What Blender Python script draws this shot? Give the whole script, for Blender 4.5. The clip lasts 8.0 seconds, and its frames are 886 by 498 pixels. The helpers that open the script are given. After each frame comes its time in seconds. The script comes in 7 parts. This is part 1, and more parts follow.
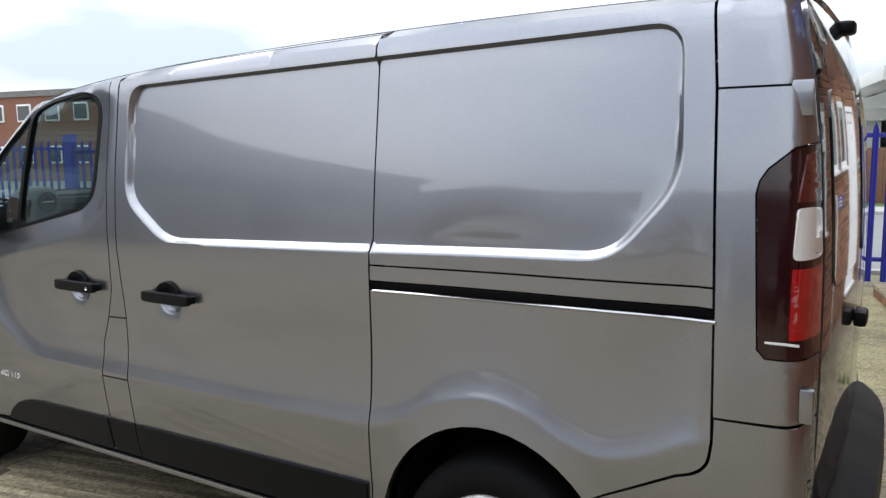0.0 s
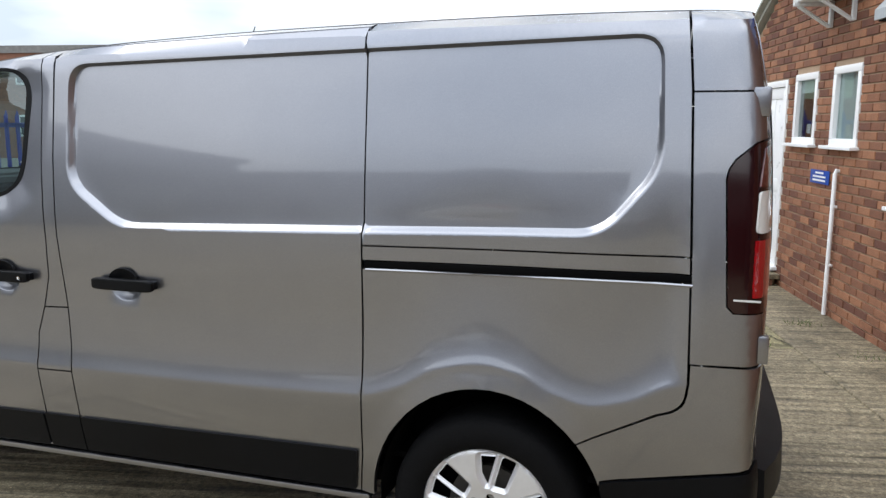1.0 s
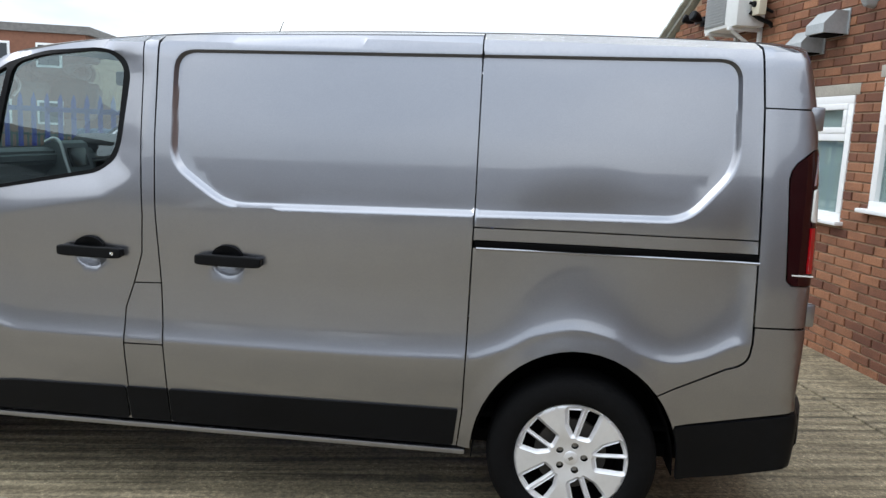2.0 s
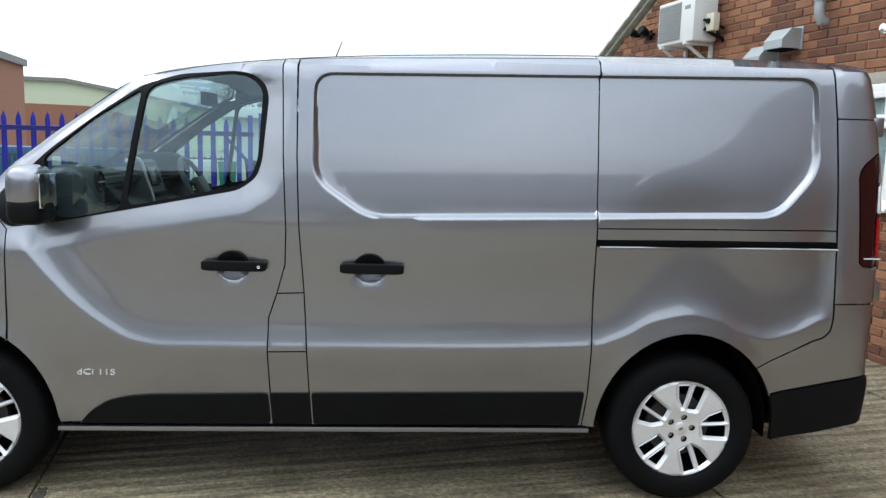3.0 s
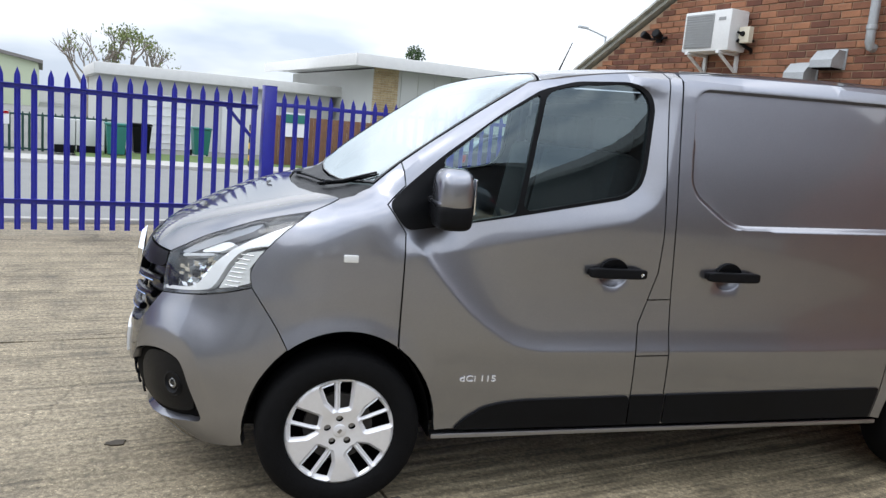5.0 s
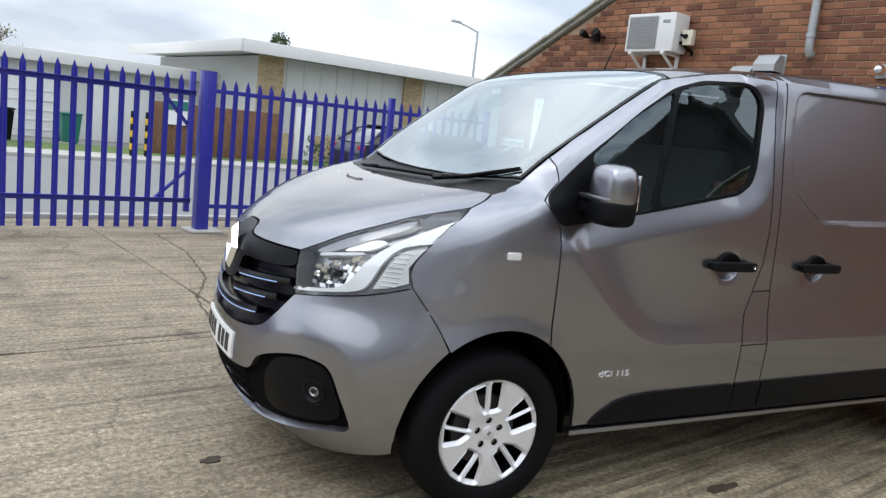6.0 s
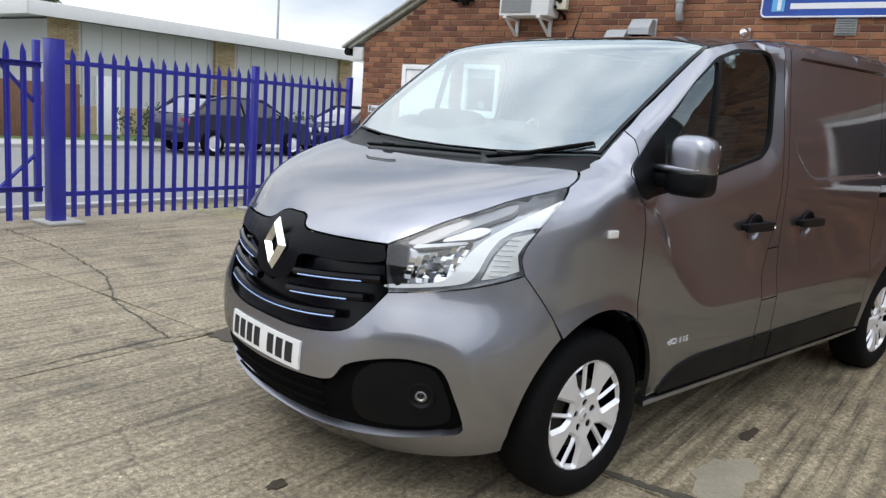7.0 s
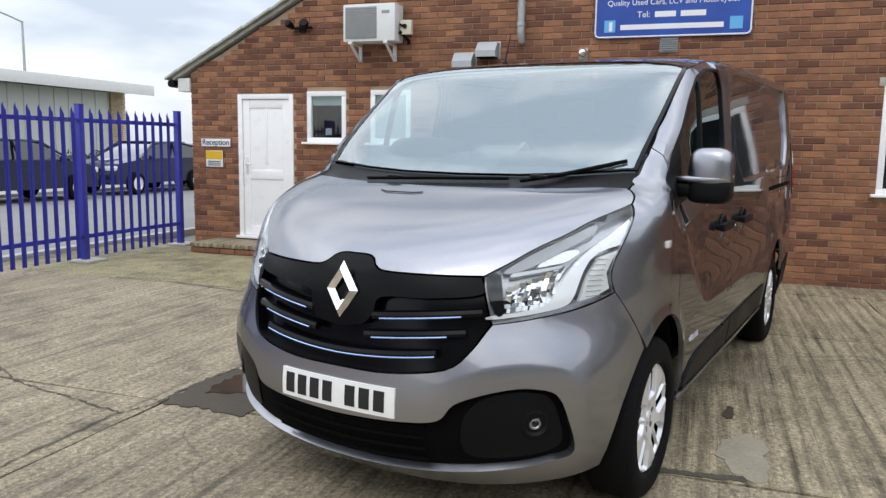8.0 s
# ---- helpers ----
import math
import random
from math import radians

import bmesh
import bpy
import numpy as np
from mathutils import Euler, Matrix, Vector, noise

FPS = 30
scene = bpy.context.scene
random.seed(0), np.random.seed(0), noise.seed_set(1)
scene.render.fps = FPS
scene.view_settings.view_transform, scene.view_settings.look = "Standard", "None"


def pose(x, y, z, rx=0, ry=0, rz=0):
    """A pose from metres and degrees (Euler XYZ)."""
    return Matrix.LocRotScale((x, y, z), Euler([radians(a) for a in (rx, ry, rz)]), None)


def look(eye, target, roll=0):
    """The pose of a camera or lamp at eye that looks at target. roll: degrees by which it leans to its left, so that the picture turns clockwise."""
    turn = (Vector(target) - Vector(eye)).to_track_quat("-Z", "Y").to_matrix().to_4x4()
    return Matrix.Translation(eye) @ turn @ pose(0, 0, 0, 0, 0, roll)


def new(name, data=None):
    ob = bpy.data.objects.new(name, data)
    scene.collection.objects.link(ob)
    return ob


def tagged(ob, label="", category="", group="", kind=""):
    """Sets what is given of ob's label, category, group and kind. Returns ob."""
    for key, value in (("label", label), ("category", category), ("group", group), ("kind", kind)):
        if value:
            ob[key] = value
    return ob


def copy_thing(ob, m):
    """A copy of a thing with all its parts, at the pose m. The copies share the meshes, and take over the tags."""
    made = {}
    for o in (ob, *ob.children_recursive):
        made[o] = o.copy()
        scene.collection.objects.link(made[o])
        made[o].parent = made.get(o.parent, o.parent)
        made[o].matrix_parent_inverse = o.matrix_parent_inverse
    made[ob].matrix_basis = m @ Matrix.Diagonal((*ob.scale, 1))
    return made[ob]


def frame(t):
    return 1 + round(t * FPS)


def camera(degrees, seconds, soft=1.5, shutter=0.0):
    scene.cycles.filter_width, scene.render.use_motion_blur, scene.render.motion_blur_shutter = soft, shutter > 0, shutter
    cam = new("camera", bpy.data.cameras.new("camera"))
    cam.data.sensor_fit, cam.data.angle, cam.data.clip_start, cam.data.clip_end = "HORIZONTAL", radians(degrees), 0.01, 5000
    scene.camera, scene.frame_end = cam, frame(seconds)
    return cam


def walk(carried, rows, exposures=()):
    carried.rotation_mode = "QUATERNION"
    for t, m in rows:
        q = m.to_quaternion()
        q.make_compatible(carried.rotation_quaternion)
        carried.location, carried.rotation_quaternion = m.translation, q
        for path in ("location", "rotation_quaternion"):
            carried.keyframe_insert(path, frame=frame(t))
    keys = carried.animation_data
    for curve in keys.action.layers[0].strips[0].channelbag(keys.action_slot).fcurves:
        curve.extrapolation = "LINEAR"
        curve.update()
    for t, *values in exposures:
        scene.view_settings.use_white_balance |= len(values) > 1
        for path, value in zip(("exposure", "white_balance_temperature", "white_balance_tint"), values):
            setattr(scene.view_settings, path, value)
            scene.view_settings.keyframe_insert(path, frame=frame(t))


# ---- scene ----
cam = camera(60.2, 8.0, soft=1.4)
PATH = [
    (0, (4.117, -2.834, 1.587), (3.07, -1.15, 1.325), -0.8),
    (0.5, (3.984, -3.006, 1.614), (3.215, -1.181, 1.333), 0.5),
    (1, (3.678, -3.261, 1.625), (3.087, -1.377, 1.303), 0.1),
    (1.5, (3.319, -3.597, 1.652), (2.955, -1.664, 1.292), -0.2),
    (1.7, (3.115, -3.684, 1.621), (2.806, -1.733, 1.306), 2.0),
    (2.8, (2.128, -4.114, 1.553), (2.197, -2.136, 1.266), 0.7),
    (3, (1.858, -4.146, 1.567), (1.952, -2.167, 1.293), 1.7),
    (3.3, (1.467, -4.151, 1.637), (1.652, -2.186, 1.308), 1.2),
    (3.5, (1.268, -4.135, 1.643), (1.475, -2.176, 1.305), 2.9),
    (4, (0.522, -4.093, 1.677), (0.912, -2.175, 1.265), 4.0),
    (4.5, (0.029, -3.974, 1.583), (0.38, -2.033, 1.247), 2.7),
    (5, (-0.477, -3.843, 1.595), (0.071, -1.946, 1.275), 5.1),
    (5.2, (-0.745, -3.864, 1.598), (-0.179, -1.984, 1.215), 4.8),
    (6.3, (-1.799, -3.125, 1.469), (-0.71, -1.471, 1.193), 6.6),
    (6.5, (-1.976, -3.0, 1.488), (-0.773, -1.432, 1.181), 6.6),
    (7, (-2.341, -2.602, 1.444), (-1.014, -1.147, 1.095), 4.5),
    (7.5, (-2.763, -2.199, 1.439), (-1.189, -1.001, 1.14), 3.3),
    (8, (-3.03, -1.736, 1.423), (-1.329, -0.718, 1.157), 0.9),
]
walk(cam, [(t, look(eye, target, roll)) for t, eye, target, roll in PATH],
     exposures=((0.0, 0.28, 6450, 9.0), (1.5, 0.24, 6400, 8.0), (3.0, 0.30, 6250, 5.0), (3.5, 0.30, 6250, 5.5), (4.0, 0.36, 6280, 8.0), (4.5, 0.26, 6320, 9.0), (5.0, 0.20, 6350, 10.5), (6.5, 0.0, 6400, 10.0), (8.0, 0.02, 6500, 10.0)))

# ---- light: a bright overcast sky ----
world = bpy.data.worlds.new("overcast_sky")
scene.world = world
world.use_nodes = True
wn, wl = world.node_tree.nodes, world.node_tree.links
wn.clear()
w_out = wn.new("ShaderNodeOutputWorld")
w_bg = wn.new("ShaderNodeBackground")
w_sky = wn.new("ShaderNodeTexSky")
w_sky.sky_type, w_sky.sun_disc, w_sky.sun_elevation, w_sky.sun_rotation = "NISHITA", False, radians(50), radians(264)
w_co = wn.new("ShaderNodeTexCoord")
w_map = wn.new("ShaderNodeMapping")
w_map.inputs["Scale"].default_value = (1.0, 1.0, 3.2)
w_noise = wn.new("ShaderNodeTexNoise")
w_noise.inputs["Scale"].default_value, w_noise.inputs["Detail"].default_value = 2.3, 5.0
w_noise.inputs["Roughness"].default_value = 0.48
w_ramp = wn.new("ShaderNodeValToRGB")
w_ramp.color_ramp.elements[0].position, w_ramp.color_ramp.elements[1].position = 0.38, 0.62
w_ramp.color_ramp.elements[0].color, w_ramp.color_ramp.elements[1].color = (5.4, 6.1, 7.1, 1), (11.2, 11.4, 11.7, 1)
w_mix = wn.new("ShaderNodeMix")
w_mix.data_type = "RGBA"
w_mix.inputs["Factor"].default_value = 0.90
wl.new(w_co.outputs["Generated"], w_map.inputs["Vector"])
wl.new(w_map.outputs["Vector"], w_noise.inputs["Vector"])
wl.new(w_noise.outputs["Fac"], w_ramp.inputs["Fac"])
wl.new(w_sky.outputs["Color"], w_mix.inputs["A"])
wl.new(w_ramp.outputs["Color"], w_mix.inputs["B"])
w_sep = wn.new("ShaderNodeSeparateXYZ")
wl.new(w_co.outputs["Generated"], w_sep.inputs["Vector"])
w_lift = wn.new("ShaderNodeMapRange")
w_lift.inputs["From Min"].default_value, w_lift.inputs["From Max"].default_value = 0.0, 1.0
w_lift.inputs["To Min"].default_value, w_lift.inputs["To Max"].default_value = 0.95, 2.1
wl.new(w_sep.outputs["Z"], w_lift.inputs["Value"])
w_scale = wn.new("ShaderNodeVectorMath")
w_scale.operation = "SCALE"
wl.new(w_mix.outputs["Result"], w_scale.inputs[0])
wl.new(w_lift.outputs["Result"], w_scale.inputs["Scale"])
wl.new(w_scale.outputs["Vector"], w_bg.inputs["Color"])
w_bg.inputs["Strength"].default_value = 0.115
wl.new(w_bg.outputs["Background"], w_out.inputs["Surface"])

sun = new("sun", bpy.data.lights.new("sun", "SUN"))
sun.data.energy, sun.data.angle, sun.data.color = 0.6, radians(25), (1.0, 0.97, 0.93)
sun.matrix_basis = look((-14, -1, 17), (0, 0, 0))


# ---- materials ----
def shader(name):
    m = bpy.data.materials.new(name)
    m.use_nodes = True
    nt = m.node_tree
    return m, nt, nt.nodes["Principled BSDF"]


def surface(name, color, rough=0.6, metal=0.0, var=0.12, scale=6.0, fine=60.0, bump=0.0, bump_scale=80.0, coat=0.0, per="", tint=None, rough_var=0.1, spec=0.5, stretch=(1, 1, 1)):
    """A plain material with variation at two scales, fine relief, and a shift from piece to piece (per: object or island)."""
    m, nt, bs = shader(name)
    nd, ln = nt.nodes, nt.links
    co = nd.new("ShaderNodeTexCoord")
    mp = nd.new("ShaderNodeMapping")
    mp.inputs["Scale"].default_value = stretch
    ln.new(co.outputs["Object"], mp.inputs["Vector"])
    big, small = nd.new("ShaderNodeTexNoise"), nd.new("ShaderNodeTexNoise")
    big.inputs["Scale"].default_value, big.inputs["Detail"].default_value = scale, 4.0
    small.inputs["Scale"].default_value, small.inputs["Detail"].default_value = fine, 3.0
    ln.new(mp.outputs["Vector"], big.inputs["Vector"])
    ln.new(mp.outputs["Vector"], small.inputs["Vector"])
    add = nd.new("ShaderNodeMath")
    add.operation = "ADD"
    ln.new(big.outputs["Fac"], add.inputs[0])
    ln.new(small.outputs["Fac"], add.inputs[1])
    rng = nd.new("ShaderNodeMapRange")
    rng.inputs["From Min"].default_value, rng.inputs["From Max"].default_value = 0.6, 1.4
    rng.inputs["To Min"].default_value, rng.inputs["To Max"].default_value = 1 - var, 1 + var
    ln.new(add.outputs[0], rng.inputs["Value"])
    value = rng.outputs["Result"]
    base = nd.new("ShaderNodeMix")
    base.data_type, base.blend_type = "RGBA", "MIX"
    base.inputs["A"].default_value = (*color, 1)
    base.inputs["B"].default_value = (*(tint or color), 1)
    base.inputs["Factor"].default_value = 0.0
    if per:
        if per == "island":
            rnd = nd.new("ShaderNodeNewGeometry").outputs["Random Per Island"]
        else:
            rnd = nd.new("ShaderNodeObjectInfo").outputs["Random"]
        ln.new(rnd, base.inputs["Factor"])
    elif tint:
        ln.new(big.outputs["Fac"], base.inputs["Factor"])
    mul = nd.new("ShaderNodeVectorMath")
    mul.operation = "SCALE"
    ln.new(base.outputs["Result"], mul.inputs[0])
    ln.new(value, mul.inputs["Scale"])
    ln.new(mul.outputs["Vector"], bs.inputs["Base Color"])
    rr = nd.new("ShaderNodeMapRange")
    rr.inputs["To Min"].default_value, rr.inputs["To Max"].default_value = max(rough - rough_var, 0.02), min(rough + rough_var, 1)
    ln.new(big.outputs["Fac"], rr.inputs["Value"])
    ln.new(rr.outputs["Result"], bs.inputs["Roughness"])
    bs.inputs["Metallic"].default_value = metal
    bs.inputs["Coat Weight"].default_value, bs.inputs["Coat Roughness"].default_value = coat, 0.03
    bs.inputs["Specular IOR Level"].default_value = spec
    if bump:
        bn, bp = nd.new("ShaderNodeTexNoise"), nd.new("ShaderNodeBump")
        bn.inputs["Scale"].default_value, bn.inputs["Detail"].default_value = bump_scale, 5.0
        bp.inputs["Strength"].default_value, bp.inputs["Distance"].default_value = bump, 0.01
        ln.new(mp.outputs["Vector"], bn.inputs["Vector"])
        ln.new(bn.outputs["Fac"], bp.inputs["Height"])
        ln.new(bp.outputs["Normal"], bs.inputs["Normal"])
    return m


def glass(name, tint, gloss=(1, 1, 1), rough=0.0, ior=1.55, least=0.0):
    """A clear pane: it lets light straight through, tinted, and mirrors more the flatter it is seen."""
    m, nt, bs = shader(name)
    nd, ln = nt.nodes, nt.links
    nd.remove(bs)
    out = nd["Material Output"]
    tr, gl, lw, mx = nd.new("ShaderNodeBsdfTransparent"), nd.new("ShaderNodeBsdfGlossy"), nd.new("ShaderNodeLayerWeight"), nd.new("ShaderNodeMixShader")
    tr.inputs["Color"].default_value = (*tint, 1)
    gl.inputs["Roughness"].default_value = rough
    gl.inputs["Color"].default_value = (*gloss, 1)
    lw.inputs["Blend"].default_value = 0.5
    power, boost = nd.new("ShaderNodeMath"), nd.new("ShaderNodeMapRange")
    power.operation = "POWER"
    power.inputs[1].default_value = 5.0
    boost.inputs["To Min"].default_value, boost.inputs["To Max"].default_value = ((ior - 1) / (ior + 1)) ** 2 + least, 1.0
    ln.new(lw.outputs["Facing"], power.inputs[0])
    ln.new(power.outputs[0], boost.inputs["Value"])
    ln.new(boost.outputs["Result"], mx.inputs["Fac"])
    ln.new(tr.outputs["BSDF"], mx.inputs[1])
    ln.new(gl.outputs["BSDF"], mx.inputs[2])
    ln.new(mx.outputs["Shader"], out.inputs["Surface"])
    return m


def car_paint(name, base, flake, metal=0.55, rough=0.34, coat_ior=1.5):
    """Metallic paint under clear lacquer, with a fine flake, a very slight ripple and a film of road dust."""
    m, nt, bs = shader(name)
    nd, ln = nt.nodes, nt.links
    co, fl, rp, du = nd.new("ShaderNodeTexCoord"), nd.new("ShaderNodeTexVoronoi"), nd.new("ShaderNodeTexNoise"), nd.new("ShaderNodeTexNoise")
    fl.inputs["Scale"].default_value = 700
    rp.inputs["Scale"].default_value, rp.inputs["Detail"].default_value = 2.2, 2.0
    du.inputs["Scale"].default_value, du.inputs["Detail"].default_value = 9.0, 6.0
    for n in (fl, rp, du):
        ln.new(co.outputs["Object"], n.inputs["Vector"])
    mx = nd.new("ShaderNodeMix")
    mx.data_type = "RGBA"
    mx.inputs["A"].default_value, mx.inputs["B"].default_value = (*base, 1), (*flake, 1)
    ln.new(fl.outputs["Distance"], mx.inputs["Factor"])
    dirt = nd.new("ShaderNodeMix")
    dirt.data_type, dirt.blend_type = "RGBA", "MULTIPLY"
    dirt.inputs["Factor"].default_value = 0.07
    ln.new(mx.outputs["Result"], dirt.inputs["A"])
    ln.new(du.outputs["Fac"], dirt.inputs["B"])
    ln.new(dirt.outputs["Result"], bs.inputs["Base Color"])
    dull = nd.new("ShaderNodeMapRange")
    dull.inputs["From Min"].default_value, dull.inputs["From Max"].default_value = 0.35, 0.75
    dull.inputs["To Min"].default_value, dull.inputs["To Max"].default_value = 0.025, 0.07
    ln.new(du.outputs["Fac"], dull.inputs["Value"])
    ln.new(dull.outputs["Result"], bs.inputs["Coat Roughness"])
    bp = nd.new("ShaderNodeBump")
    bp.inputs["Strength"].default_value, bp.inputs["Distance"].default_value = 0.02, 0.012
    ln.new(rp.outputs["Fac"], bp.inputs["Height"])
    ln.new(bp.outputs["Normal"], bs.inputs["Normal"])
    ln.new(bp.outputs["Normal"], bs.inputs["Coat Normal"])
    bs.inputs["Metallic"].default_value, bs.inputs["Roughness"].default_value = metal, rough
    bs.inputs["Specular Tint"].default_value = (0.0, 0.0, 0.0, 1)
    bs.inputs["Coat Weight"].default_value, bs.inputs["Coat IOR"].default_value = 1.0, coat_ior
    return m


def concrete(name, color, ridges, stripe, cracks=False):
    """Weathered concrete: mottled, stained, speckled with stone, with the tamping beam's uneven ridges along x."""
    m, nt, bs = shader(name)
    nd, ln = nt.nodes, nt.links
    co = nd.new("ShaderNodeTexCoord")

    def noise(scale, detail, stretch=None, rough=0.62, warp=0.0):
        n = nd.new("ShaderNodeTexNoise")
        n.inputs["Scale"].default_value, n.inputs["Detail"].default_value = scale, detail
        n.inputs["Roughness"].default_value, n.inputs["Distortion"].default_value = rough, warp
        source = co.outputs["Object"]
        if stretch:
            mp = nd.new("ShaderNodeMapping")
            mp.inputs["Scale"].default_value = stretch
            ln.new(source, mp.inputs["Vector"])
            source = mp.outputs["Vector"]
        ln.new(source, n.inputs["Vector"])
        return n.outputs["Fac"]

    def mathn(op, a, b, c=None):
        n = nd.new("ShaderNodeMath")
        n.operation = op
        for k, v in enumerate((a, b, c)):
            if v is None:
                continue
            if isinstance(v, (int, float)):
                n.inputs[k].default_value = v
            else:
                ln.new(v, n.inputs[k])
        return n.outputs[0]

    def span(v, a, b, c, d):
        n = nd.new("ShaderNodeMapRange")
        for k, q in zip(("From Min", "From Max", "To Min", "To Max"), (a, b, c, d)):
            n.inputs[k].default_value = q
        ln.new(v, n.inputs["Value"])
        return n.outputs["Result"]

    big, mid, fine, grit = noise(0.55, 7, warp=0.6), noise(4.0, 7), noise(38.0, 6), noise(150.0, 3)
    rid = noise(1.0, 5, (0.75, 24.0, 1.0), 0.60, 0.25)
    wide = noise(1.0, 3, (0.35, 6.5, 1.0), 0.5, 0.2)
    ridge = mathn("MULTIPLY_ADD", wide, 0.45, mathn("MULTIPLY", rid, 0.55))
    if stripe:
        wav = nd.new("ShaderNodeTexWave")
        wav.bands_direction = "Y"
        wav.inputs["Scale"].default_value, wav.inputs["Distortion"].default_value = 3.1, 2.2
        wav.inputs["Detail"].default_value, wav.inputs["Detail Scale"].default_value = 4.0, 0.7
        ln.new(co.outputs["Object"], wav.inputs["Vector"])
        ridge = mathn("MULTIPLY_ADD", mathn("SUBTRACT", wav.outputs["Fac"], 0.5), mathn("MULTIPLY", span(big, 0.40, 0.60, 0.0, 1.0), stripe), ridge)
    level = mathn("MULTIPLY_ADD", big, 0.34, mathn("MULTIPLY_ADD", mid, 0.30, mathn("MULTIPLY", ridge, 0.42 if stripe else 0.20)))
    level = span(level, 0.40, 0.66, 0.0, 1.0) if stripe else span(level, 0.32, 0.54, 0.0, 1.0)
    cr = nd.new("ShaderNodeValToRGB")
    e = cr.color_ramp.elements
    e[0].position, e[1].position = 0.0, 1.0
    e[0].color = (*(c * 0.34 for c in color), 1)
    e[1].color = (*(min(c * f, 1) for c, f in zip(color, (1.42, 1.44, 1.50))), 1)
    half = e.new(0.5)
    half.color = (*color, 1)
    ln.new(level, cr.inputs["Fac"])
    sp = nd.new("ShaderNodeTexVoronoi")
    sp.inputs["Scale"].default_value = 62
    ln.new(co.outputs["Object"], sp.inputs["Vector"])
    stone = mathn("MULTIPLY", span(sp.outputs["Distance"], 0.10, 0.32, 1.0, 0.0), span(mid, 0.38, 0.60, 0.10, 0.9))
    shade = mathn("MULTIPLY", mathn("ADD", stone, 0.92), mathn("MULTIPLY", span(fine, 0.30, 0.70, 0.42, 1.55), span(grit, 0.3, 0.7, 0.70, 1.3)))
    if stripe:
        groove = mathn("MULTIPLY", span(rid, 0.30, 0.455, 0.42 if stripe > 0.2 else 0.70, 1.0), span(noise(1.0, 4, (1.6, 34.0, 1.0), 0.6, 0.3), 0.30, 0.44, 0.66 if stripe > 0.2 else 0.85, 1.0))
        shade = mathn("MULTIPLY", shade, groove)
    grain = nd.new("ShaderNodeTexVoronoi")
    grain.inputs["Scale"].default_value = 26
    ln.new(co.outputs["Object"], grain.inputs["Vector"])
    shade = mathn("MULTIPLY", shade, span(grain.outputs["Distance"], 0.05, 0.17, 1.75, 1.0))
    stain = noise(1.7, 4, warp=1.2)
    shade = mathn("MULTIPLY", shade, span(stain, 0.60, 0.70, 1.0, 0.62))
    rnd = nd.new("ShaderNodeObjectInfo")
    shade = mathn("MULTIPLY", shade, span(rnd.outputs["Random"], 0.0, 1.0, 0.93, 1.06))
    if cracks:
        warp = nd.new("ShaderNodeTexNoise")
        warp.inputs["Scale"].default_value, warp.inputs["Detail"].default_value = 2.0, 6
        ln.new(co.outputs["Object"], warp.inputs["Vector"])
        mixv = nd.new("ShaderNodeVectorMath")
        mixv.operation = "MULTIPLY_ADD"
        mixv.inputs[1].default_value = (0.6, 0.6, 0.0)
        ln.new(warp.outputs["Color"], mixv.inputs[0])
        ln.new(co.outputs["Object"], mixv.inputs[2])
        ck = nd.new("ShaderNodeTexVoronoi")
        ck.feature = "DISTANCE_TO_EDGE"
        ck.inputs["Scale"].default_value = 0.42
        ln.new(mixv.outputs["Vector"], ck.inputs["Vector"])
        shade = mathn("MULTIPLY", shade, span(ck.outputs["Distance"], 0.0, 0.004, 0.62, 1.0))
    vs = nd.new("ShaderNodeVectorMath")
    vs.operation = "SCALE"
    ln.new(cr.outputs["Color"], vs.inputs[0])
    ln.new(shade, vs.inputs["Scale"])
    ln.new(vs.outputs["Vector"], bs.inputs["Base Color"])
    ln.new(span(mid, 0.0, 1.0, 0.55, 0.95), bs.inputs["Roughness"])
    b1, b2 = nd.new("ShaderNodeBump"), nd.new("ShaderNodeBump")
    b1.inputs["Strength"].default_value, b1.inputs["Distance"].default_value = ridges, 0.022
    b2.inputs["Strength"].default_value, b2.inputs["Distance"].default_value = 0.6, 0.006
    ln.new(ridge, b1.inputs["Height"])
    ln.new(fine, b2.inputs["Height"])
    ln.new(b1.outputs["Normal"], b2.inputs["Normal"])
    ln.new(b2.outputs["Normal"], bs.inputs["Normal"])
    return m


PAINT = car_paint("grey_metallic_paint", (0.264, 0.270, 0.300), (0.386, 0.392, 0.434), metal=1.0, rough=0.34, coat_ior=1.70)
TRIM = surface("black_textured_plastic", (0.0040, 0.0043, 0.0054), rough=0.46, spec=0.15, var=0.25, bump=0.15, bump_scale=400)
GLOSS = surface("gloss_black", (0.003, 0.003, 0.004), rough=0.18, var=0.05, spec=0.2)
BLACKBAR = surface("satin_black", (0.003, 0.003, 0.0035), rough=0.30, spec=0.12, var=0.1)
LAMPGREY = surface("lamp_inner_silver", (0.46, 0.46, 0.47), rough=0.22, metal=0.75, var=0.08)
# near-white colour paints the sky's glare on the lamp's chrome
LAMPWHITE = surface("sky_glare_white", (0.92, 0.92, 0.92), rough=0.25, metal=0.25, var=0.03)
SMOKE = surface("smoky_lamp_cover", (0.30, 0.30, 0.315), rough=0.16, var=0.08, coat=0.5)
RUBBER = surface("tyre_rubber", (0.0045, 0.0045, 0.005), rough=0.75, spec=0.12, var=0.3, bump=0.25, bump_scale=120)
IRON = surface("dark_iron", (0.06, 0.055, 0.05), rough=0.6, metal=0.3, var=0.2)
ALLOY = surface("silver_alloy", (0.80, 0.80, 0.82), rough=0.34, metal=0.45, var=0.04, coat=0.5)
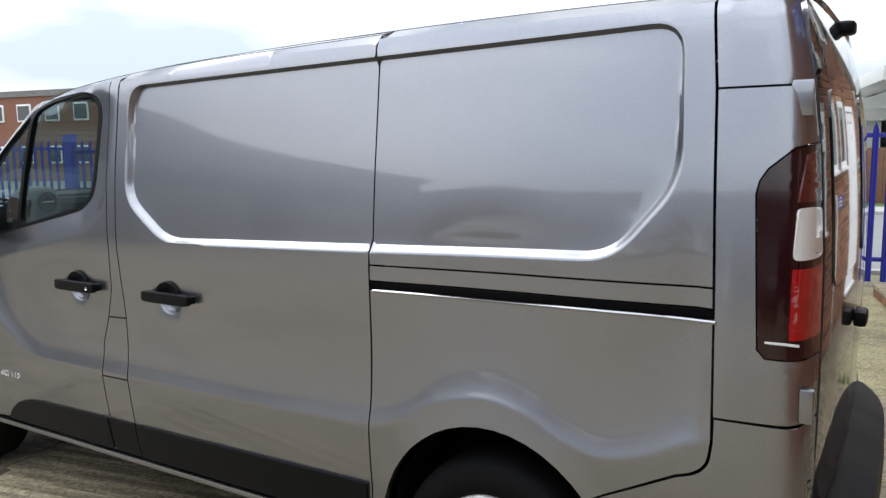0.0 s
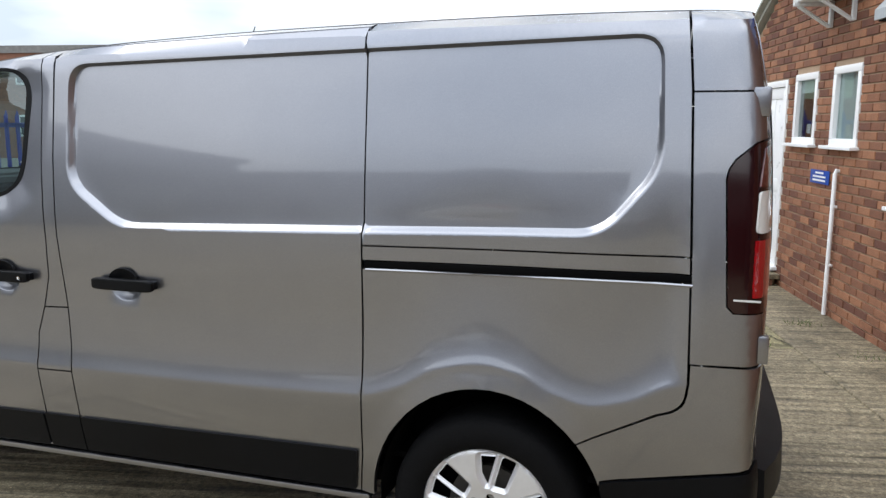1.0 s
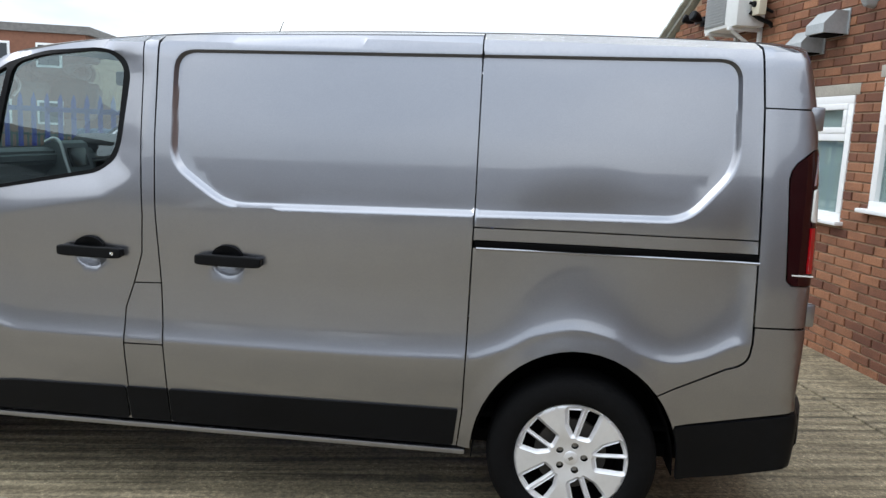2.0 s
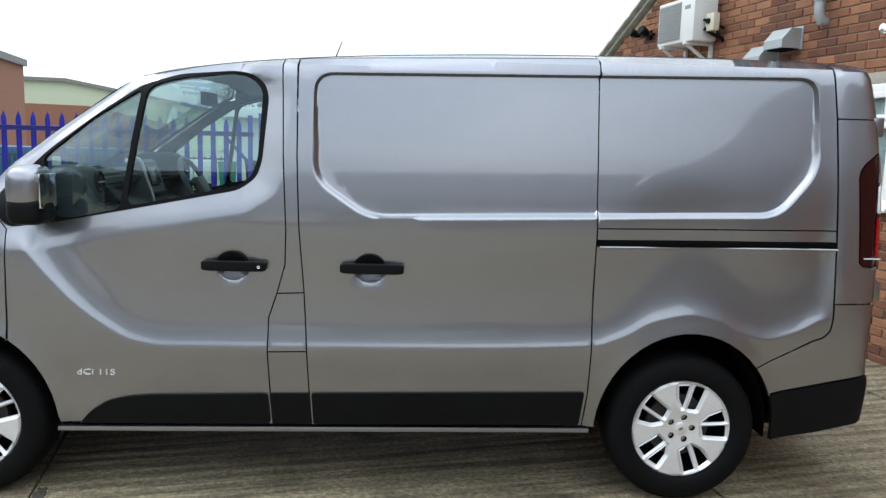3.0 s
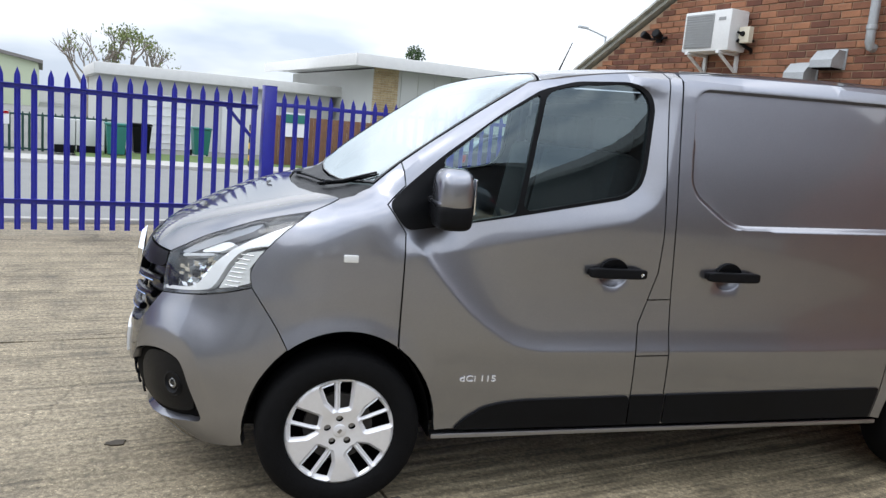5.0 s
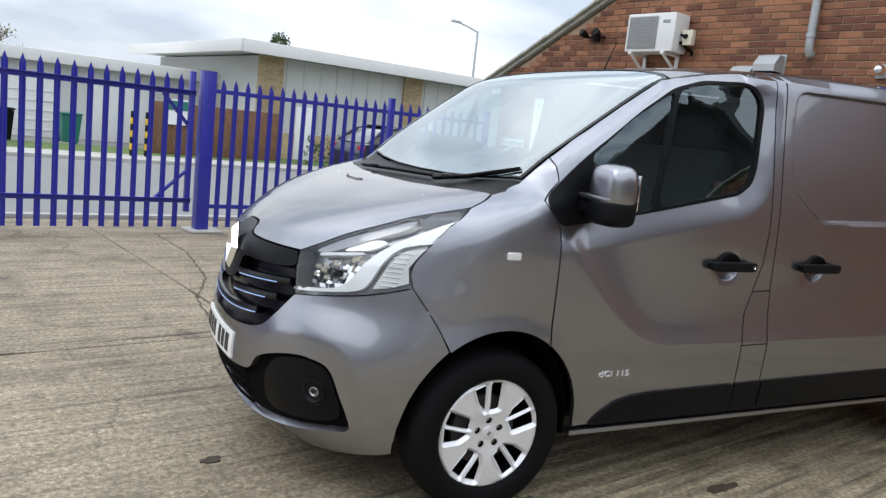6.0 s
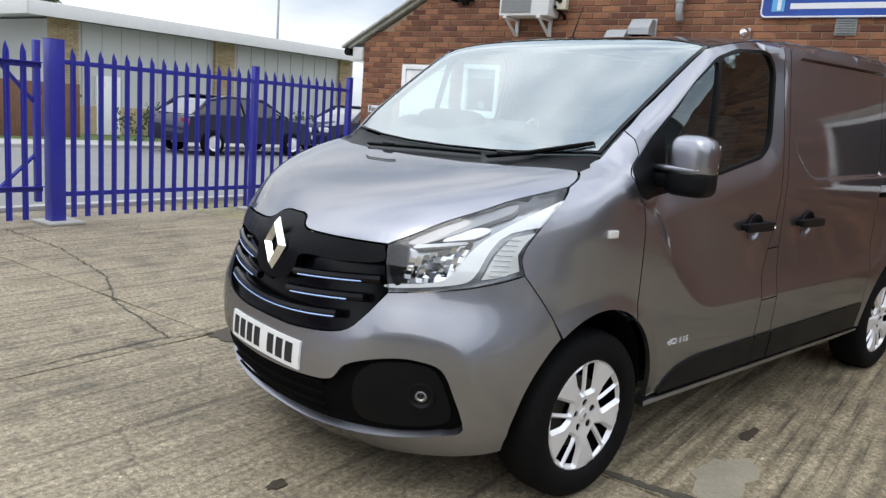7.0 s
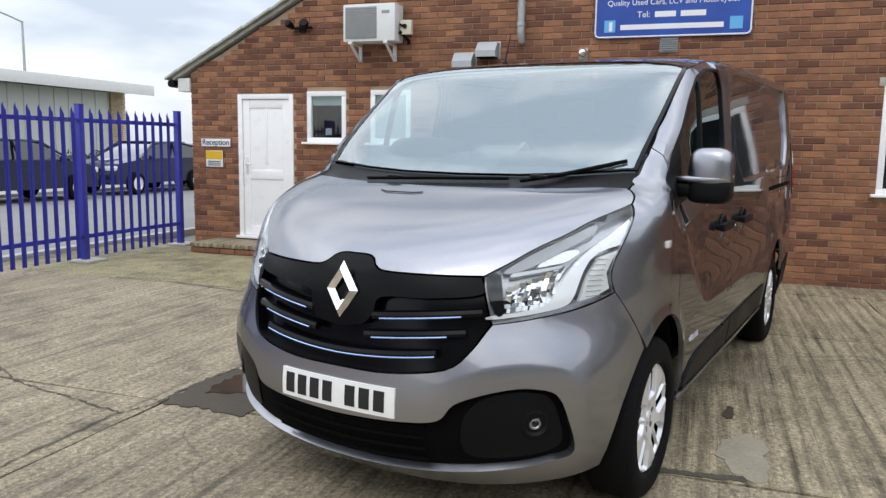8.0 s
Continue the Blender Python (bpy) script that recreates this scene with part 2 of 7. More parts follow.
STEEL = surface("brushed_steel", (0.35, 0.34, 0.33), rough=0.4, metal=1.0, var=0.15)
CHROME = surface("chrome", (0.90, 0.91, 0.92), rough=0.09, metal=1.0, var=0.03, rough_var=0.03)
# near-black that paints the shade in recesses, also used for black parts
DARK = surface("black_cavity_shade", (0.0022, 0.0022, 0.0025), rough=0.85, var=0.3, spec=0.08)
GLASS = glass("side_glass", (0.78, 0.91, 0.90), ior=1.62, gloss=(0.80, 0.95, 1.0), least=0.06)
SCREEN = glass("windscreen_glass", (0.60, 0.72, 0.71), ior=2.5, gloss=(0.90, 0.98, 1.0), least=0.15)
LENS = glass("lamp_lens", (0.93, 0.95, 0.96))
RED = surface("red_lamp_lens", (0.33, 0.004, 0.007), rough=0.10, var=0.1, coat=1.0, scale=14)
RED_DEEP = surface("deep_red_lens", (0.016, 0.001, 0.002), rough=0.12, var=0.1, coat=0.2)
RED_MID = surface("smoked_red_lens", (0.075, 0.003, 0.005), rough=0.10, var=0.1, coat=1.0, scale=14)
CLEAR = surface("clear_lamp_lens", (0.72, 0.72, 0.70), rough=0.10, var=0.05, coat=1.0)
PLATE = surface("white_plate", (0.82, 0.82, 0.80), rough=0.35, var=0.03)
INK = surface("black_ink", (0.012, 0.012, 0.014), rough=0.5, var=0.05)
BLUE_LINE = surface("blue_silver_trim", (0.36, 0.50, 0.85), rough=0.15, metal=0.8, var=0.05)
CABIN = surface("cabin_plastic", (0.065, 0.072, 0.076), rough=0.6, var=0.15, bump=0.02, bump_scale=300)
SEAT = surface("seat_cloth", (0.016, 0.017, 0.020), rough=0.9, var=0.25, bump=0.04, bump_scale=250)
LINER = surface("headliner", (0.42, 0.42, 0.41), rough=0.9, var=0.06)
SILVER = surface("silver_plastic", (0.5, 0.5, 0.5), rough=0.35, metal=0.5, var=0.05)

YARD = concrete("tamped_concrete", (0.285, 0.235, 0.150), 1.0, 0.34)
YARD_SMOOTH = concrete("worn_concrete", (0.272, 0.225, 0.150), 0.8, 0.10, cracks=True)
YARD_MOSS = concrete("mossy_concrete", (0.280, 0.245, 0.132), 0.5, 0.0, cracks=True)
CEMENT = surface("pale_cement_patch", (0.285, 0.255, 0.19), rough=0.85, var=0.2, scale=5, fine=50, bump=0.2)
WET = surface("damp_dark_concrete", (0.062, 0.050, 0.035), spec=0.25, rough=0.6, var=0.35, scale=6, fine=50)
PUDDLE = surface("rainwater", (0.035, 0.032, 0.028), rough=0.06, var=0.15, spec=0.5, rough_var=0.03)
JOINT = surface("joint_dirt", (0.075, 0.068, 0.052), rough=0.95, var=0.4, bump=0.6, bump_scale=60)
ROAD = surface("road_asphalt", (0.22, 0.22, 0.215), rough=0.9, var=0.15, scale=1.2, fine=40, bump=0.4, bump_scale=90)
EARTH = surface("far_ground", (0.20, 0.20, 0.18), rough=0.95, var=0.2, scale=0.3)
KERB = surface("kerb_concrete", (0.42, 0.41, 0.38), rough=0.9, var=0.15, bump=0.3)
GRASS = surface("grass", (0.055, 0.115, 0.025), rough=0.9, var=0.4, per="island", tint=(0.10, 0.15, 0.04))
BRICK = surface("brown_red_brick", (0.122, 0.046, 0.029), rough=0.88, var=0.36, scale=7, fine=90, bump=0.5, bump_scale=110, per="object", tint=(0.33, 0.148, 0.076))
BRICKS = surface("brown_red_bricks", (0.122, 0.046, 0.029), rough=0.88, var=0.36, scale=7, fine=90, bump=0.5, bump_scale=110, per="island", tint=(0.33, 0.148, 0.076))
VERGE = surface("weathered_verge", (0.42, 0.43, 0.38), rough=0.9, var=0.3, bump=0.4)
MORTAR = surface("mortar", (0.38, 0.27, 0.18), rough=0.95, var=0.2, scale=2.5, bump=0.4)
BUFF = surface("buff_brick", (0.40, 0.30, 0.17), rough=0.9, var=0.25, per="island", tint=(0.50, 0.40, 0.24), bump=0.3)
UPVC = surface("white_upvc", (0.88, 0.88, 0.88), rough=0.30, var=0.03)
LINTEL = surface("concrete_lintel", (0.40, 0.37, 0.32), rough=0.9, var=0.2, bump=0.3)
ROOFTILE = surface("grey_roof_tile", (0.20, 0.19, 0.18), rough=0.9, var=0.3, bump=0.4)
PANE = glass("window_glass", (0.70, 0.76, 0.76))
BLIND = surface("pale_roller_blind", (0.80, 0.83, 0.82), rough=0.85, var=0.06)
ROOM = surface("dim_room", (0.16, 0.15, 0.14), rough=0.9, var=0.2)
FENCE = surface("blue_fence_paint", (0.021, 0.025, 0.32), rough=0.38, var=0.15, coat=0.3, scale=5)
GREENFENCE = surface("green_fence_paint", (0.015, 0.055, 0.045), rough=0.5, var=0.2)
GALV = surface("galvanised_steel", (0.40, 0.42, 0.43), rough=0.45, metal=0.4, var=0.15)
WHITEMETAL = surface("white_enamel", (0.72, 0.73, 0.72), rough=0.40, var=0.05)
GREYGRILLE = surface("grey_grille", (0.30, 0.31, 0.31), rough=0.5, var=0.1)
SIGNBLUE = surface("blue_sign", (0.012, 0.045, 0.26), rough=0.22, var=0.12, scale=2, tint=(0.02, 0.085, 0.42))
SIGNWHITE = surface("white_lettering", (0.80, 0.80, 0.82), rough=0.4, var=0.02)
SIGNCYAN = surface("pale_blue_sign", (0.12, 0.42, 0.75), rough=0.4, var=0.05)
YELLOW = surface("yellow_sign", (0.72, 0.46, 0.02), rough=0.4, var=0.06)
PALE = surface("pale_cladding", (0.56, 0.57, 0.55), rough=0.6, var=0.05, scale=1.0)
FASCIA = surface("white_fascia", (0.70, 0.70, 0.68), rough=0.55, var=0.06)
TIMBER = surface("brown_timber", (0.16, 0.080, 0.045), rough=0.85, var=0.3, per="island", tint=(0.22, 0.12, 0.07))
LIMEGREEN = surface("pale_green_cladding", (0.50, 0.56, 0.40), rough=0.6, var=0.05, scale=0.5)
DARKCLAD = surface("dark_grey_cladding", (0.09, 0.095, 0.10), rough=0.6, var=0.1, scale=1.0)
DARKBRICK = surface("dark_workshop_brick", (0.060, 0.046, 0.042), rough=0.9, var=0.2, fine=8)
REDBRICK_FAR = surface("far_red_brick", (0.24, 0.11, 0.07), rough=0.9, var=0.15, fine=8)
BINGREEN = surface("green_bin_plastic", (0.02, 0.16, 0.13), rough=0.45, var=0.1)
BLUESTEEL = surface("blue_container", (0.03, 0.09, 0.20), rough=0.5, var=0.15)
CARBLUE = car_paint("dark_blue_paint", (0.010, 0.014, 0.040), (0.02, 0.025, 0.06), metal=0.2, rough=0.3)
CARDARK = car_paint("black_paint", (0.010, 0.010, 0.012), (0.02, 0.02, 0.02), metal=0.2, rough=0.3)
CARWHITE = car_paint("white_paint", (0.70, 0.70, 0.70), (0.72, 0.72, 0.72), metal=0.0, rough=0.3)
CARGLASS = surface("dark_car_glass", (0.015, 0.018, 0.02), rough=0.05, var=0.05, coat=1.0)
BARK = surface("grey_bark", (0.26, 0.225, 0.19), rough=0.9, var=0.3, bump=0.4)
LEAF = surface("spring_leaf", (0.15, 0.19, 0.06), rough=0.8, var=0.3, per="island", tint=(0.22, 0.25, 0.10))
HEDGE = surface("hedge_leaf", (0.030, 0.060, 0.022), rough=0.8, var=0.3, per="island", tint=(0.06, 0.10, 0.03))

# ---- body shape of the van: x backwards from the front axle, y across, z up ----
def pchip(xs, ys):
    """A smooth curve through the points, monotone between them."""
    n = len(xs)
    h = [xs[i + 1] - xs[i] for i in range(n - 1)]
    d = [(ys[i + 1] - ys[i]) / h[i] for i in range(n - 1)]
    m = [d[0]] + [0.0] * (n - 2) + [d[-1]]
    for i in range(1, n - 1):
        if d[i - 1] * d[i] > 0:
            a, b = 2 * h[i] + h[i - 1], h[i] + 2 * h[i - 1]
            m[i] = (a + b) / (a / d[i - 1] + b / d[i])

    def at(x):
        x = min(max(x, xs[0]), xs[-1])
        i = 0
        while i < n - 2 and x > xs[i + 1]:
            i += 1
        t = (x - xs[i]) / h[i]
        return ((1 + 2 * t) * (1 - t) ** 2 * ys[i] + t * (1 - t) ** 2 * h[i] * m[i]
                + t * t * (3 - 2 * t) * ys[i + 1] + t * t * (t - 1) * h[i] * m[i + 1])
    return at


def step(a, b, x):
    t = min(max((x - a) / (b - a), 0.0), 1.0)
    return t * t * (3 - 2 * t)


def softmin(a, b, k):
    h = max(k - abs(a - b), 0.0) / k
    return min(a, b) - h * h * k * 0.25


half_width = pchip([0.15, 0.30, 0.45, 0.66, 0.70, 0.76, 0.84, 1.0, 1.2, 1.45, 1.7, 1.9, 2.1],
                   [0.90, 0.93, 0.953, 0.972, 0.974, 0.975, 0.975, 0.972, 0.962, 0.940, 0.908, 0.882, 0.852])
nose_x = pchip([0.15, 0.24, 0.32, 0.40, 0.50, 0.60, 0.70, 0.80, 0.90, 0.97, 1.03, 1.09, 1.16, 1.235, 1.30, 1.34, 1.44, 1.59, 1.735, 1.85, 1.91, 1.95, 2.05],
               [-0.70, -0.80, -0.86, -0.885, -0.893, -0.885, -0.872, -0.860, -0.840, -0.81, -0.75, -0.65, -0.48, -0.24, -0.003, 0.063, 0.190, 0.385, 0.583, 0.748, 0.865, 1.003, 1.9])
roof_z = pchip([0.5, 0.95, 1.3, 1.8, 2.4, 3.2, 3.7, 3.9, 4.0, 4.1], [1.81, 1.892, 1.928, 1.959, 1.981, 1.993, 1.988, 1.968, 1.935, 1.88])
square = lambda x: step(0.0, 1.7, x)
tail_x = pchip([0.15, 0.3, 0.55, 0.65, 0.9, 1.2, 1.6, 1.85, 2.0], [3.93, 3.97, 3.98, 3.958, 3.964, 3.964, 3.945, 3.905, 3.855])


def front_form(z):
    k = step(0.92, 1.36, z)
    length = 0.95 - 0.62 * k
    low = 1 - step(0.55, 0.85, z)
    return nose_x(z) + length, length, 2.4 - 0.3 * k + 0.4 * low, 2.05 + 6.0 * k * k + 14.0 * step(1.28, 1.48, z) + 0.35 * low


def side_y(x, z):
    """Half the body's width at x and z."""
    w = half_width(z)
    x0, length, p, q = front_form(z)
    f = min(max((x0 - x) / length, 0.0), 1.0)
    front = w * (1 - f ** p) ** (1 / q)
    r = min(max((x - 3.55) / (tail_x(z) - 3.55), 0.0), 1.0)
    rear = w * (1 - 0.02 * r - 0.98 * r ** 20) ** 0.5 if r < 1 else 0.0
    u = min(max((z - 1.45) / (roof_z(x) - 1.45), 0.0), 1.0)
    top = w * (1 - u ** (9 + 14 * square(x))) ** (1 / (2.6 + 0.4 * square(x)))
    return max(softmin(softmin(front, top, 0.03), rear, 0.02), 0.0)


def nose_at(a, z, out=0.0):
    """The front's surface at the angle a (degrees from the middle, + to the left side, -y) and z."""
    x0, length, p, q = front_form(z)
    s, c = abs(math.sin(math.radians(a))), math.cos(math.radians(a))
    y = half_width(z) * s ** (2 / q)
    x = x0 - length * max(c, 0.0) ** (2 / p)
    return Vector((x, -math.copysign(y, a), z))


def front_x(y, z):
    w = half_width(z)
    x0, length, p, q = front_form(z)
    f = min(abs(y) / w, 1.0)
    return x0 - length * (1 - f ** q) ** (1 / p)


def top_z(x, y):
    """The height of the bonnet, windscreen and roof."""
    lo, hi = 0.85, 2.05
    for _ in range(26):
        mid = (lo + hi) / 2
        if front_x(y, mid) < x:
            lo = mid
        else:
            hi = mid
    zr = roof_z(x)
    f = min(abs(y) / half_width(1.8), 1.0)
    return softmin(lo, 1.45 + (zr - 1.45) * (1 - f ** (2.6 + 0.4 * square(x))) ** (1 / (9 + 14 * square(x))), 0.05)


# ---- tools for building ----
from mathutils.geometry import delaunay_2d_cdt

SITE = pose(0, 0, 0, 0, 0, 12)      # the yard, fence and building stand 12 degrees to the van


def part(name, data, material, parent=None, label="", at=None, sharp=32):
    """Links a bmesh or a mesh as one object, under a thing or a part."""
    if isinstance(data, bmesh.types.BMesh):
        me = bpy.data.meshes.new(name)
        bmesh.ops.recalc_face_normals(data, faces=data.faces[:])
        data.to_mesh(me)
        data.free()
    else:
        me = data
    if material is not None and not me.materials:
        me.materials.append(material)
    me.polygons.foreach_set("use_smooth", [True] * len(me.polygons))
    me.set_sharp_from_angle(angle=radians(sharp))
    ob = new(name, me)
    if parent is not None:
        ob.parent = parent
    if at is not None:
        ob.matrix_basis = at
    return tagged(ob, label)


def thing(name, label, category, at=None, group="", kind=""):
    ob = new(name)
    if at is not None:
        ob.matrix_basis = at
    return tagged(ob, label, category, group, kind)


def block(bm, size, centre, bevel=0.0, turn=None):
    """Adds a box with bevelled edges."""
    made = bmesh.ops.create_cube(bm, size=1.0)["verts"]
    m = Matrix.Translation(centre) @ (turn or Matrix()) @ Matrix.Diagonal((*size, 1))
    bmesh.ops.transform(bm, matrix=m, verts=made)
    if bevel:
        edges = list({e for v in made for e in v.link_edges})
        bmesh.ops.bevel(bm, geom=edges, offset=bevel, segments=2, profile=0.6, affect="EDGES")
    return bm


def boxed(size, centre=(0, 0, 0), bevel=0.004, turn=None):
    return block(bmesh.new(), size, centre, bevel, turn)


def rod(bm, pts, r, n=8, cap=True, flat=1.0):
    """Adds a round bar along the points; r may be one radius or one for each."""
    pts = [Vector(p) for p in pts]
    rs = r if isinstance(r, (list, tuple)) else [r] * len(pts)
    rings, side = [], None
    for i, p in enumerate(pts):
        d = (pts[min(i + 1, len(pts) - 1)] - pts[max(i - 1, 0)]).normalized()
        if side is None:
            side = d.orthogonal().normalized()
        side = (side - d * side.dot(d)).normalized()
        up = d.cross(side)
        rings.append([bm.verts.new(p + rs[i] * (math.cos(a) * side + flat * math.sin(a) * up)) for a in (2 * math.pi * k / n for k in range(n))])
    for a, b in zip(rings, rings[1:]):
        for k in range(n):
            bm.faces.new((a[k], a[(k + 1) % n], b[(k + 1) % n], b[k]))
    if cap:
        bm.faces.new(rings[0][::-1])
        bm.faces.new(rings[-1])
    return bm


def lathe(bm, profile, n=48, axis="Y", centre=(0, 0, 0), closed=False):
    """Adds a turned shape: rows of (radius, place along the axis)."""
    c = Vector(centre)
    rings = []
    for r, h in profile:
        ring = []
        for k in range(n):
            a = 2 * math.pi * k / n
            u, v = r * math.cos(a), r * math.sin(a)
            p = {"Y": (u, h, v), "Z": (u, v, h), "X": (h, u, v)}[axis]
            ring.append(bm.verts.new(c + Vector(p)))
        rings.append(ring)
    pairs = list(zip(rings, rings[1:])) + ([(rings[-1], rings[0])] if closed else [])
    for a, b in pairs:
        for k in range(n):
            bm.faces.new((a[k], a[(k + 1) % n], b[(k + 1) % n], b[k]))
    return bm


def prism(bm, outline, y0, y1, axes=(0, 2, 1)):
    """Adds a solid from an outline in two axes, drawn out along the third."""
    a, b, c = axes
    rows = []
    for h in (y0, y1):
        row = []
        for p in outline:
            v = [0, 0, 0]
            v[a], v[b], v[c] = p[0], p[1], h
            row.append(bm.verts.new(v))
        rows.append(row)
    n = len(outline)
    for k in range(n):
        bm.faces.new((rows[0][k], rows[0][(k + 1) % n], rows[1][(k + 1) % n], rows[1][k]))
    bm.faces.new(rows[0][::-1])
    bm.faces.new(rows[1])
    return bm


def in_poly(p, poly):
    x, y, hit = p[0], p[1], False
    for (x0, y0), (x1, y1) in zip(poly, poly[1:] + poly[:1]):
        if (y0 > y) != (y1 > y) and x < (x1 - x0) * (y - y0) / (y1 - y0) + x0:
            hit = not hit
    return hit


def poly_dist(p, poly):
    best = 1e9
    for (x0, y0), (x1, y1) in zip(poly, poly[1:] + poly[:1]):
        dx, dy = x1 - x0, y1 - y0
        t = min(max(((p[0] - x0) * dx + (p[1] - y0) * dy) / (dx * dx + dy * dy + 1e-12), 0), 1)
        best = min(best, math.hypot(p[0] - x0 - t * dx, p[1] - y0 - t * dy))
    return best


def rounded(poly, r, n=5):
    """The outline with its corners rounded."""
    out = []
    m = len(poly)
    for i in range(m):
        p, a, b = Vector(poly[i]), Vector(poly[i - 1]), Vector(poly[(i + 1) % m])
        u, v = a - p, b - p
        q = min(r, u.length * 0.45, v.length * 0.45)
        s, e = p + u.normalized() * q, p + v.normalized() * q
        for k in range(n + 1):
            t = k / n
            out.append(tuple((1 - t) ** 2 * s + 2 * t * (1 - t) * p + t * t * e))
    return out


def inset(poly, d):
    """The outline moved inwards by d."""
    area = sum(a[0] * b[1] - b[0] * a[1] for a, b in zip(poly, poly[1:] + poly[:1]))
    sgn = 1 if area > 0 else -1
    out, m = [], len(poly)
    for i in range(m):
        p, a, b = Vector(poly[i]), Vector(poly[i - 1]), Vector(poly[(i + 1) % m])
        u, v = (p - a).normalized(), (b - p).normalized()
        n = Vector((-u.y - v.y, u.x + v.x)) * sgn
        n = n.normalized() if n.length > 1e-6 else Vector((-u.y, u.x)) * sgn
        k = max(n.dot(Vector((-u.y, u.x)) * sgn), 0.4)
        out.append(tuple(p + n * (d / k)))
    return out


def smooth_line(pts, n=5, close=False):
    """A soft curve through the points."""
    m, out = len(pts), []
    for i in range(m if close else m - 1):
        p1, p2 = Vector(pts[i]), Vector(pts[(i + 1) % m])
        p0 = Vector(pts[i - 1]) if close or i else p1 * 2 - p2
        p3 = Vector(pts[(i + 2) % m]) if close or i < m - 2 else p2 * 2 - p1
        for k in range(n):
            t = k / n
            out.append(tuple(0.5 * (2 * p1 + (p2 - p0) * t + (2 * p0 - 5 * p1 + 4 * p2 - p3) * t * t + (3 * p1 - p0 - 3 * p2 + p3) * t ** 3)))
    return out if close else out + [tuple(pts[-1])]


def pebble(bm, size, centre, power=4.0, cuts=6, turn=None):
    """Makes a box with fully rounded sides, in an empty bmesh."""
    bmesh.ops.create_cube(bm, size=2.0)
    bmesh.ops.subdivide_edges(bm, edges=bm.edges[:], cuts=cuts, use_grid_fill=True)
    m = Matrix.Translation(centre) @ (turn or Matrix())
    for v in bm.verts:
        c = v.co / sum(abs(q) ** power for q in v.co) ** (1 / power)
        v.co = m @ Vector((c.x * size[0] / 2, c.y * size[1] / 2, c.z * size[2] / 2))
    return bm


def fine_line(poly, res, close=True):
    out = []
    for a, b in zip(poly, poly[1:] + poly[:1] if close else poly[1:]):
        n = max(1, math.ceil(math.hypot(b[0] - a[0], b[1] - a[1]) / res))
        out += [(a[0] + (b[0] - a[0]) * k / n, a[1] + (b[1] - a[1]) * k / n) for k in range(n)]
    return out if close else out + [poly[-1]]


def panel(name, outline, fn, parent, material, res=0.035, holes=(), extra=(), gap=0.0028, lip=0.02, middle=(1.8, 0.0, 1.0), label="", thick=0.0):
    """A sheet over fn(a, b), cut to the outline, with its edges turned in so that joints between sheets read dark."""
    line = fine_line(inset(outline, gap), res)
    cuts = [fine_line(inset(h, -gap), res) for h in holes]
    pts, edges = list(line), [(i, (i + 1) % len(line)) for i in range(len(line))]
    for c in cuts:
        n = len(pts)
        pts += c
        edges += [(n + i, n + (i + 1) % len(c)) for i in range(len(c))]
    lo = [min(p[k] for p in line) for k in (0, 1)]
    hi = [max(p[k] for p in line) for k in (0, 1)]

    def free(p, d):
        return (in_poly(p, line) and poly_dist(p, line) > d
                and not any(in_poly(p, c) or poly_dist(p, c) < d for c in cuts))

    more = [p for p in extra if free(p, 0.0025)]
    pts += more
    near = {(round(p[0] / res), round(p[1] / res)) for p in more}
    for i in range(int((hi[0] - lo[0]) / res) + 2):
        for j in range(int((hi[1] - lo[1]) / res) + 2):
            p = (lo[0] + (i + 0.5 * (j % 2)) * res, lo[1] + j * res)
            if (round(p[0] / res), round(p[1] / res)) not in near and free(p, res * 0.45):
                pts.append(p)
    vs, _, fs, *_ = delaunay_2d_cdt([Vector(p) for p in pts], edges, [], 1, 1e-6)
    bm = bmesh.new()
    verts = [bm.verts.new(fn(v.x, v.y)) for v in vs]
    for f in fs:
        c = (sum(vs[i].x for i in f) / 3, sum(vs[i].y for i in f) / 3)
        if any(in_poly(c, h) for h in cuts):
            continue
        try:
            bm.faces.new([verts[i] for i in f])
        except ValueError:
            pass
    bmesh.ops.delete(bm, geom=[v for v in bm.verts if not v.link_faces], context="VERTS")
    mid = Vector(middle)
    bm.normal_update()
    for f in bm.faces:
        c = f.calc_center_median()
        if f.normal.dot(c - Vector((min(max(c.x, 0.6), 3.3), mid.y, mid.z))) < 0:
            f.normal_flip()
    bm.normal_update()
    rim = [e for e in bm.edges if e.is_boundary]
    normal = {v: v.normal.copy() for e in rim for v in e.verts}
    made = bmesh.ops.extrude_edge_only(bm, edges=rim)["geom"]
    new_verts = [g for g in made if isinstance(g, bmesh.types.BMVert)]
    old = {}
    for v in new_verts:
        for e in v.link_edges:
            o = e.other_vert(v)
            if o in normal:
                old[v] = o
    for v, o in old.items():
        v.co = o.co - normal[o] * lip
    me = bpy.data.meshes.new(name)
    bm.normal_update()
    bm.to_mesh(me)
    bm.free()
    return part(name, me, material, parent, label)


def words(text, size, material, parent, at, name="lettering", label="", depth=0.002, align="CENTER"):
    """Raised lettering as a mesh."""
    cu = bpy.data.curves.new(name, "FONT")
    cu.body, cu.size, cu.extrude, cu.align_x, cu.align_y = text, size, depth, align, "CENTER"
    tmp = new(name, cu)
    me = bpy.data.meshes.new_from_object(tmp.evaluated_get(bpy.context.evaluated_depsgraph_get()))
    bpy.data.objects.remove(tmp)
    bpy.data.curves.remove(cu)
    return tagged(part(name, me, material, parent, label, at), kind="stuff")


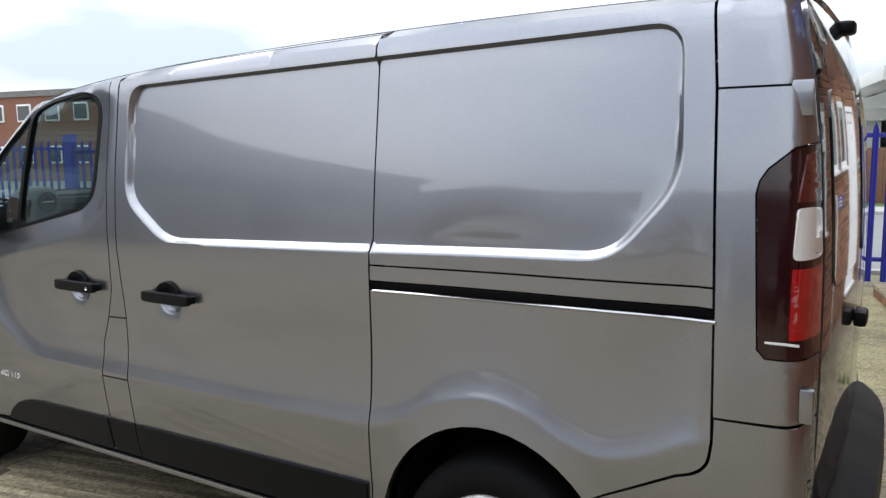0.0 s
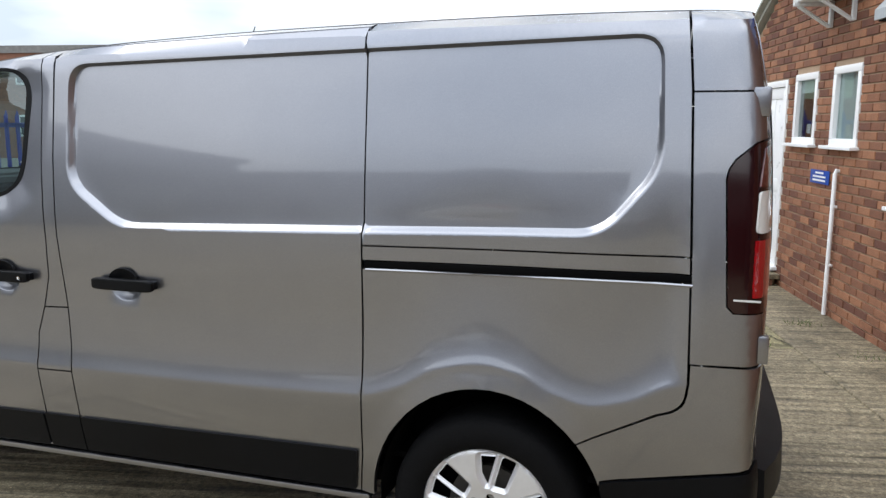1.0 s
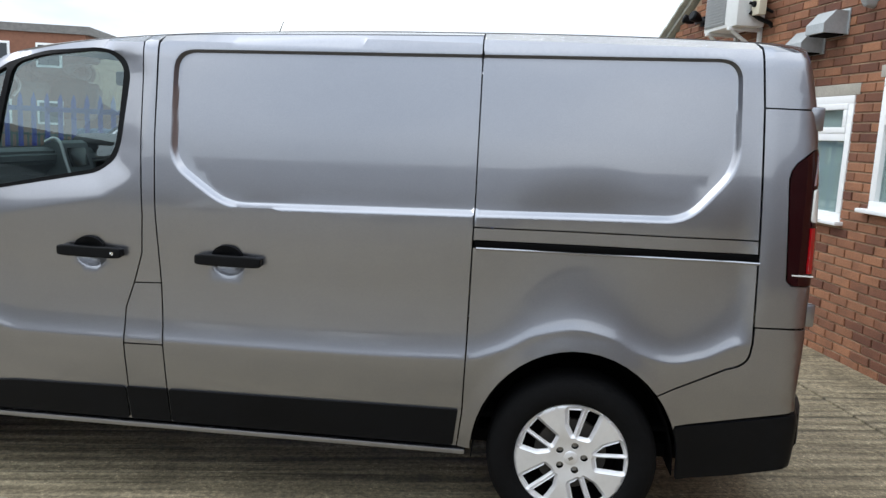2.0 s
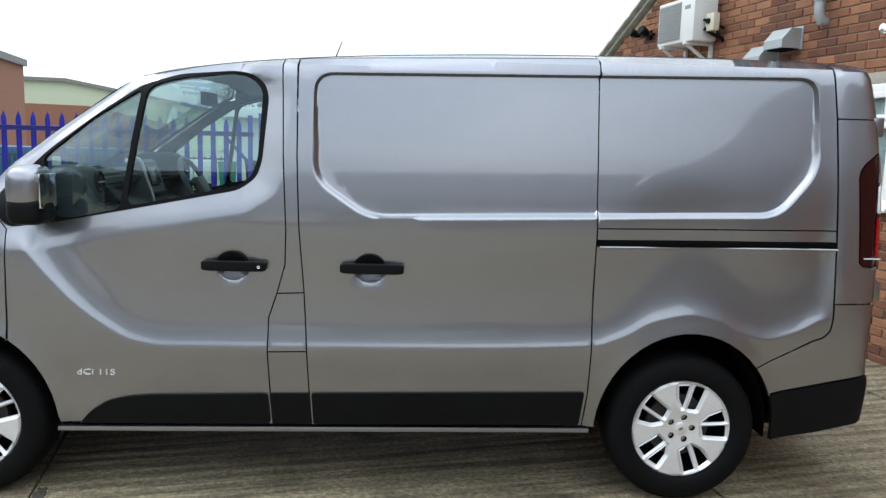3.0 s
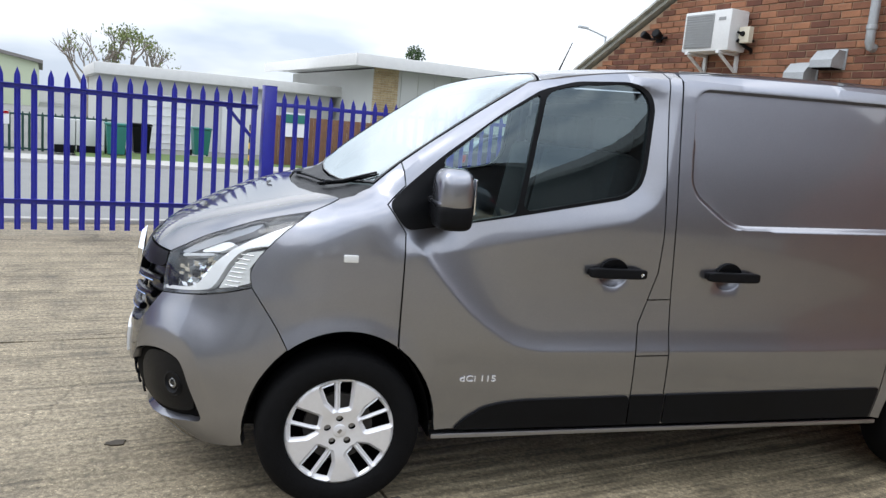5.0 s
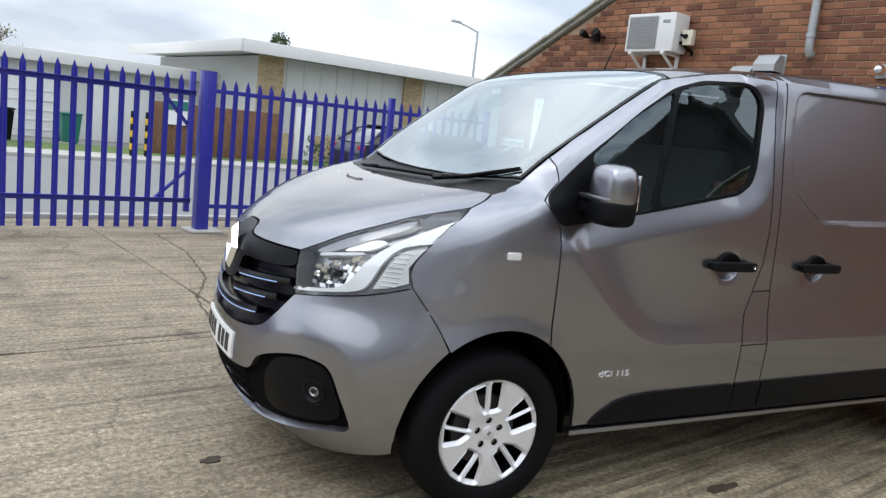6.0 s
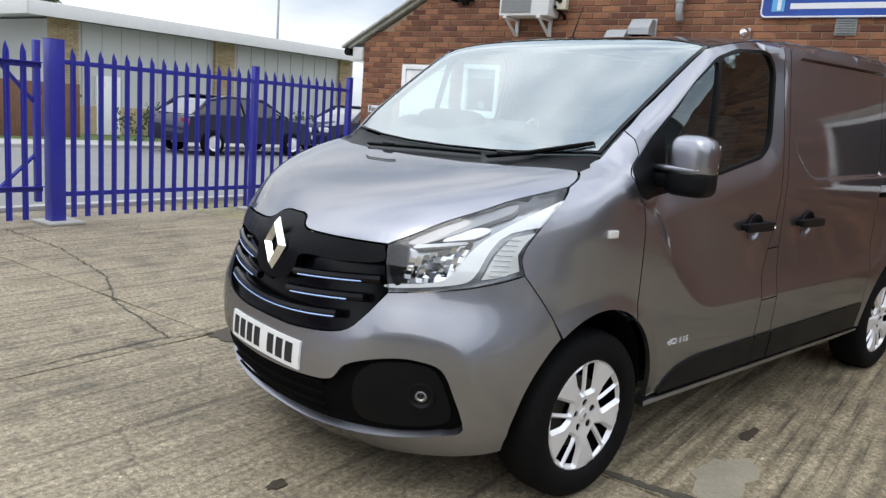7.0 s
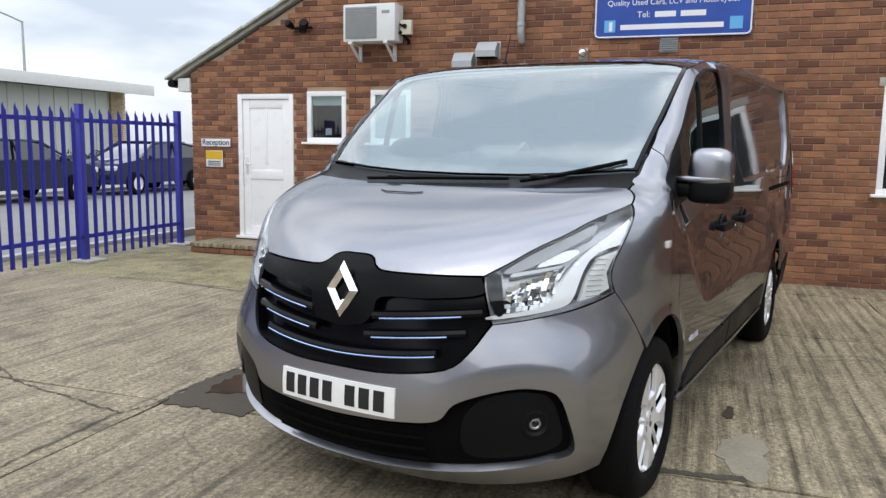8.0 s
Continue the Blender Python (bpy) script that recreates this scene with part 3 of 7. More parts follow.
def leaves(bm, centre, spread, count, size, rng):
    """Adds loose leaf clumps: small folded quads inside an uneven ball."""
    for _ in range(count):
        d = Vector((rng.gauss(0, 1), rng.gauss(0, 1), rng.gauss(0, 1)))
        d = d.normalized() * rng.random() ** 0.45
        p = Vector(centre) + Vector((d.x * spread[0], d.y * spread[1], d.z * spread[2]))
        m = Euler((rng.uniform(0, 6), rng.uniform(0, 6), rng.uniform(0, 6))).to_matrix()
        s = size * rng.uniform(0.6, 1.4)
        a, b, c, e = (bm.verts.new(p + m @ Vector(q)) for q in ((-s, 0, 0), (0, -s * 0.5, s * 0.2), (s, 0, 0), (0, s * 0.5, s * 0.2)))
        bm.faces.new((a, b, c))
        bm.faces.new((a, c, e))

# ---- ground, yard and road ----
def ground_sheet(name, x0, x1, y0, y1, z, material, label, category="ground", at=SITE, cells=1):
    bm = bmesh.new()
    bmesh.ops.create_grid(bm, x_segments=cells, y_segments=cells, size=0.5)
    bmesh.ops.transform(bm, matrix=Matrix.Translation(((x0 + x1) / 2, (y0 + y1) / 2, z)) @ Matrix.Diagonal((x1 - x0, y1 - y0, 1, 1)), verts=bm.verts[:])
    return tagged(part(name, bm, material, at=at), label, category, kind="structure")


ground_sheet("ground", -900, 900, -900, 900, -0.06, EARTH, "wide grey ground sheet reaching the horizon", cells=8)
yard = ground_sheet("yard", -14.0, 6.0, -22.0, 6.75, -0.016, JOINT, "weathered concrete yard with dirty joints between its bays", "yard")

FENCE_Y, WALL_X = 5.87, 5.60
slab_rng = random.Random(4)
for i, x0 in enumerate(k * 3.02 + 0.05 for k in range(-4, 2)):
    for y0, y1 in ((-21.6, -16.6), (-16.6, -11.6), (-11.6, -6.9), (-6.9, -2.6), (-2.6, 1.70), (1.70, 6.7)):
        x1 = min(x0 + 3.02, WALL_X - 0.02)
        bm = bmesh.new()
        g = 0.007
        n, line = 14, []
        corners = ((x0 + g, y0 + g), (x1 - g, y0 + g), (x1 - g, y1 - g), (x0 + g, y1 - g))
        for a, b in zip(corners, corners[1:] + corners[:1]):
            for k in range(n):
                t = k / n
                w = slab_rng.uniform(-1, 1) ** 3 * 0.012
                dx, dy = b[0] - a[0], b[1] - a[1]
                ll = math.hypot(dx, dy)
                line.append((a[0] + dx * t - dy / ll * w, a[1] + dy * t + dx / ll * w))
        top = [bm.verts.new((x, y, 0)) for x, y in line]
        low = [bm.verts.new((x, y, -0.02)) for x, y in line]
        bm.faces.new(top)
        for k in range(len(top)):
            bm.faces.new((top[k], low[k], low[(k + 1) % len(top)], top[(k + 1) % len(top)]))
        part("concrete_slab", bm, YARD_MOSS if x0 > 2.5 and y0 > 1.0 else YARD if x0 > -0.5 and y0 < 1.0 else YARD_SMOOTH, yard, at=pose(0, 0, slab_rng.uniform(-0.003, 0.0)))

def stain(name, x, y, rx, ry, seed, material, label, z=0.004):
    """A thin uneven skin on the concrete."""
    r_, bm = random.Random(seed), bmesh.new()
    ph = [r_.uniform(0, 6.28) for _ in range(4)]
    ring = []
    for k in range(40):
        a = 2 * math.pi * k / 40
        q = 1 + 0.18 * math.sin(2 * a + ph[0]) + 0.13 * math.sin(3 * a + ph[1]) + 0.08 * math.sin(7 * a + ph[2]) + 0.05 * math.sin(13 * a + ph[3])
        ring.append(bm.verts.new((rx * q * math.cos(a), ry * q * math.sin(a), z)))
    low = [bm.verts.new((v.co.x * 1.02, v.co.y * 1.02, -0.01)) for v in ring]
    bm.faces.new(ring)
    for k in range(40):
        bm.faces.new((ring[k], low[k], low[(k + 1) % 40], ring[(k + 1) % 40]))
    return part(name, bm, material, yard, label, at=SITE.inverted() @ pose(x, y, 0, 0, 0, 12))


def jagged(outline, seed, wander, close=True):
    """The outline with finely broken edges."""
    r_ = random.Random(seed)
    return [(x + r_.uniform(-wander, wander), y + r_.uniform(-wander, wander)) for x, y in fine_line(outline, wander * 2.2, close)]


def skin(name, outline, material, label, z=0.004, seed=1, wander=0.012):
    """A thin layer of dirt, cement or water on the concrete, with broken edges."""
    ring = jagged(outline, seed, wander)
    bm = bmesh.new()
    top = [bm.verts.new((x, y, z)) for x, y in ring]
    low = [bm.verts.new((x, y, z - 0.006)) for x, y in ring]
    bm.faces.new(top)
    for k in range(len(top)):
        bm.faces.new((top[k], low[k], low[(k + 1) % len(top)], top[(k + 1) % len(top)]))
    return part(name, bm, material, yard, label, at=SITE.inverted())


def crack(points, width, seed, label="ragged dirt-filled crack"):
    """A narrow ragged crack through the points, filled with dirt."""
    r_ = random.Random(seed)
    mid = jagged(points, seed, 0.014, False)
    left, right = [], []
    for k, (x, y) in enumerate(mid):
        ax, ay = mid[max(k - 1, 0)]
        bx, by = mid[min(k + 1, len(mid) - 1)]
        dx, dy = bx - ax, by - ay
        ll = math.hypot(dx, dy) or 1.0
        w = width * r_.uniform(0.25, 1.0) * (0.3 if k in (0, len(mid) - 1) else 1.0)
        left.append((x - dy / ll * w, y + dx / ll * w))
        right.append((x + dy / ll * w, y - dx / ll * w))
    bm = bmesh.new()
    a, b = ([bm.verts.new((x, y, 0.003)) for x, y in side_] for side_ in (left, right))
    for k in range(len(mid) - 1):
        bm.faces.new((a[k], b[k], b[k + 1], a[k + 1]))
    return part("crack", bm, JOINT, yard, label, at=SITE.inverted())


stain("cement_patch", 0.66, -1.20, 0.24, 0.13, 3, CEMENT, "smooth pale cement patch")
stain("oil_spot", -0.93, -0.22, 0.05, 0.025, 6, WET, "small dark oil spot")
stain("oil_spot", 1.24, -1.02, 0.10, 0.03, 9, WET, "small dark oil spot")
skin("broken_hole", [(-0.34, 1.66), (-0.05, 1.75), (0.34, 1.80), (0.36, 1.30), (-0.25, 1.12), (-0.28, 1.42)], WET, "broken damp hollow in the concrete", 0.004, 4, 0.020)
skin("puddle", [(-0.10, 1.60), (0.05, 1.66), (0.26, 1.68), (0.28, 1.45), (0.02, 1.40), (-0.06, 1.50)], PUDDLE, "shallow rainwater puddle", 0.007, 7, 0.022)
# this dark strip paints the shade under the hollow's broken edge
crack([(-0.36, 1.68), (-0.10, 1.75), (0.34, 1.81)], 0.018, 2, "broken slab edge with its shade painted dark")
crack([(-1.30, 1.55), (-0.61, 1.72), (-0.33, 1.67)], 0.006, 12)
crack([(-0.57, 5.7), (-0.36, 4.59), (-0.37, 3.38), (-0.55, 2.7), (-0.57, 1.69)], 0.008, 5)
crack([(2.06, 5.34), (2.20, 4.53), (2.21, 3.64), (2.30, 2.9)], 0.009, 8)
crack([(4.34, 3.08), (4.62, 2.60), (4.99, 2.13)], 0.010, 14)
skin("dirt_streak", [(0.25, -0.86), (0.29, -0.86), (0.33, -1.02), (0.41, -1.24), (0.36, -1.26), (0.29, -1.05)], JOINT, "dark dirt streak along a slab joint", 0.0035, 10, 0.008)

tuft_rng = random.Random(21)
for x, y, n, h in ((4.22, 2.76, 46, 0.075), (4.66, 3.42, 34, 0.06), (4.95, 2.55, 24, 0.05)):
    bm = bmesh.new()
    for _ in range(n * 2):
        a, r = tuft_rng.uniform(0, 6.28), 0.10 * tuft_rng.random() ** 0.7
        p = Vector((r * 1.6 * math.cos(a), r * math.sin(a), -0.01))
        tip = p + Vector((tuft_rng.uniform(-0.04, 0.04), tuft_rng.uniform(-0.04, 0.04), h * tuft_rng.uniform(0.5, 1.2)))
        side = Vector((-math.sin(a * 3), math.cos(a * 3), 0)) * 0.005
        bm.faces.new([bm.verts.new(p - side), bm.verts.new(p + side), bm.verts.new(tip)])
    tagged(part("grass_tuft", bm, GRASS, at=pose(x, y, 0)), "small green grass tuft in a joint of the concrete", "grass", "grass tufts", kind="stuff")

# the apron along the building's foot, with its own joint
apron = part("wall_apron", boxed((0.62, 7.0, 0.05), (WALL_X - 0.31, 0.6, -0.012), 0.006), YARD, at=SITE)
tagged(apron, "narrow raised concrete strip along the brick wall", "pavement", kind="structure")

ground_sheet("road", -120, 120, 6.75, 15.6, -0.03, ROAD, "pale worn asphalt road beyond the fence", "road")
for y in (6.78, 15.75):
    k = part("kerb", boxed((160, 0.14, 0.16), (0, y, -0.03), 0.015), KERB, at=SITE)
    tagged(k, "weathered concrete kerb along the road", "kerb", kind="structure")
ground_sheet("pavement", -120, 120, 15.8, 17.4, 0.03, KERB, "pale concrete pavement along the far side of the road", "pavement")
ground_sheet("verge", -0.5, 60, 17.4, 20.2, 0.02, GRASS, "green grass verge in front of the far building", "verge")

# ---- the brick building behind the van ----
def wall_at(y, z=0.0, out=0.0):
    """A pose on the wall's face: local x runs along the wall to the right, y into it."""
    return SITE @ pose(WALL_X - out, y, z, 0, 0, -90)


def hang_at(y, z=0.0, out=0.0):
    """A pose on the wall for a thing."""
    return wall_at(along(y), 1.42 + (z - 1.42) * 0.957 if z > 0.9 else z, out)


def along(y):
    return -1.068 + (y + 1.068) * 0.957


WALL_L, WALL_R, RIDGE = 5.66, -8.56, -1.0
OPENINGS = {"door_1": (4.08, 4.92, 0.15, 2.07), "window_1": (3.32, 3.88, 1.45, 2.10), "window_2": (2.44, 2.98, 1.45, 2.11),
            "window_3": (1.13, 1.72, 1.05, 2.00), "window_4": (0.24, 0.82, 1.18, 2.11), "window_5": (-3.87, -2.72, 1.00, 2.10)}


def gable(y):
    return 2.377 + (6.648 - abs(y - RIDGE)) * 0.512


wall = thing("wall_brick", "brown and red brick gable wall of the sales building", "wall", kind="structure")
backing = bmesh.new()
ys = [WALL_L] + sorted({v for o in OPENINGS.values() for v in o[:2]}, reverse=True) + [RIDGE, WALL_R]
ys = sorted(set(ys), reverse=True)
for ya, yb in zip(ys, ys[1:]):
    mid = (ya + yb) / 2
    gaps = [o for o in OPENINGS.values() if o[0] < mid < o[1]]
    spans = [(-0.1, None)] if not gaps else [(-0.1, gaps[0][2]), (gaps[0][3], None)]
    for z0, z1 in spans:
        ta, tb = (gable(ya), gable(yb)) if z1 is None else (z1, z1)
        prism(backing, [(ya, z0), (yb, z0), (yb, tb - 0.02), (ya, ta - 0.02)], WALL_X + 0.012, WALL_X + 0.27, axes=(1, 2, 0))
tagged(part("mortar_bed", backing, MORTAR, wall, at=SITE), "sandy mortar behind the bricks")

brick_rng = random.Random(11)
BL, BH, BJ = 0.216, 0.072, 0.012


def brick_mesh(w):
    """A brick's face with chamfered arrises, w wide, proud of the mortar."""
    h, d, c = BH - BJ, 0.028, 0.004
    bm = bmesh.new()
    front = [bm.verts.new((x, 0.0, z)) for x, z in ((c, c), (w - c, c), (w - c, h - c), (c, h - c))]
    edge = [bm.verts.new((x, c, z)) for x, z in ((0, 0), (w, 0), (w, h), (0, h))]
    back = [bm.verts.new((v.co.x, d, v.co.z)) for v in edge]
    bm.faces.new(front)
    for k in range(4):
        j = (k + 1) % 4
        bm.faces.new((edge[k], edge[j], front[j], front[k]))
        bm.faces.new((back[k], back[j], edge[j], edge[k]))
    me = bpy.data.meshes.new("brick")
    bmesh.ops.recalc_face_normals(bm, faces=bm.faces[:])
    bm.to_mesh(me)
    bm.free()
    return me


BRICK_MESH = {}
loose, joined_v, joined_f = [], [], []
for course in range(0, 80):
    z = course * BH
    start = WALL_L - (BL / 2 if course % 2 else 0.0) + BL
    for k in range(74):
        y1 = start - k * BL
        y0 = y1 - BL + BJ
        pieces = [(max(y0, WALL_R), min(y1, WALL_L))]
        for o in OPENINGS.values():
            if z + BH - BJ > o[2] - 0.005 and z < o[3] + 0.0:
                cut = []
                for a, b in pieces:
                    if b <= o[0] or a >= o[1]:
                        cut.append((a, b))
                    else:
                        if a < o[0] - 0.02:
                            cut.append((a, o[0] - 0.004))
                        if b > o[1] + 0.02:
                            cut.append((o[1] + 0.004, b))
                pieces = cut
        for a, b in pieces:
            if b - a < 0.025 or z + BH * 0.45 > min(gable(a), gable(b)):
                continue
            near = 2.0 < a < 4.32 and 0.05 < z < 1.6 or -2.2 < a < -0.9 and 0.3 < z < 1.6
            (loose if near and len(loose) < 300 else joined_v).append((a, b, z, brick_rng.uniform(-0.003, 0.003)))


# ---- windows and door in the brick wall ----
def casement(name, span, label, blind=0.35, sill=True, opener=False, lintel=False):
    """A white plastic window: frame, glass, sill, and the pale blind behind it."""
    y0, y1, z0, z1 = span
    w, h = y1 - y0, z1 - z0
    ob = thing(name, label, "window", wall_at(y1, z0, 0.0), kind="structure")
    fr = bmesh.new()
    t, d = 0.062, 0.07
    for size, c in (((w, d, t), (w / 2, d / 2 - 0.005, t / 2)), ((w, d, t), (w / 2, d / 2 - 0.005, h - t / 2)),
                    ((t, d, h - 2 * t), (t / 2, d / 2 - 0.005, h / 2)), ((t, d, h - 2 * t), (w - t / 2, d / 2 - 0.005, h / 2))):
        block(fr, size, c, 0.007)
    part("window_frame", fr, UPVC, ob)
    panes = [(t, h - t)]
    if opener:
        bar = t + (h - 2 * t) * 0.66
        part("transom", boxed((w - 2 * t, d, 0.06), (w / 2, d / 2 - 0.006, bar + 0.03), 0.007), UPVC, ob)
        sash = bmesh.new()
        z2, z3 = bar + 0.06, h - t
        for size, c in (((w - 2 * t, 0.05, 0.045), (w / 2, 0.012, z2 + 0.022)), ((w - 2 * t, 0.05, 0.045), (w / 2, 0.012, z3 - 0.022)),
                        ((0.045, 0.05, z3 - z2 - 0.09), (t + 0.022, 0.012, (z2 + z3) / 2)), ((0.045, 0.05, z3 - z2 - 0.09), (w - t - 0.022, 0.012, (z2 + z3) / 2))):
            block(sash, size, c, 0.006)
        part("sash", sash, UPVC, ob)
        panes = [(t, bar), (bar + 0.06, h - t)]
    for a, b in panes:
        p = part("pane", boxed((w - 2 * t, 0.006, b - a), (w / 2, 0.035, (a + b) / 2), 0), PANE, ob)
        p.visible_shadow = False
    if sill:
        part("window_sill", boxed((w + 0.10, 0.12, 0.03), (w / 2, -0.01, -0.012), 0.008), UPVC, ob)
    if lintel:
        part("lintel", boxed((w + 0.10, 0.03, 0.085), (w / 2, 0.012, h + 0.044), 0.004), LINTEL, ob)
    if blind:
        part("roller_blind", boxed((w - 2 * t + 0.02, 0.004, (h - 2 * t) * blind), (w / 2, 0.046, h - t - (h - 2 * t) * blind / 2), 0), BLIND, ob)
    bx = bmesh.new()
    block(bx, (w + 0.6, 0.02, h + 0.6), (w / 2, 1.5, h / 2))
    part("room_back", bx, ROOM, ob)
    return ob


w1 = casement("window_1", OPENINGS["window_1"], "small white plastic window with a half-drawn blind beside the door", 0.22)
part("paper_note", boxed((0.09, 0.002, 0.085), (0.29, 0.045, 0.14), 0), SIGNWHITE, w1, "white paper note inside the pane")
casement("window_2", OPENINGS["window_2"], "small white plastic window with its pale blind drawn", 1.0)
casement("window_3", OPENINGS["window_3"], "tall white plastic window with a top opener under a concrete lintel", 1.0, opener=True, lintel=True)
casement("window_4", OPENINGS["window_4"], "tall white plastic window with a top opener under a concrete lintel", 1.0, opener=True, lintel=True)
casement("window_5", OPENINGS["window_5"], "large white plastic window on the far end of the brick wall", 0.0, opener=False, lintel=True)

y0, y1, z0, z1 = OPENINGS["door_1"]
dw, dh = y1 - y0, z1 - z0
door = thing("door_1", "closed white plastic entrance door with a low middle rail", "door", wall_at(y1, z0, 0.0), kind="structure")
fr = bmesh.new()
for size, c in (((0.065, 0.08, dh), (0.0325, 0.03, dh / 2)), ((0.065, 0.08, dh), (dw - 0.0325, 0.03, dh / 2)), ((dw - 0.13, 0.08, 0.065), (dw / 2, 0.03, dh - 0.0325)), ((dw + 0.06, 0.12, 0.035), (dw / 2, 0.0, 0.017))):
    block(fr, size, c, 0.007)
part("door_frame", fr, UPVC, door)
leaf = bmesh.new()
lw, lh = dw - 0.14, dh - 0.11
block(leaf, (lw, 0.04, lh), (dw / 2, 0.045, 0.04 + lh / 2), 0.004)
for size, c in (((0.10, 0.02, lh), (0.07 + 0.05, 0.022, 0.04 + lh / 2)), ((0.10, 0.02, lh), (dw - 0.12, 0.022, 0.04 + lh / 2)), ((lw - 0.2, 0.02, 0.11), (dw / 2, 0.022, 0.04 + lh - 0.055)),
                ((lw - 0.2, 0.02, 0.12), (dw / 2, 0.022, 0.86)), ((lw - 0.2, 0.02, 0.13), (dw / 2, 0.022, 0.105)), ((0.035, 0.014, lh - 1.05), (dw / 2, 0.024, 1.38))):
    block(leaf, size, c, 0.006)
part("door_leaf", leaf, UPVC, door)
hd = bmesh.new()
block(hd, (0.035, 0.012, 0.22), (0.125, 0.006, 0.98), 0.005)
rod(hd, [(0.125, -0.005, 1.0), (0.125, -0.045, 1.0), (0.235, -0.045, 1.0)], 0.009)
part("door_handle", hd, WHITEMETAL, door, "white lever handle")

# door step
stp = thing("door_step", "low concrete door step with a brick edge", "step", SITE, kind="structure")
part("tread", boxed((0.62, 1.35, 0.05), (WALL_X - 0.31, 4.60, 0.105), 0.008), YARD, stp, "worn concrete tread")
step_bricks = bmesh.new()
for k in range(6):
    block(step_bricks, (0.10, 0.215, 0.065), (WALL_X - 0.56, 4.04 + k * 0.225, 0.038), 0.005)
for k in range(2):
    for y in (3.99, 5.21):
        block(step_bricks, (0.215, 0.10, 0.065), (WALL_X - 0.40 + k * 0.225, y, 0.038), 0.005)
part("step_edge", step_bricks, BRICKS, stp, "red brick edge")
part("step_core", boxed((0.48, 1.15, 0.075), (WALL_X - 0.26, 4.60, 0.038), 0), MORTAR, stp)

# roof and eaves
roof = thing("roof_gable", "grey tiled gable roof with a weathered verge", "roof", SITE, kind="structure")
for a, b, name in ((5.92, RIDGE, "roof_slope"), (-8.95, RIDGE, "roof_slope")):
    bm = bmesh.new()
    za, zb = gable(a), gable(b)
    prism(bm, [(a, za + 0.02), (b, zb + 0.02), (b, zb + 0.065), (a, za + 0.065)], WALL_X - 0.05, WALL_X + 9.0, axes=(1, 2, 0))
    part(name, bm, VERGE, roof)
for k in range(34):
    y = 5.90 - k * 0.2076
    z = gable(y) + 0.088
    part("verge_tile", boxed((0.20, 0.245, 0.03), (WALL_X - 0.01, y, z + 0.004 * (k % 2)), 0.006, Euler((math.atan(-0.512) - 0.04, 0, 0)).to_matrix().to_4x4()), VERGE, roof)
part("eaves_box", boxed((0.16, 0.19, 0.18), (WALL_X + 0.05, 5.755, 2.20), 0.008), FASCIA, roof, "white eaves box end")
bm = bmesh.new()
rod(bm, [(WALL_X - 0.06, 5.94, 2.22), (WALL_X + 9.0, 5.94, 2.22)], 0.055, 10)
part("gutter", bm, TRIM, roof, "black half-round gutter")
side = part("wall_side", boxed((9.0, 0.26, 2.5), (WALL_X + 4.77, WALL_L - 0.13, 1.15), 0), REDBRICK_FAR, at=SITE)
tagged(side, "brick side wall of the sales building along the fence line", "wall", kind="structure")
back = part("wall_back", boxed((0.26, 14.2, 2.5), (WALL_X + 9.1, -1.45, 1.15), 0), REDBRICK_FAR, at=SITE)
tagged(back, "brick back wall of the sales building", "wall", kind="structure")
side = part("wall_side_far", boxed((9.0, 0.26, 2.5), (WALL_X + 4.77, WALL_R + 0.13, 1.15), 0), REDBRICK_FAR, at=SITE)
tagged(side, "brick end wall of the sales building", "wall", kind="structure")


# ---- things on the brick wall ----
ac = thing("air_conditioner", "white outdoor air-conditioning unit on two wall brackets", "air conditioner", hang_at(3.40, 2.715, 0.0))
aw, ah, ad = 0.68, 0.44, 0.27
part("casing", boxed((aw, ad, ah), (aw / 2, -0.04 - ad / 2, ah / 2), 0.018), WHITEMETAL, ac)
part("fan_grille", boxed((0.41, 0.012, ah - 0.07), (0.24, -0.04 - ad - 0.004, ah / 2), 0.004), GREYGRILLE, ac, "grey fan grille")
for k in range(13):
    part("grille_slat", boxed((0.40, 0.008, 0.006), (0.24, -0.04 - ad - 0.013, 0.055 + k * 0.0275), 0), GREYGRILLE, ac)
part("maker_badge", boxed((0.10, 0.004, 0.035), (0.56, -0.04 - ad - 0.002, 0.34), 0.001), GREYGRILLE, ac, "small grey maker's badge")
for x in (0.10, aw - 0.12):
    bm = bmesh.new()
    block(bm, (0.045, 0.33, 0.03), (x, -0.165, -0.015), 0.004)
    block(bm, (0.045, 0.03, 0.22), (x, -0.015, -0.10), 0.004)
    rod(bm, [(x, -0.03, -0.20), (x, -0.29, -0.03)], 0.018, 6)
    part("bracket", bm, WHITEMETAL, ac)
bm = bmesh.new()
rod(bm, [(aw + 0.02, -0.20, 0.12), (aw + 0.06, -0.12, 0.06), (aw + 0.07, -0.03, 0.03), (aw + 0.05, 0.01, 0.0)], 0.02)
rod(bm, [(aw + 0.03, -0.22, 0.20), (aw + 0.07, -0.10, 0.16), (aw + 0.09, -0.02, 0.12)], 0.014)
part("pipework", bm, TRIM, ac, "black lagged pipes")
iso = thing("isolator_box", "small cream isolator switch box beside the air conditioner", "switch box", wall_at(along(3.40) - 0.70, 2.83, 0.12))
part("box", boxed((0.14, 0.07, 0.17), (0.07, -0.035, 0.0), 0.008), surface("cream_plastic", (0.62, 0.58, 0.46), rough=0.4, var=0.05), iso)
bm = lathe(bmesh.new(), [(0.001, -0.09), (0.025, -0.09), (0.028, -0.07)], 16, centre=(0.06, 0.0, 0.01))
part("switch", bm, TRIM, iso, "round black switch")


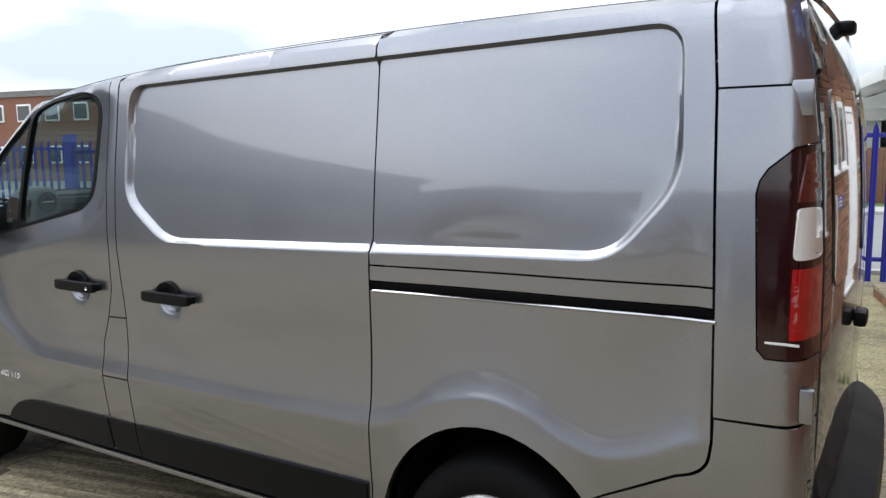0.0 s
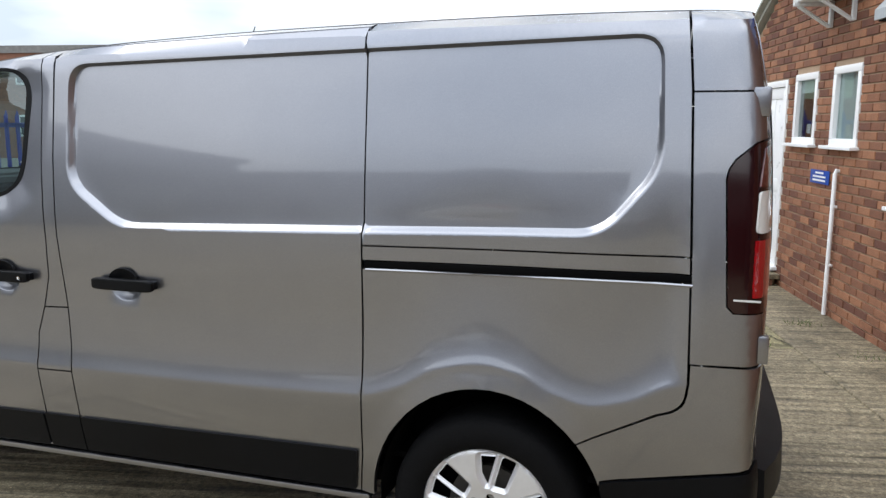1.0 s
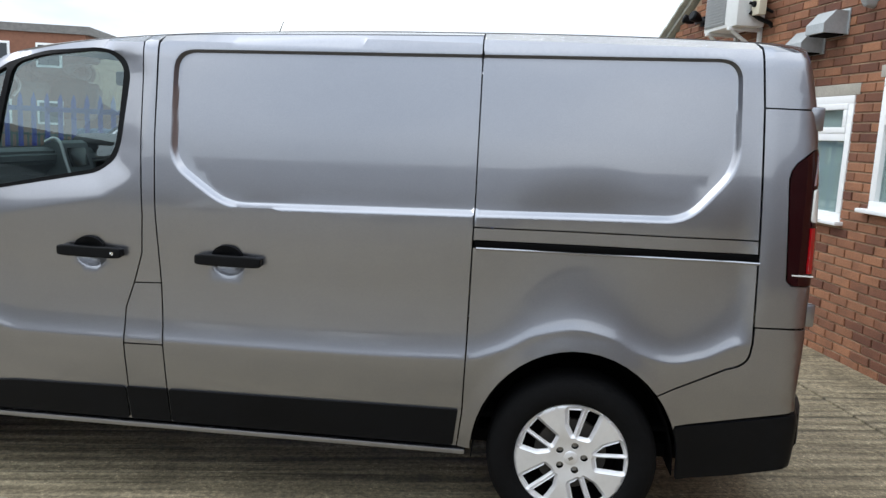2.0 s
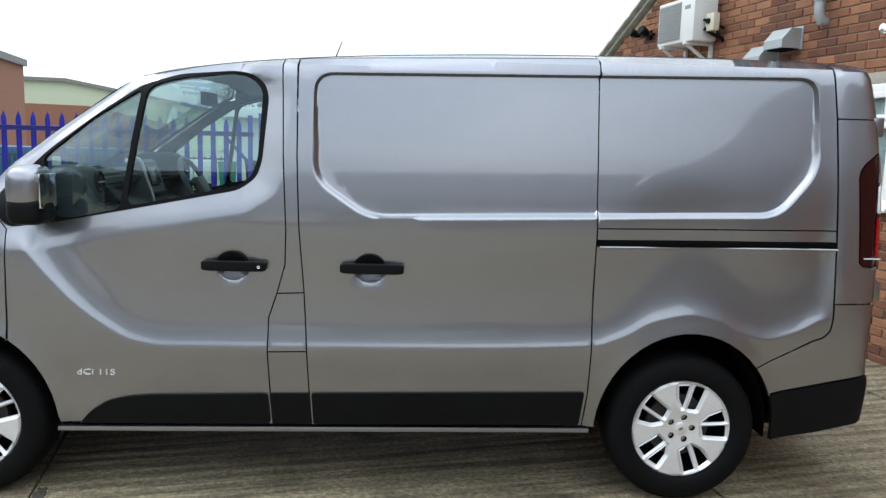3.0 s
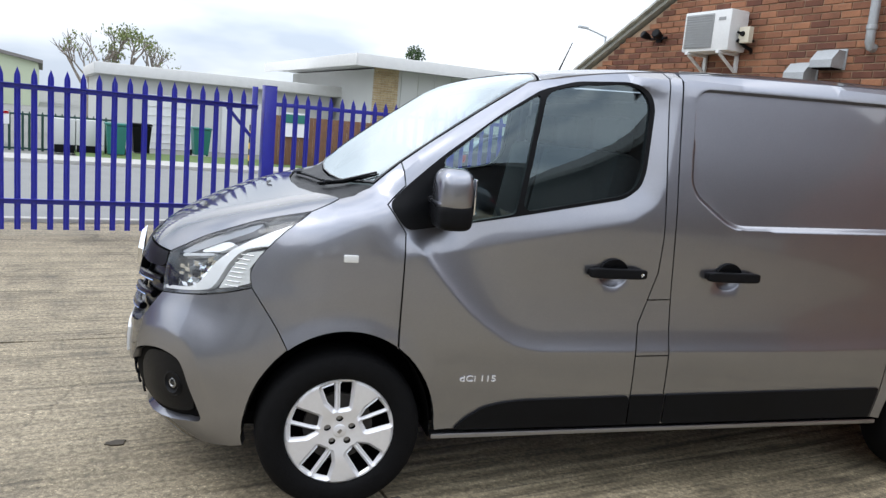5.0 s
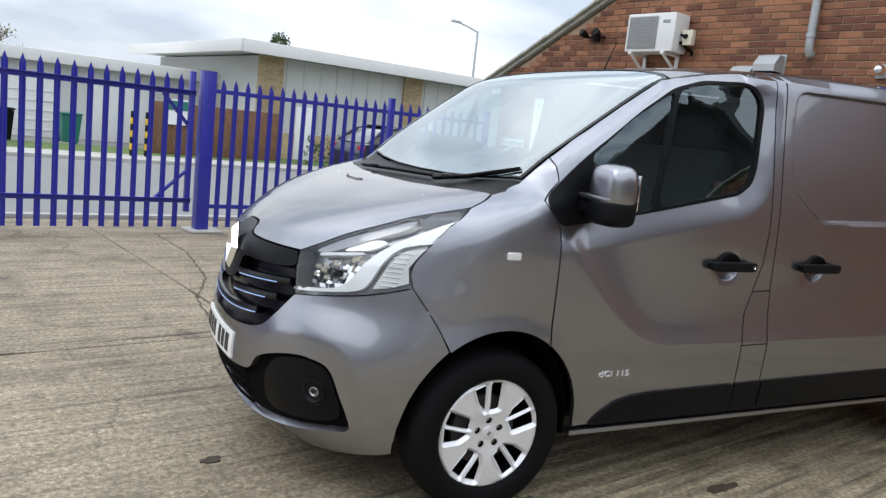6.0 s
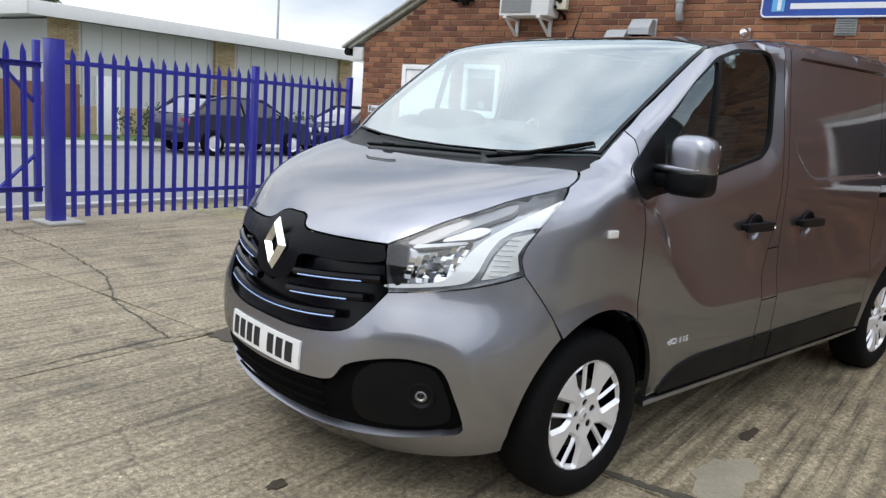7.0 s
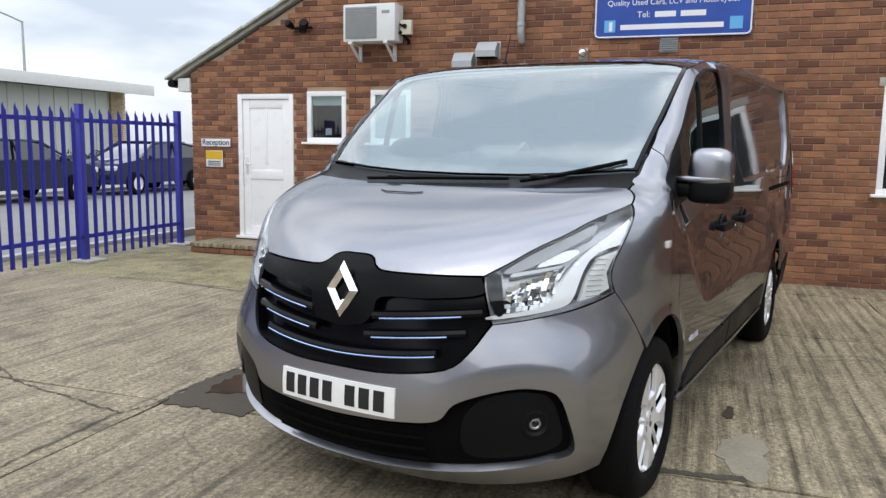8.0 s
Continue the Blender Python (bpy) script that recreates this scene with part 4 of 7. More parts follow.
def flue(y, z, w=0.24, h=0.17):
    """A galvanised wall cowl with a sloping hood."""
    ob = thing("wall_cowl", "galvanised steel wall vent cowl with a sloping hood", "vent", hang_at(y, z), "wall cowls")
    part("hood", prism(bmesh.new(), [(-0.20, 0.0), (-0.012, 0.0), (-0.012, h), (-0.11, h), (-0.20, h * 0.42)], 0, w, axes=(1, 2, 0)), GALV, ob)
    part("flange", boxed((w + 0.03, 0.012, h + 0.03), (w / 2, -0.006, h / 2 + 0.005), 0.003), GALV, ob)
    part("throat", boxed((w - 0.03, 0.15, 0.01), (w / 2, -0.10, -0.006), 0), DARK, ob, "dark sheet painting the outlet's shade")


flue(1.98, 2.39)
flue(1.68, 2.51)
fl = thing("floodlight", "black twin floodlight with a sensor on the brick gable", "lamp", hang_at(4.10, 2.97))
for x, r, s in ((-0.15, -15, 0.048), (0.04, 12, 0.058)):
    bm = lathe(bmesh.new(), [(0.001, -0.10), (s * 0.8, -0.10), (s, -0.085), (s * 0.85, -0.02), (s * 0.35, 0.03), (0.001, 0.035)], 20)
    part("lamp_head", bm, TRIM, fl, at=pose(x, -0.10, 0.0, -20, 0, r))
part("arm", boxed((0.30, 0.03, 0.03), (-0.05, -0.03, -0.01), 0.006), TRIM, fl)
part("wall_plate", boxed((0.09, 0.03, 0.10), (-0.05, -0.012, -0.01), 0.006), TRIM, fl)

cond = thing("downpipe", "grey plastic pipe with an elbow into the wall", "pipe", hang_at(1.15, 2.70))
bm = bmesh.new()
rod(bm, [(0, 0.02, 0.0), (0, -0.05, 0.01), (0, -0.072, 0.05), (0, -0.075, 0.12), (0, -0.075, 2.0)], 0.042, 14)
part("pipe", bm, GALV, cond)
part("collar", lathe(bmesh.new(), [(0.046, 0.16), (0.050, 0.165), (0.050, 0.20), (0.046, 0.205)], 16, "Z", (0, -0.075, 0)), GALV, cond)

wh = thing("waste_pipe", "thin white waste pipe on the brick wall", "pipe", hang_at(2.885, 0.0))
bm = bmesh.new()
rod(bm, [(0, 0.02, 1.24), (0, -0.022, 1.25), (0, -0.03, 1.22), (0, -0.03, 0.02)], 0.018, 10)
part("pipe", bm, UPVC, wh)
for z in (0.45, 0.95):
    part("clip", boxed((0.05, 0.03, 0.02), (0, -0.014, z), 0.003), UPVC, wh)

bsg = thing("notice_blue", "small blue notice plate with white lines of print", "sign", hang_at(3.50, 1.10, 0.006))
part("plate", boxed((0.42, 0.006, 0.12), (0.21, -0.003, 0.06), 0.002), SIGNBLUE, bsg)
for z, a, b in ((0.095, 0.12, 0.30), (0.062, 0.07, 0.35), (0.03, 0.07, 0.35)):
    part("print_line", boxed((b - a, 0.003, 0.016), ((a + b) / 2, -0.008, z), 0), SIGNWHITE, bsg)
rec = thing("reception_sign", "narrow white sign lettered Reception", "sign", hang_at(5.80, 1.37, 0.006))
part("plate", boxed((0.46, 0.006, 0.105), (0.23, -0.003, 0.055), 0.002), SIGNWHITE, rec)
words("Reception", 0.105, INK, rec, pose(0.23, -0.008, 0.058, 90, 0, 0))
yel = thing("notice_yellow", "yellow and white notice plate beside the door", "sign", hang_at(5.73, 1.085, 0.006))
part("plate", boxed((0.27, 0.006, 0.22), (0.135, -0.003, 0.11), 0.002), SIGNWHITE, yel)
part("yellow_field", boxed((0.26, 0.004, 0.11), (0.135, -0.007, 0.16), 0), YELLOW, yel)
for z in (0.075, 0.05, 0.025):
    part("print_line", boxed((0.20, 0.003, 0.010), (0.135, -0.008, z), 0), INK, yel)
lw_ = thing("bulkhead_light", "small steel security light on the brick wall", "lamp", hang_at(0.40, 2.46))
part("base", boxed((0.10, 0.03, 0.13), (0.0, -0.015, 0.07), 0.006), GALV, lw_)
part("lamp", lathe(bmesh.new(), [(0.001, -0.12), (0.035, -0.115), (0.05, -0.08), (0.05, -0.02)], 18, centre=(0, 0, 0.08)), CHROME, lw_)
vg = thing("air_brick", "grey louvred air vent under the blue sign", "vent", hang_at(-0.47, 2.53))
part("backing", boxed((0.19, 0.02, 0.17), (0.095, -0.006, 0.085), 0.004), GREYGRILLE, vg)
for k in range(6):
    part("louvre", boxed((0.165, 0.022, 0.010), (0.095, -0.022, 0.028 + k * 0.023), 0.002, Euler((0.6, 0, 0)).to_matrix().to_4x4()), GALV, vg)

sg = thing("business_sign", "large blue sales sign with a white border and white lettering", "sign", hang_at(0.28, 2.70, 0.0))
sw, sh = 1.65, 0.92
part("board", prism(bmesh.new(), rounded([(0, 0), (sw, 0), (sw, sh), (0, sh)], 0.06), -0.035, -0.02), SIGNBLUE, sg)
rim = bmesh.new()
line = [(x, -0.036, z) for x, z in rounded([(0.012, 0.012), (sw - 0.012, 0.012), (sw - 0.012, sh - 0.012), (0.012, sh - 0.012)], 0.055, 6)]
rod(rim, line + line[:2], 0.009, 6)
part("border", rim, SIGNWHITE, sg)
for x0, w, z in ((0.17, 0.36, 0.62), (0.58, 0.52, 0.62), (1.15, 0.34, 0.62)):
    part("name_bar", boxed((w, 0.004, 0.13), (x0 + w / 2, -0.037, z), 0), SIGNWHITE, sg)
words("Quality Used Cars, LCV and Motorcycles", 0.082, SIGNWHITE, sg, pose(sw / 2, -0.036, 0.375, 90, 0, 0))
words("Tel:", 0.092, SIGNWHITE, sg, pose(0.53, -0.036, 0.245, 90, 0, 0))
for x0, w in ((0.65, 0.22), (0.92, 0.26)):
    part("number_bar", boxed((w, 0.004, 0.06), (x0 + w / 2, -0.037, 0.245), 0), SIGNWHITE, sg)
part("address_bar", boxed((1.08, 0.004, 0.055), (sw / 2, -0.037, 0.115), 0), SIGNWHITE, sg)
part("badge_square", boxed((0.12, 0.004, 0.13), (0.17, -0.037, 0.13), 0), SIGNCYAN, sg, "blue square badge")
part("badge_mark", boxed((0.035, 0.004, 0.10), (0.18, -0.040, 0.125), 0), SIGNWHITE, sg, "white mark on the badge")
part("badge_square", boxed((0.13, 0.004, 0.13), (sw - 0.16, -0.037, 0.13), 0), SIGNCYAN, sg, "pale blue square badge")

# ---- the blue palisade fence and gate ----
def pale_mesh(h):
    """A palisade pale: a ridged steel strip with three points at the head."""
    w, d = 0.062, 0.014
    prof = [(-w / 2, 0.0), (-w / 4, d), (0.0, d * 0.55), (w / 4, d), (w / 2, 0.0)]
    heads = [h - 0.085, h - 0.04, h, h - 0.04, h - 0.085]
    bm = bmesh.new()
    rows = []
    for off in (0.0, 0.003):
        rows.append([[bm.verts.new((x, y - off, 0)) for x, y in prof], [bm.verts.new((x, y - off, h - 0.12)) for x, y in prof], [bm.verts.new((x * 0.92, y - off, z)) for (x, y), z in zip(prof, heads)]])
    for r in rows:
        for a, b in zip(r, r[1:]):
            for k in range(4):
                bm.faces.new((a[k], a[k + 1], b[k + 1], b[k]))
    for lv in range(2):
        for k in (0, 4):
            bm.faces.new((rows[0][lv][k], rows[0][lv + 1][k], rows[1][lv + 1][k], rows[1][lv][k]))
    for k in range(4):
        bm.faces.new((rows[0][2][k], rows[0][2][k + 1], rows[1][2][k + 1], rows[1][2][k]))
    me = bpy.data.meshes.new("pale")
    bmesh.ops.recalc_face_normals(bm, faces=bm.faces[:])
    bm.to_mesh(me)
    bm.free()
    return me


PALE_MESH = pale_mesh(1.76)


def palisade(name, x0, x1, label, category, pitch=0.152, rails=(0.30, 1.66), first=0.10, sunk=0.05, rail_d=0.045, group=""):
    ob = thing(name, label, category, SITE @ pose(x0, FENCE_Y, 0), group, kind="")
    n = int((x1 - x0 - first - 0.05) / pitch) + 1
    for k in range(n):
        part("pale", PALE_MESH, FENCE, ob, at=pose(first + k * pitch, -0.03, sunk))
    for z in rails:
        bm = bmesh.new()
        block(bm, (x1 - x0 - 0.02, rail_d, 0.05), ((x1 - x0) / 2, 0.0, z), 0.005)
        part("rail", bm, FENCE, ob)
    return ob


def fence_post(x, h, w, name="fence_post", label="square blue steel fence post"):
    ob = thing(name, label, "post", SITE @ pose(x, FENCE_Y, 0), "blue fence posts")
    part("shaft", boxed((w, w, h), (0, 0, h / 2), 0.006), FENCE, ob)
    part("cap", boxed((w + 0.006, w + 0.006, 0.008), (0, 0, h + 0.004), 0.002), FENCE, ob)
    part("footing", boxed((w + 0.24, w + 0.22, 0.03), (0.02, -0.02, 0.012), 0.012), KERB, ob, "pale concrete footing")


palisade("palisade_fence", 1.30, 3.76, "blue steel palisade fence panel between the gate post and a post", "fence", group="blue palisade fences")
palisade("palisade_fence", 3.86, 5.50, "blue steel palisade fence panel running up to the brick wall", "fence", group="blue palisade fences")
fence_post(1.22, 1.87, 0.15, label="stout blue steel gate post on a concrete footing")
fence_post(3.81, 1.84, 0.075)
fence_post(5.56, 1.84, 0.075, label="slim blue steel fence post against the brick wall")
gate = palisade("gate", -6.2, 1.09, "wide blue steel palisade gate with braced end frame", "gate", pitch=0.160, rails=(0.36, 1.60), first=0.06, rail_d=0.06)
for z in (0.36, 1.60):
    bm = bmesh.new()
    block(bm, (7.27, 0.06, 0.012), (3.64, -0.04, z + 0.03), 0.003)
    part("rail_flange", bm, FENCE, gate)
part("end_stile", boxed((0.06, 0.06, 1.62), (7.24, 0.0, 1.04), 0.005), FENCE, gate)
for a, b in (((6.92, 0.03, 1.58), (7.22, 0.03, 1.24)), ((6.88, 0.03, 0.38), (7.22, 0.03, 0.70))):
    part("brace", rod(bmesh.new(), [a, b], 0.022, 6), FENCE, gate)
palisade("palisade_fence", -13.6, -6.3, "blue steel palisade fence panel beyond the gate", "fence", group="blue palisade fences")
fence_post(-6.25, 1.87, 0.15, label="stout blue steel gate post on a concrete footing")

# ---- the van ----
van = thing("van", "grey metallic panel van with black cladding and silver alloy wheels", "van")

CREASE = pchip([-0.6, 0.10, 0.264, 0.37, 0.483, 0.60, 0.709, 0.848, 1.66, 2.67, 2.80, 2.93, 3.09, 3.21, 3.32, 3.43, 3.55, 3.68, 4.2],
               [1.35, 1.21, 1.10, 0.98, 0.86, 0.77, 0.71, 0.685, 0.69, 0.715, 0.757, 0.828, 0.861, 0.839, 0.787, 0.762, 0.789, 0.851, 0.9])
INDENT = rounded([(1.455, 1.846), (1.455, 1.400), (1.69, 1.238), (3.455, 1.288), (3.626, 1.495), (3.608, 1.893)], 0.085, 7)
ARCH_F, ARCH_R = (0.0, 0.335, 0.385, 0.432), (3.098, 0.335, 0.398, 0.445)


def arch(a, x):
    """The wheel arch's edge above x."""
    return a[1] + a[3] * max(1 - ((x - a[0]) / a[2]) ** 2, 0.0) ** 0.5


def arch_line(a, x0, x1, n=18):
    t0, t1 = (math.acos(min(max((x - a[0]) / a[2], -1), 1)) for x in (x0, x1))
    return [(a[0] + a[2] * math.cos(t), a[1] + a[3] * math.sin(t)) for t in (t0 + (t1 - t0) * k / n for k in range(n + 1))]


def skin_y(x, z):
    """Half the width with the pressed shapes: waist crease, arch flares and the sunken upper fields."""
    y = side_y(x, z)
    d = z - CREASE(x)
    fade = step(0.14, 0.34, x) * (1 - step(3.66, 3.74, x))
    y -= 0.027 * (1 - math.exp(-(d + (d * d + 0.00004) ** 0.5) / 0.15)) * (1 - 0.85 * step(0.20, 0.62, d)) * fade
    for a in (ARCH_F, ARCH_R):
        r = math.hypot((x - a[0]) / a[2], (z - a[1]) / a[3])
        if 0.9 < r < 1.4:
            y += 0.010 * (1 - step(1.0, 1.16, r))
    for hx in (1.131, 1.705):
        bowl = 1 - ((x - hx) / 0.070) ** 2 - ((z - 1.022) / 0.054) ** 2
        if bowl > 0:
            y -= 0.019 * bowl ** 0.8
    if x < 1.42 and z > 1.02:
        off = 0.0 if in_poly((x, z), BLACK) else poly_dist((x, z), BLACK)
        y -= 0.018 * max(1 - off / 0.100, 0.0) ** 1.3 * (1 - step(1.80, 1.885, z)) * step(-0.02, 0.12, x)
    if 1.45 < x < 3.65 and z > 1.25 and in_poly((x, z), INDENT):
        y -= 0.023 * step(0.0, 0.027 - 0.014 * step(1.5, 1.8, z), poly_dist((x, z), INDENT))
    return y


def flank(side, out=0.0):
    return lambda x, z: Vector((x, side * (skin_y(x, z) + out), z))


def nose_normal(a, z):
    """The front's outward direction at the angle a (degrees) and z."""
    u = nose_at(a + 0.5, z) - nose_at(a - 0.5, z)
    v = nose_at(a, z + 0.006) - nose_at(a, z - 0.006)
    n = u.cross(v).normalized()
    return n if n.dot(nose_at(a, z) - Vector((0.5, 0, 0.5))) > 0 else -n


def nose(out=0.0):
    def at(a, z):
        p = nose_at(a * 60, z)
        return p + nose_normal(a * 60, z) * out if out else p
    return at


def over(out=0.0):
    return lambda x, y: Vector((x, y, top_z(x, y) + out))


def turn_of(x, z):
    """The nose's angle at x and z, over 60."""
    x0, length, p, q = front_form(z)
    f = min(max((x0 - x) / length, 0.0), 1.0)
    return math.degrees(math.acos(min(f ** (p / 2), 1.0))) / 60


EDGE_Y = pchip([-0.05, 0.1, 0.4, 0.8, 1.2, 2.0, 3.6, 3.95], [0.795, 0.806, 0.822, 0.826, 0.795, 0.752, 0.745, 0.72])


def edge_z(x):
    """The height at which the flank ends and the roof or windscreen begins."""
    lo, hi = 1.1, 2.0
    for _ in range(24):
        m = (lo + hi) / 2
        if side_y(x, m) > EDGE_Y(x):
            lo = m
        else:
            hi = m
    return lo


def tail_at(y, z):
    """The rear face's x."""
    w, end = half_width(z), tail_x(z)
    lo, hi = 3.56, end
    for _ in range(24):
        m = (lo + hi) / 2
        r = (m - 3.55) / (end - 3.55)
        if w * max(1 - 0.02 * r - 0.98 * r ** 20, 0.0) ** 0.5 > abs(y):
            lo = m
        else:
            hi = m
    return lo


def mirrored(poly):
    """The whole outline from its half on one side (a or y kept, then reversed with its sign changed)."""
    return poly + [(-a, b) for a, b in reversed(poly) if abs(a) > 1e-6]


RAIL = lambda x: 1.150 + 0.012 * (x - 2.67)
BAND = lambda x: 1.226 + 0.014 * (x - 2.67)
SEAM_B = [(1.293, 0.335), (1.275, 0.668), (1.278, 0.812), (1.312, 0.917), (1.346, 1.04), (1.350, 1.19), (1.335, 1.50)]
SEAM_C = [(1.392, 1.50), (1.404, 1.20), (1.426, 0.922), (1.441, 0.672), (1.459, 0.335)]
SEAM_D = [(2.646, 0.345), (2.661, 0.496), (2.665, 0.742), (2.664, 0.953), (2.666, 1.172), (2.667, 1.304)]
BLACK = [(0.128, 1.268), (0.207, 1.168), (0.415, 1.196), (1.151, 1.346), (1.225, 1.40), (1.248, 1.47), (1.272, 1.74), (1.252, 1.80), (1.20, 1.834), (1.132, 1.844), (0.90, 1.824), (0.745, 1.775), (0.575, 1.660), (0.363, 1.494), (0.20, 1.345)]
top_line = lambda x: min(edge_z(x) - 0.006, 1.906 + 0.031 * (x - 1.39))
rear_edge = lambda z: tail_at(0.80, z)
WING_FRONT = smooth_line([(-0.158, 1.218), (-0.262, 1.130), (-0.345, 1.035), (-0.378, 0.970), (-0.372, 0.910)], 6)
WING_LOW = smooth_line([(-0.372, 0.910), (-0.341, 0.865), (-0.310, 0.820), (-0.271, 0.760), (-0.230, 0.684)], 4)
LAMP_LOW = smooth_line([(60 * turn_of(-0.372, 0.910), 0.910), (58.4, 0.884), (51.2, 0.856), (42.0, 0.832), (34.2, 0.815)], 5)
LAMP_TOP = [(30.8, 0.975), (34.8, 1.022), (36.8, 1.073), (38.6, 1.117), (39.8, 1.167), (60 * turn_of(-0.158, 1.218), 1.218)]
LAMP_TOP = smooth_line(LAMP_TOP, 6)
BROW = smooth_line([(0.0, 1.024), (2.6, 1.023), (4.6, 1.012), (6.2, 0.990), (8.5, 0.976), (14, 0.973), (22, 0.973), (30.8, 0.975)], 5)
BON_EDGE = [nose_at(a, z) for a, z in BROW[:-1] + LAMP_TOP]
WING_TOP = [(-0.045 - 0.113 * k / 6, edge_z(-0.045) + (1.218 - edge_z(-0.045)) * k / 6) for k in range(7)]
ledge = [p for d in (-0.004, 0.001, 0.006, 0.012, 0.018, 0.024, 0.031) for p in fine_line(inset(INDENT, d), 0.013)]
ledge += [p for p in fine_line(inset(INDENT, -0.008), 0.03)]
shoulder_pts = [p for d in (-0.02, -0.045, -0.068, -0.084, -0.093, -0.100, -0.108) for p in fine_line(inset(BLACK, d), 0.022) if p[1] < 1.78]
dish_pts = [(hx + 0.070 * r * math.cos(k * 0.3142), 1.022 + 0.054 * r * math.sin(k * 0.3142)) for hx in (1.131, 1.705) for r in (0.2, 0.45, 0.7, 0.88, 0.97, 1.03) for k in range(20)]
crease_pts = [(x, CREASE(x) + d) for d in (-0.014, -0.005, 0.0, 0.005, 0.013, 0.026, 0.042, 0.06, 0.08, 0.10) for x in ([0.15 + k * 0.011 for k in range(66)] + [0.88 + k * 0.03 for k in range(60)] + [2.68 + k * 0.018 for k in range(58)])]

SWEEP = smooth_line([(3.635, 0.757), (3.682, 0.775), (3.711, 0.806), (3.721, 0.862)], 4)
tail_pts = [(rear_edge(z) - d, z) for d in (0.003, 0.007, 0.012, 0.018, 0.026, 0.036, 0.050) for z in (0.36 + k * 0.02 for k in range(78))]
LAMP_EDGE = [(rear_edge(1.086), 1.086), (3.835, 1.086), (3.817, 1.105), (3.797, 1.470), (3.803, 1.500), (3.820, 1.528), (3.875, 1.575), (rear_edge(1.59), 1.588)]
for side, word in ((-1, "left"), (1, "right")):
    f = flank(side)
    wing = [(0.205, arch(ARCH_F, 0.205)), (0.205, 1.163), (0.128, 1.268), (0.200, 1.345), (0.190, edge_z(0.190))]
    wing += [(x, edge_z(x)) for x in (0.13, 0.07, 0.01)] + WING_TOP[:-1] + WING_FRONT[:-1] + WING_LOW[:-1]
    wing += arch_line(ARCH_F, -0.230, 0.205)
    panel("front_wing", wing, f, van, PAINT, 0.03, gap=0.0022)

    door = [(0.205, arch(ARCH_F, 0.205))] + arch_line(ARCH_F, 0.215, 0.384, 8) + [(0.392, 0.335)] + SEAM_B + [(1.325, edge_z(1.325))]
    door += [(x, edge_z(x)) for x in (1.2, 1.1, 1.0, 0.9, 0.8, 0.7, 0.6, 0.5, 0.4, 0.3, 0.190)] + [(0.200, 1.345), (0.128, 1.268), (0.205, 1.163)]
    fd = panel("front_door", door, f, van, PAINT, 0.03, holes=[inset(rounded(BLACK, 0.035, 4), 0.008)], extra=crease_pts + shoulder_pts + dish_pts)
    quarter = [(0.350, 1.460), (0.545, 1.626), (0.742, 1.752), (0.660, 1.262), (0.47, 1.220), (0.385, 1.222)]
    light = [(0.772, 1.764), (0.90, 1.803), (1.12, 1.826), (1.190, 1.816), (1.242, 1.765), (1.224, 1.47), (1.195, 1.400), (1.14, 1.366), (0.690, 1.272)]
    panel("window_frame", rounded(BLACK, 0.035, 4), flank(side, 0.002), fd, TRIM, 0.03, holes=[rounded(quarter, 0.02, 3), rounded(light, 0.05, 5)], lip=0.025, label="matt black window surround")
    for name, o in (("quarter_glass", quarter), ("door_glass", light)):
        g = panel(name, rounded(o, 0.02 if len(o) < 7 else 0.05, 5), flank(side, -0.008), fd, GLASS, 0.06, gap=-0.004, lip=0.004)
        g.visible_shadow = False

    pillar_top = [(1.335, 1.50), (1.325, edge_z(1.325)), (1.387, edge_z(1.387)), (1.392, 1.50)]
    strip = SEAM_B[3:-1] + pillar_top + [p for p in SEAM_C[1:3]]
    panel("pillar_strip", strip, f, van, PAINT, 0.03, extra=shoulder_pts)
    flap = [SEAM_B[3], SEAM_B[2], SEAM_B[1], (1.441, 0.672), (1.426, 0.922)]
    panel("fuel_flap", flap, f, van, PAINT, 0.03, extra=crease_pts)
    low = [SEAM_B[1], SEAM_B[0], SEAM_C[4], SEAM_C[3]]
    panel("pillar_foot", low, f, van, PAINT, 0.03)

    sd = [SEAM_C[4]] + SEAM_D + [(2.660, top_line(2.660))] + [(x, top_line(x)) for x in (2.4, 2.1, 1.8, 1.6, 1.45, 1.390)] + SEAM_C[:4]
    sdoor = panel("sliding_door", sd, f, van, PAINT, 0.035, extra=ledge + crease_pts + dish_pts)
    cant = [(1.390, top_line(1.390))] + [(x, top_line(x)) for x in (1.6, 1.9, 2.2, 2.5, 2.660)] + [(2.660, edge_z(2.660))] + [(x, edge_z(x)) for x in (2.5, 2.2, 1.9, 1.6, 1.387)]
    panel("cant_rail", cant, f, van, PAINT, 0.04, lip=0.01)

    up = [(2.667, BAND(2.675)), (3.711, BAND(3.711)), (3.692, 1.720), (3.672, edge_z(3.672))] + [(x, edge_z(x)) for x in (3.4, 3.1, 2.8, 2.660)]
    panel("rear_quarter", up, f, van, PAINT, 0.035, extra=ledge)
    panel("rail_cover", [(2.666, RAIL(2.67) + 0.026), (3.713, RAIL(3.72) + 0.026), (3.711, BAND(3.711)), (2.667, BAND(2.675))], f, van, PAINT, 0.04)
    lowq = [(2.666, RAIL(2.67)), (2.665, 0.742), (2.661, 0.496), (2.646, 0.345), (2.702, 0.340)] + arch_line(ARCH_R, 2.701, 3.395)
    lowq += SWEEP + [(3.714, RAIL(3.714))]
    panel("rear_quarter_lower", lowq, f, van, PAINT, 0.03, extra=crease_pts)
    bm = bmesh.new()
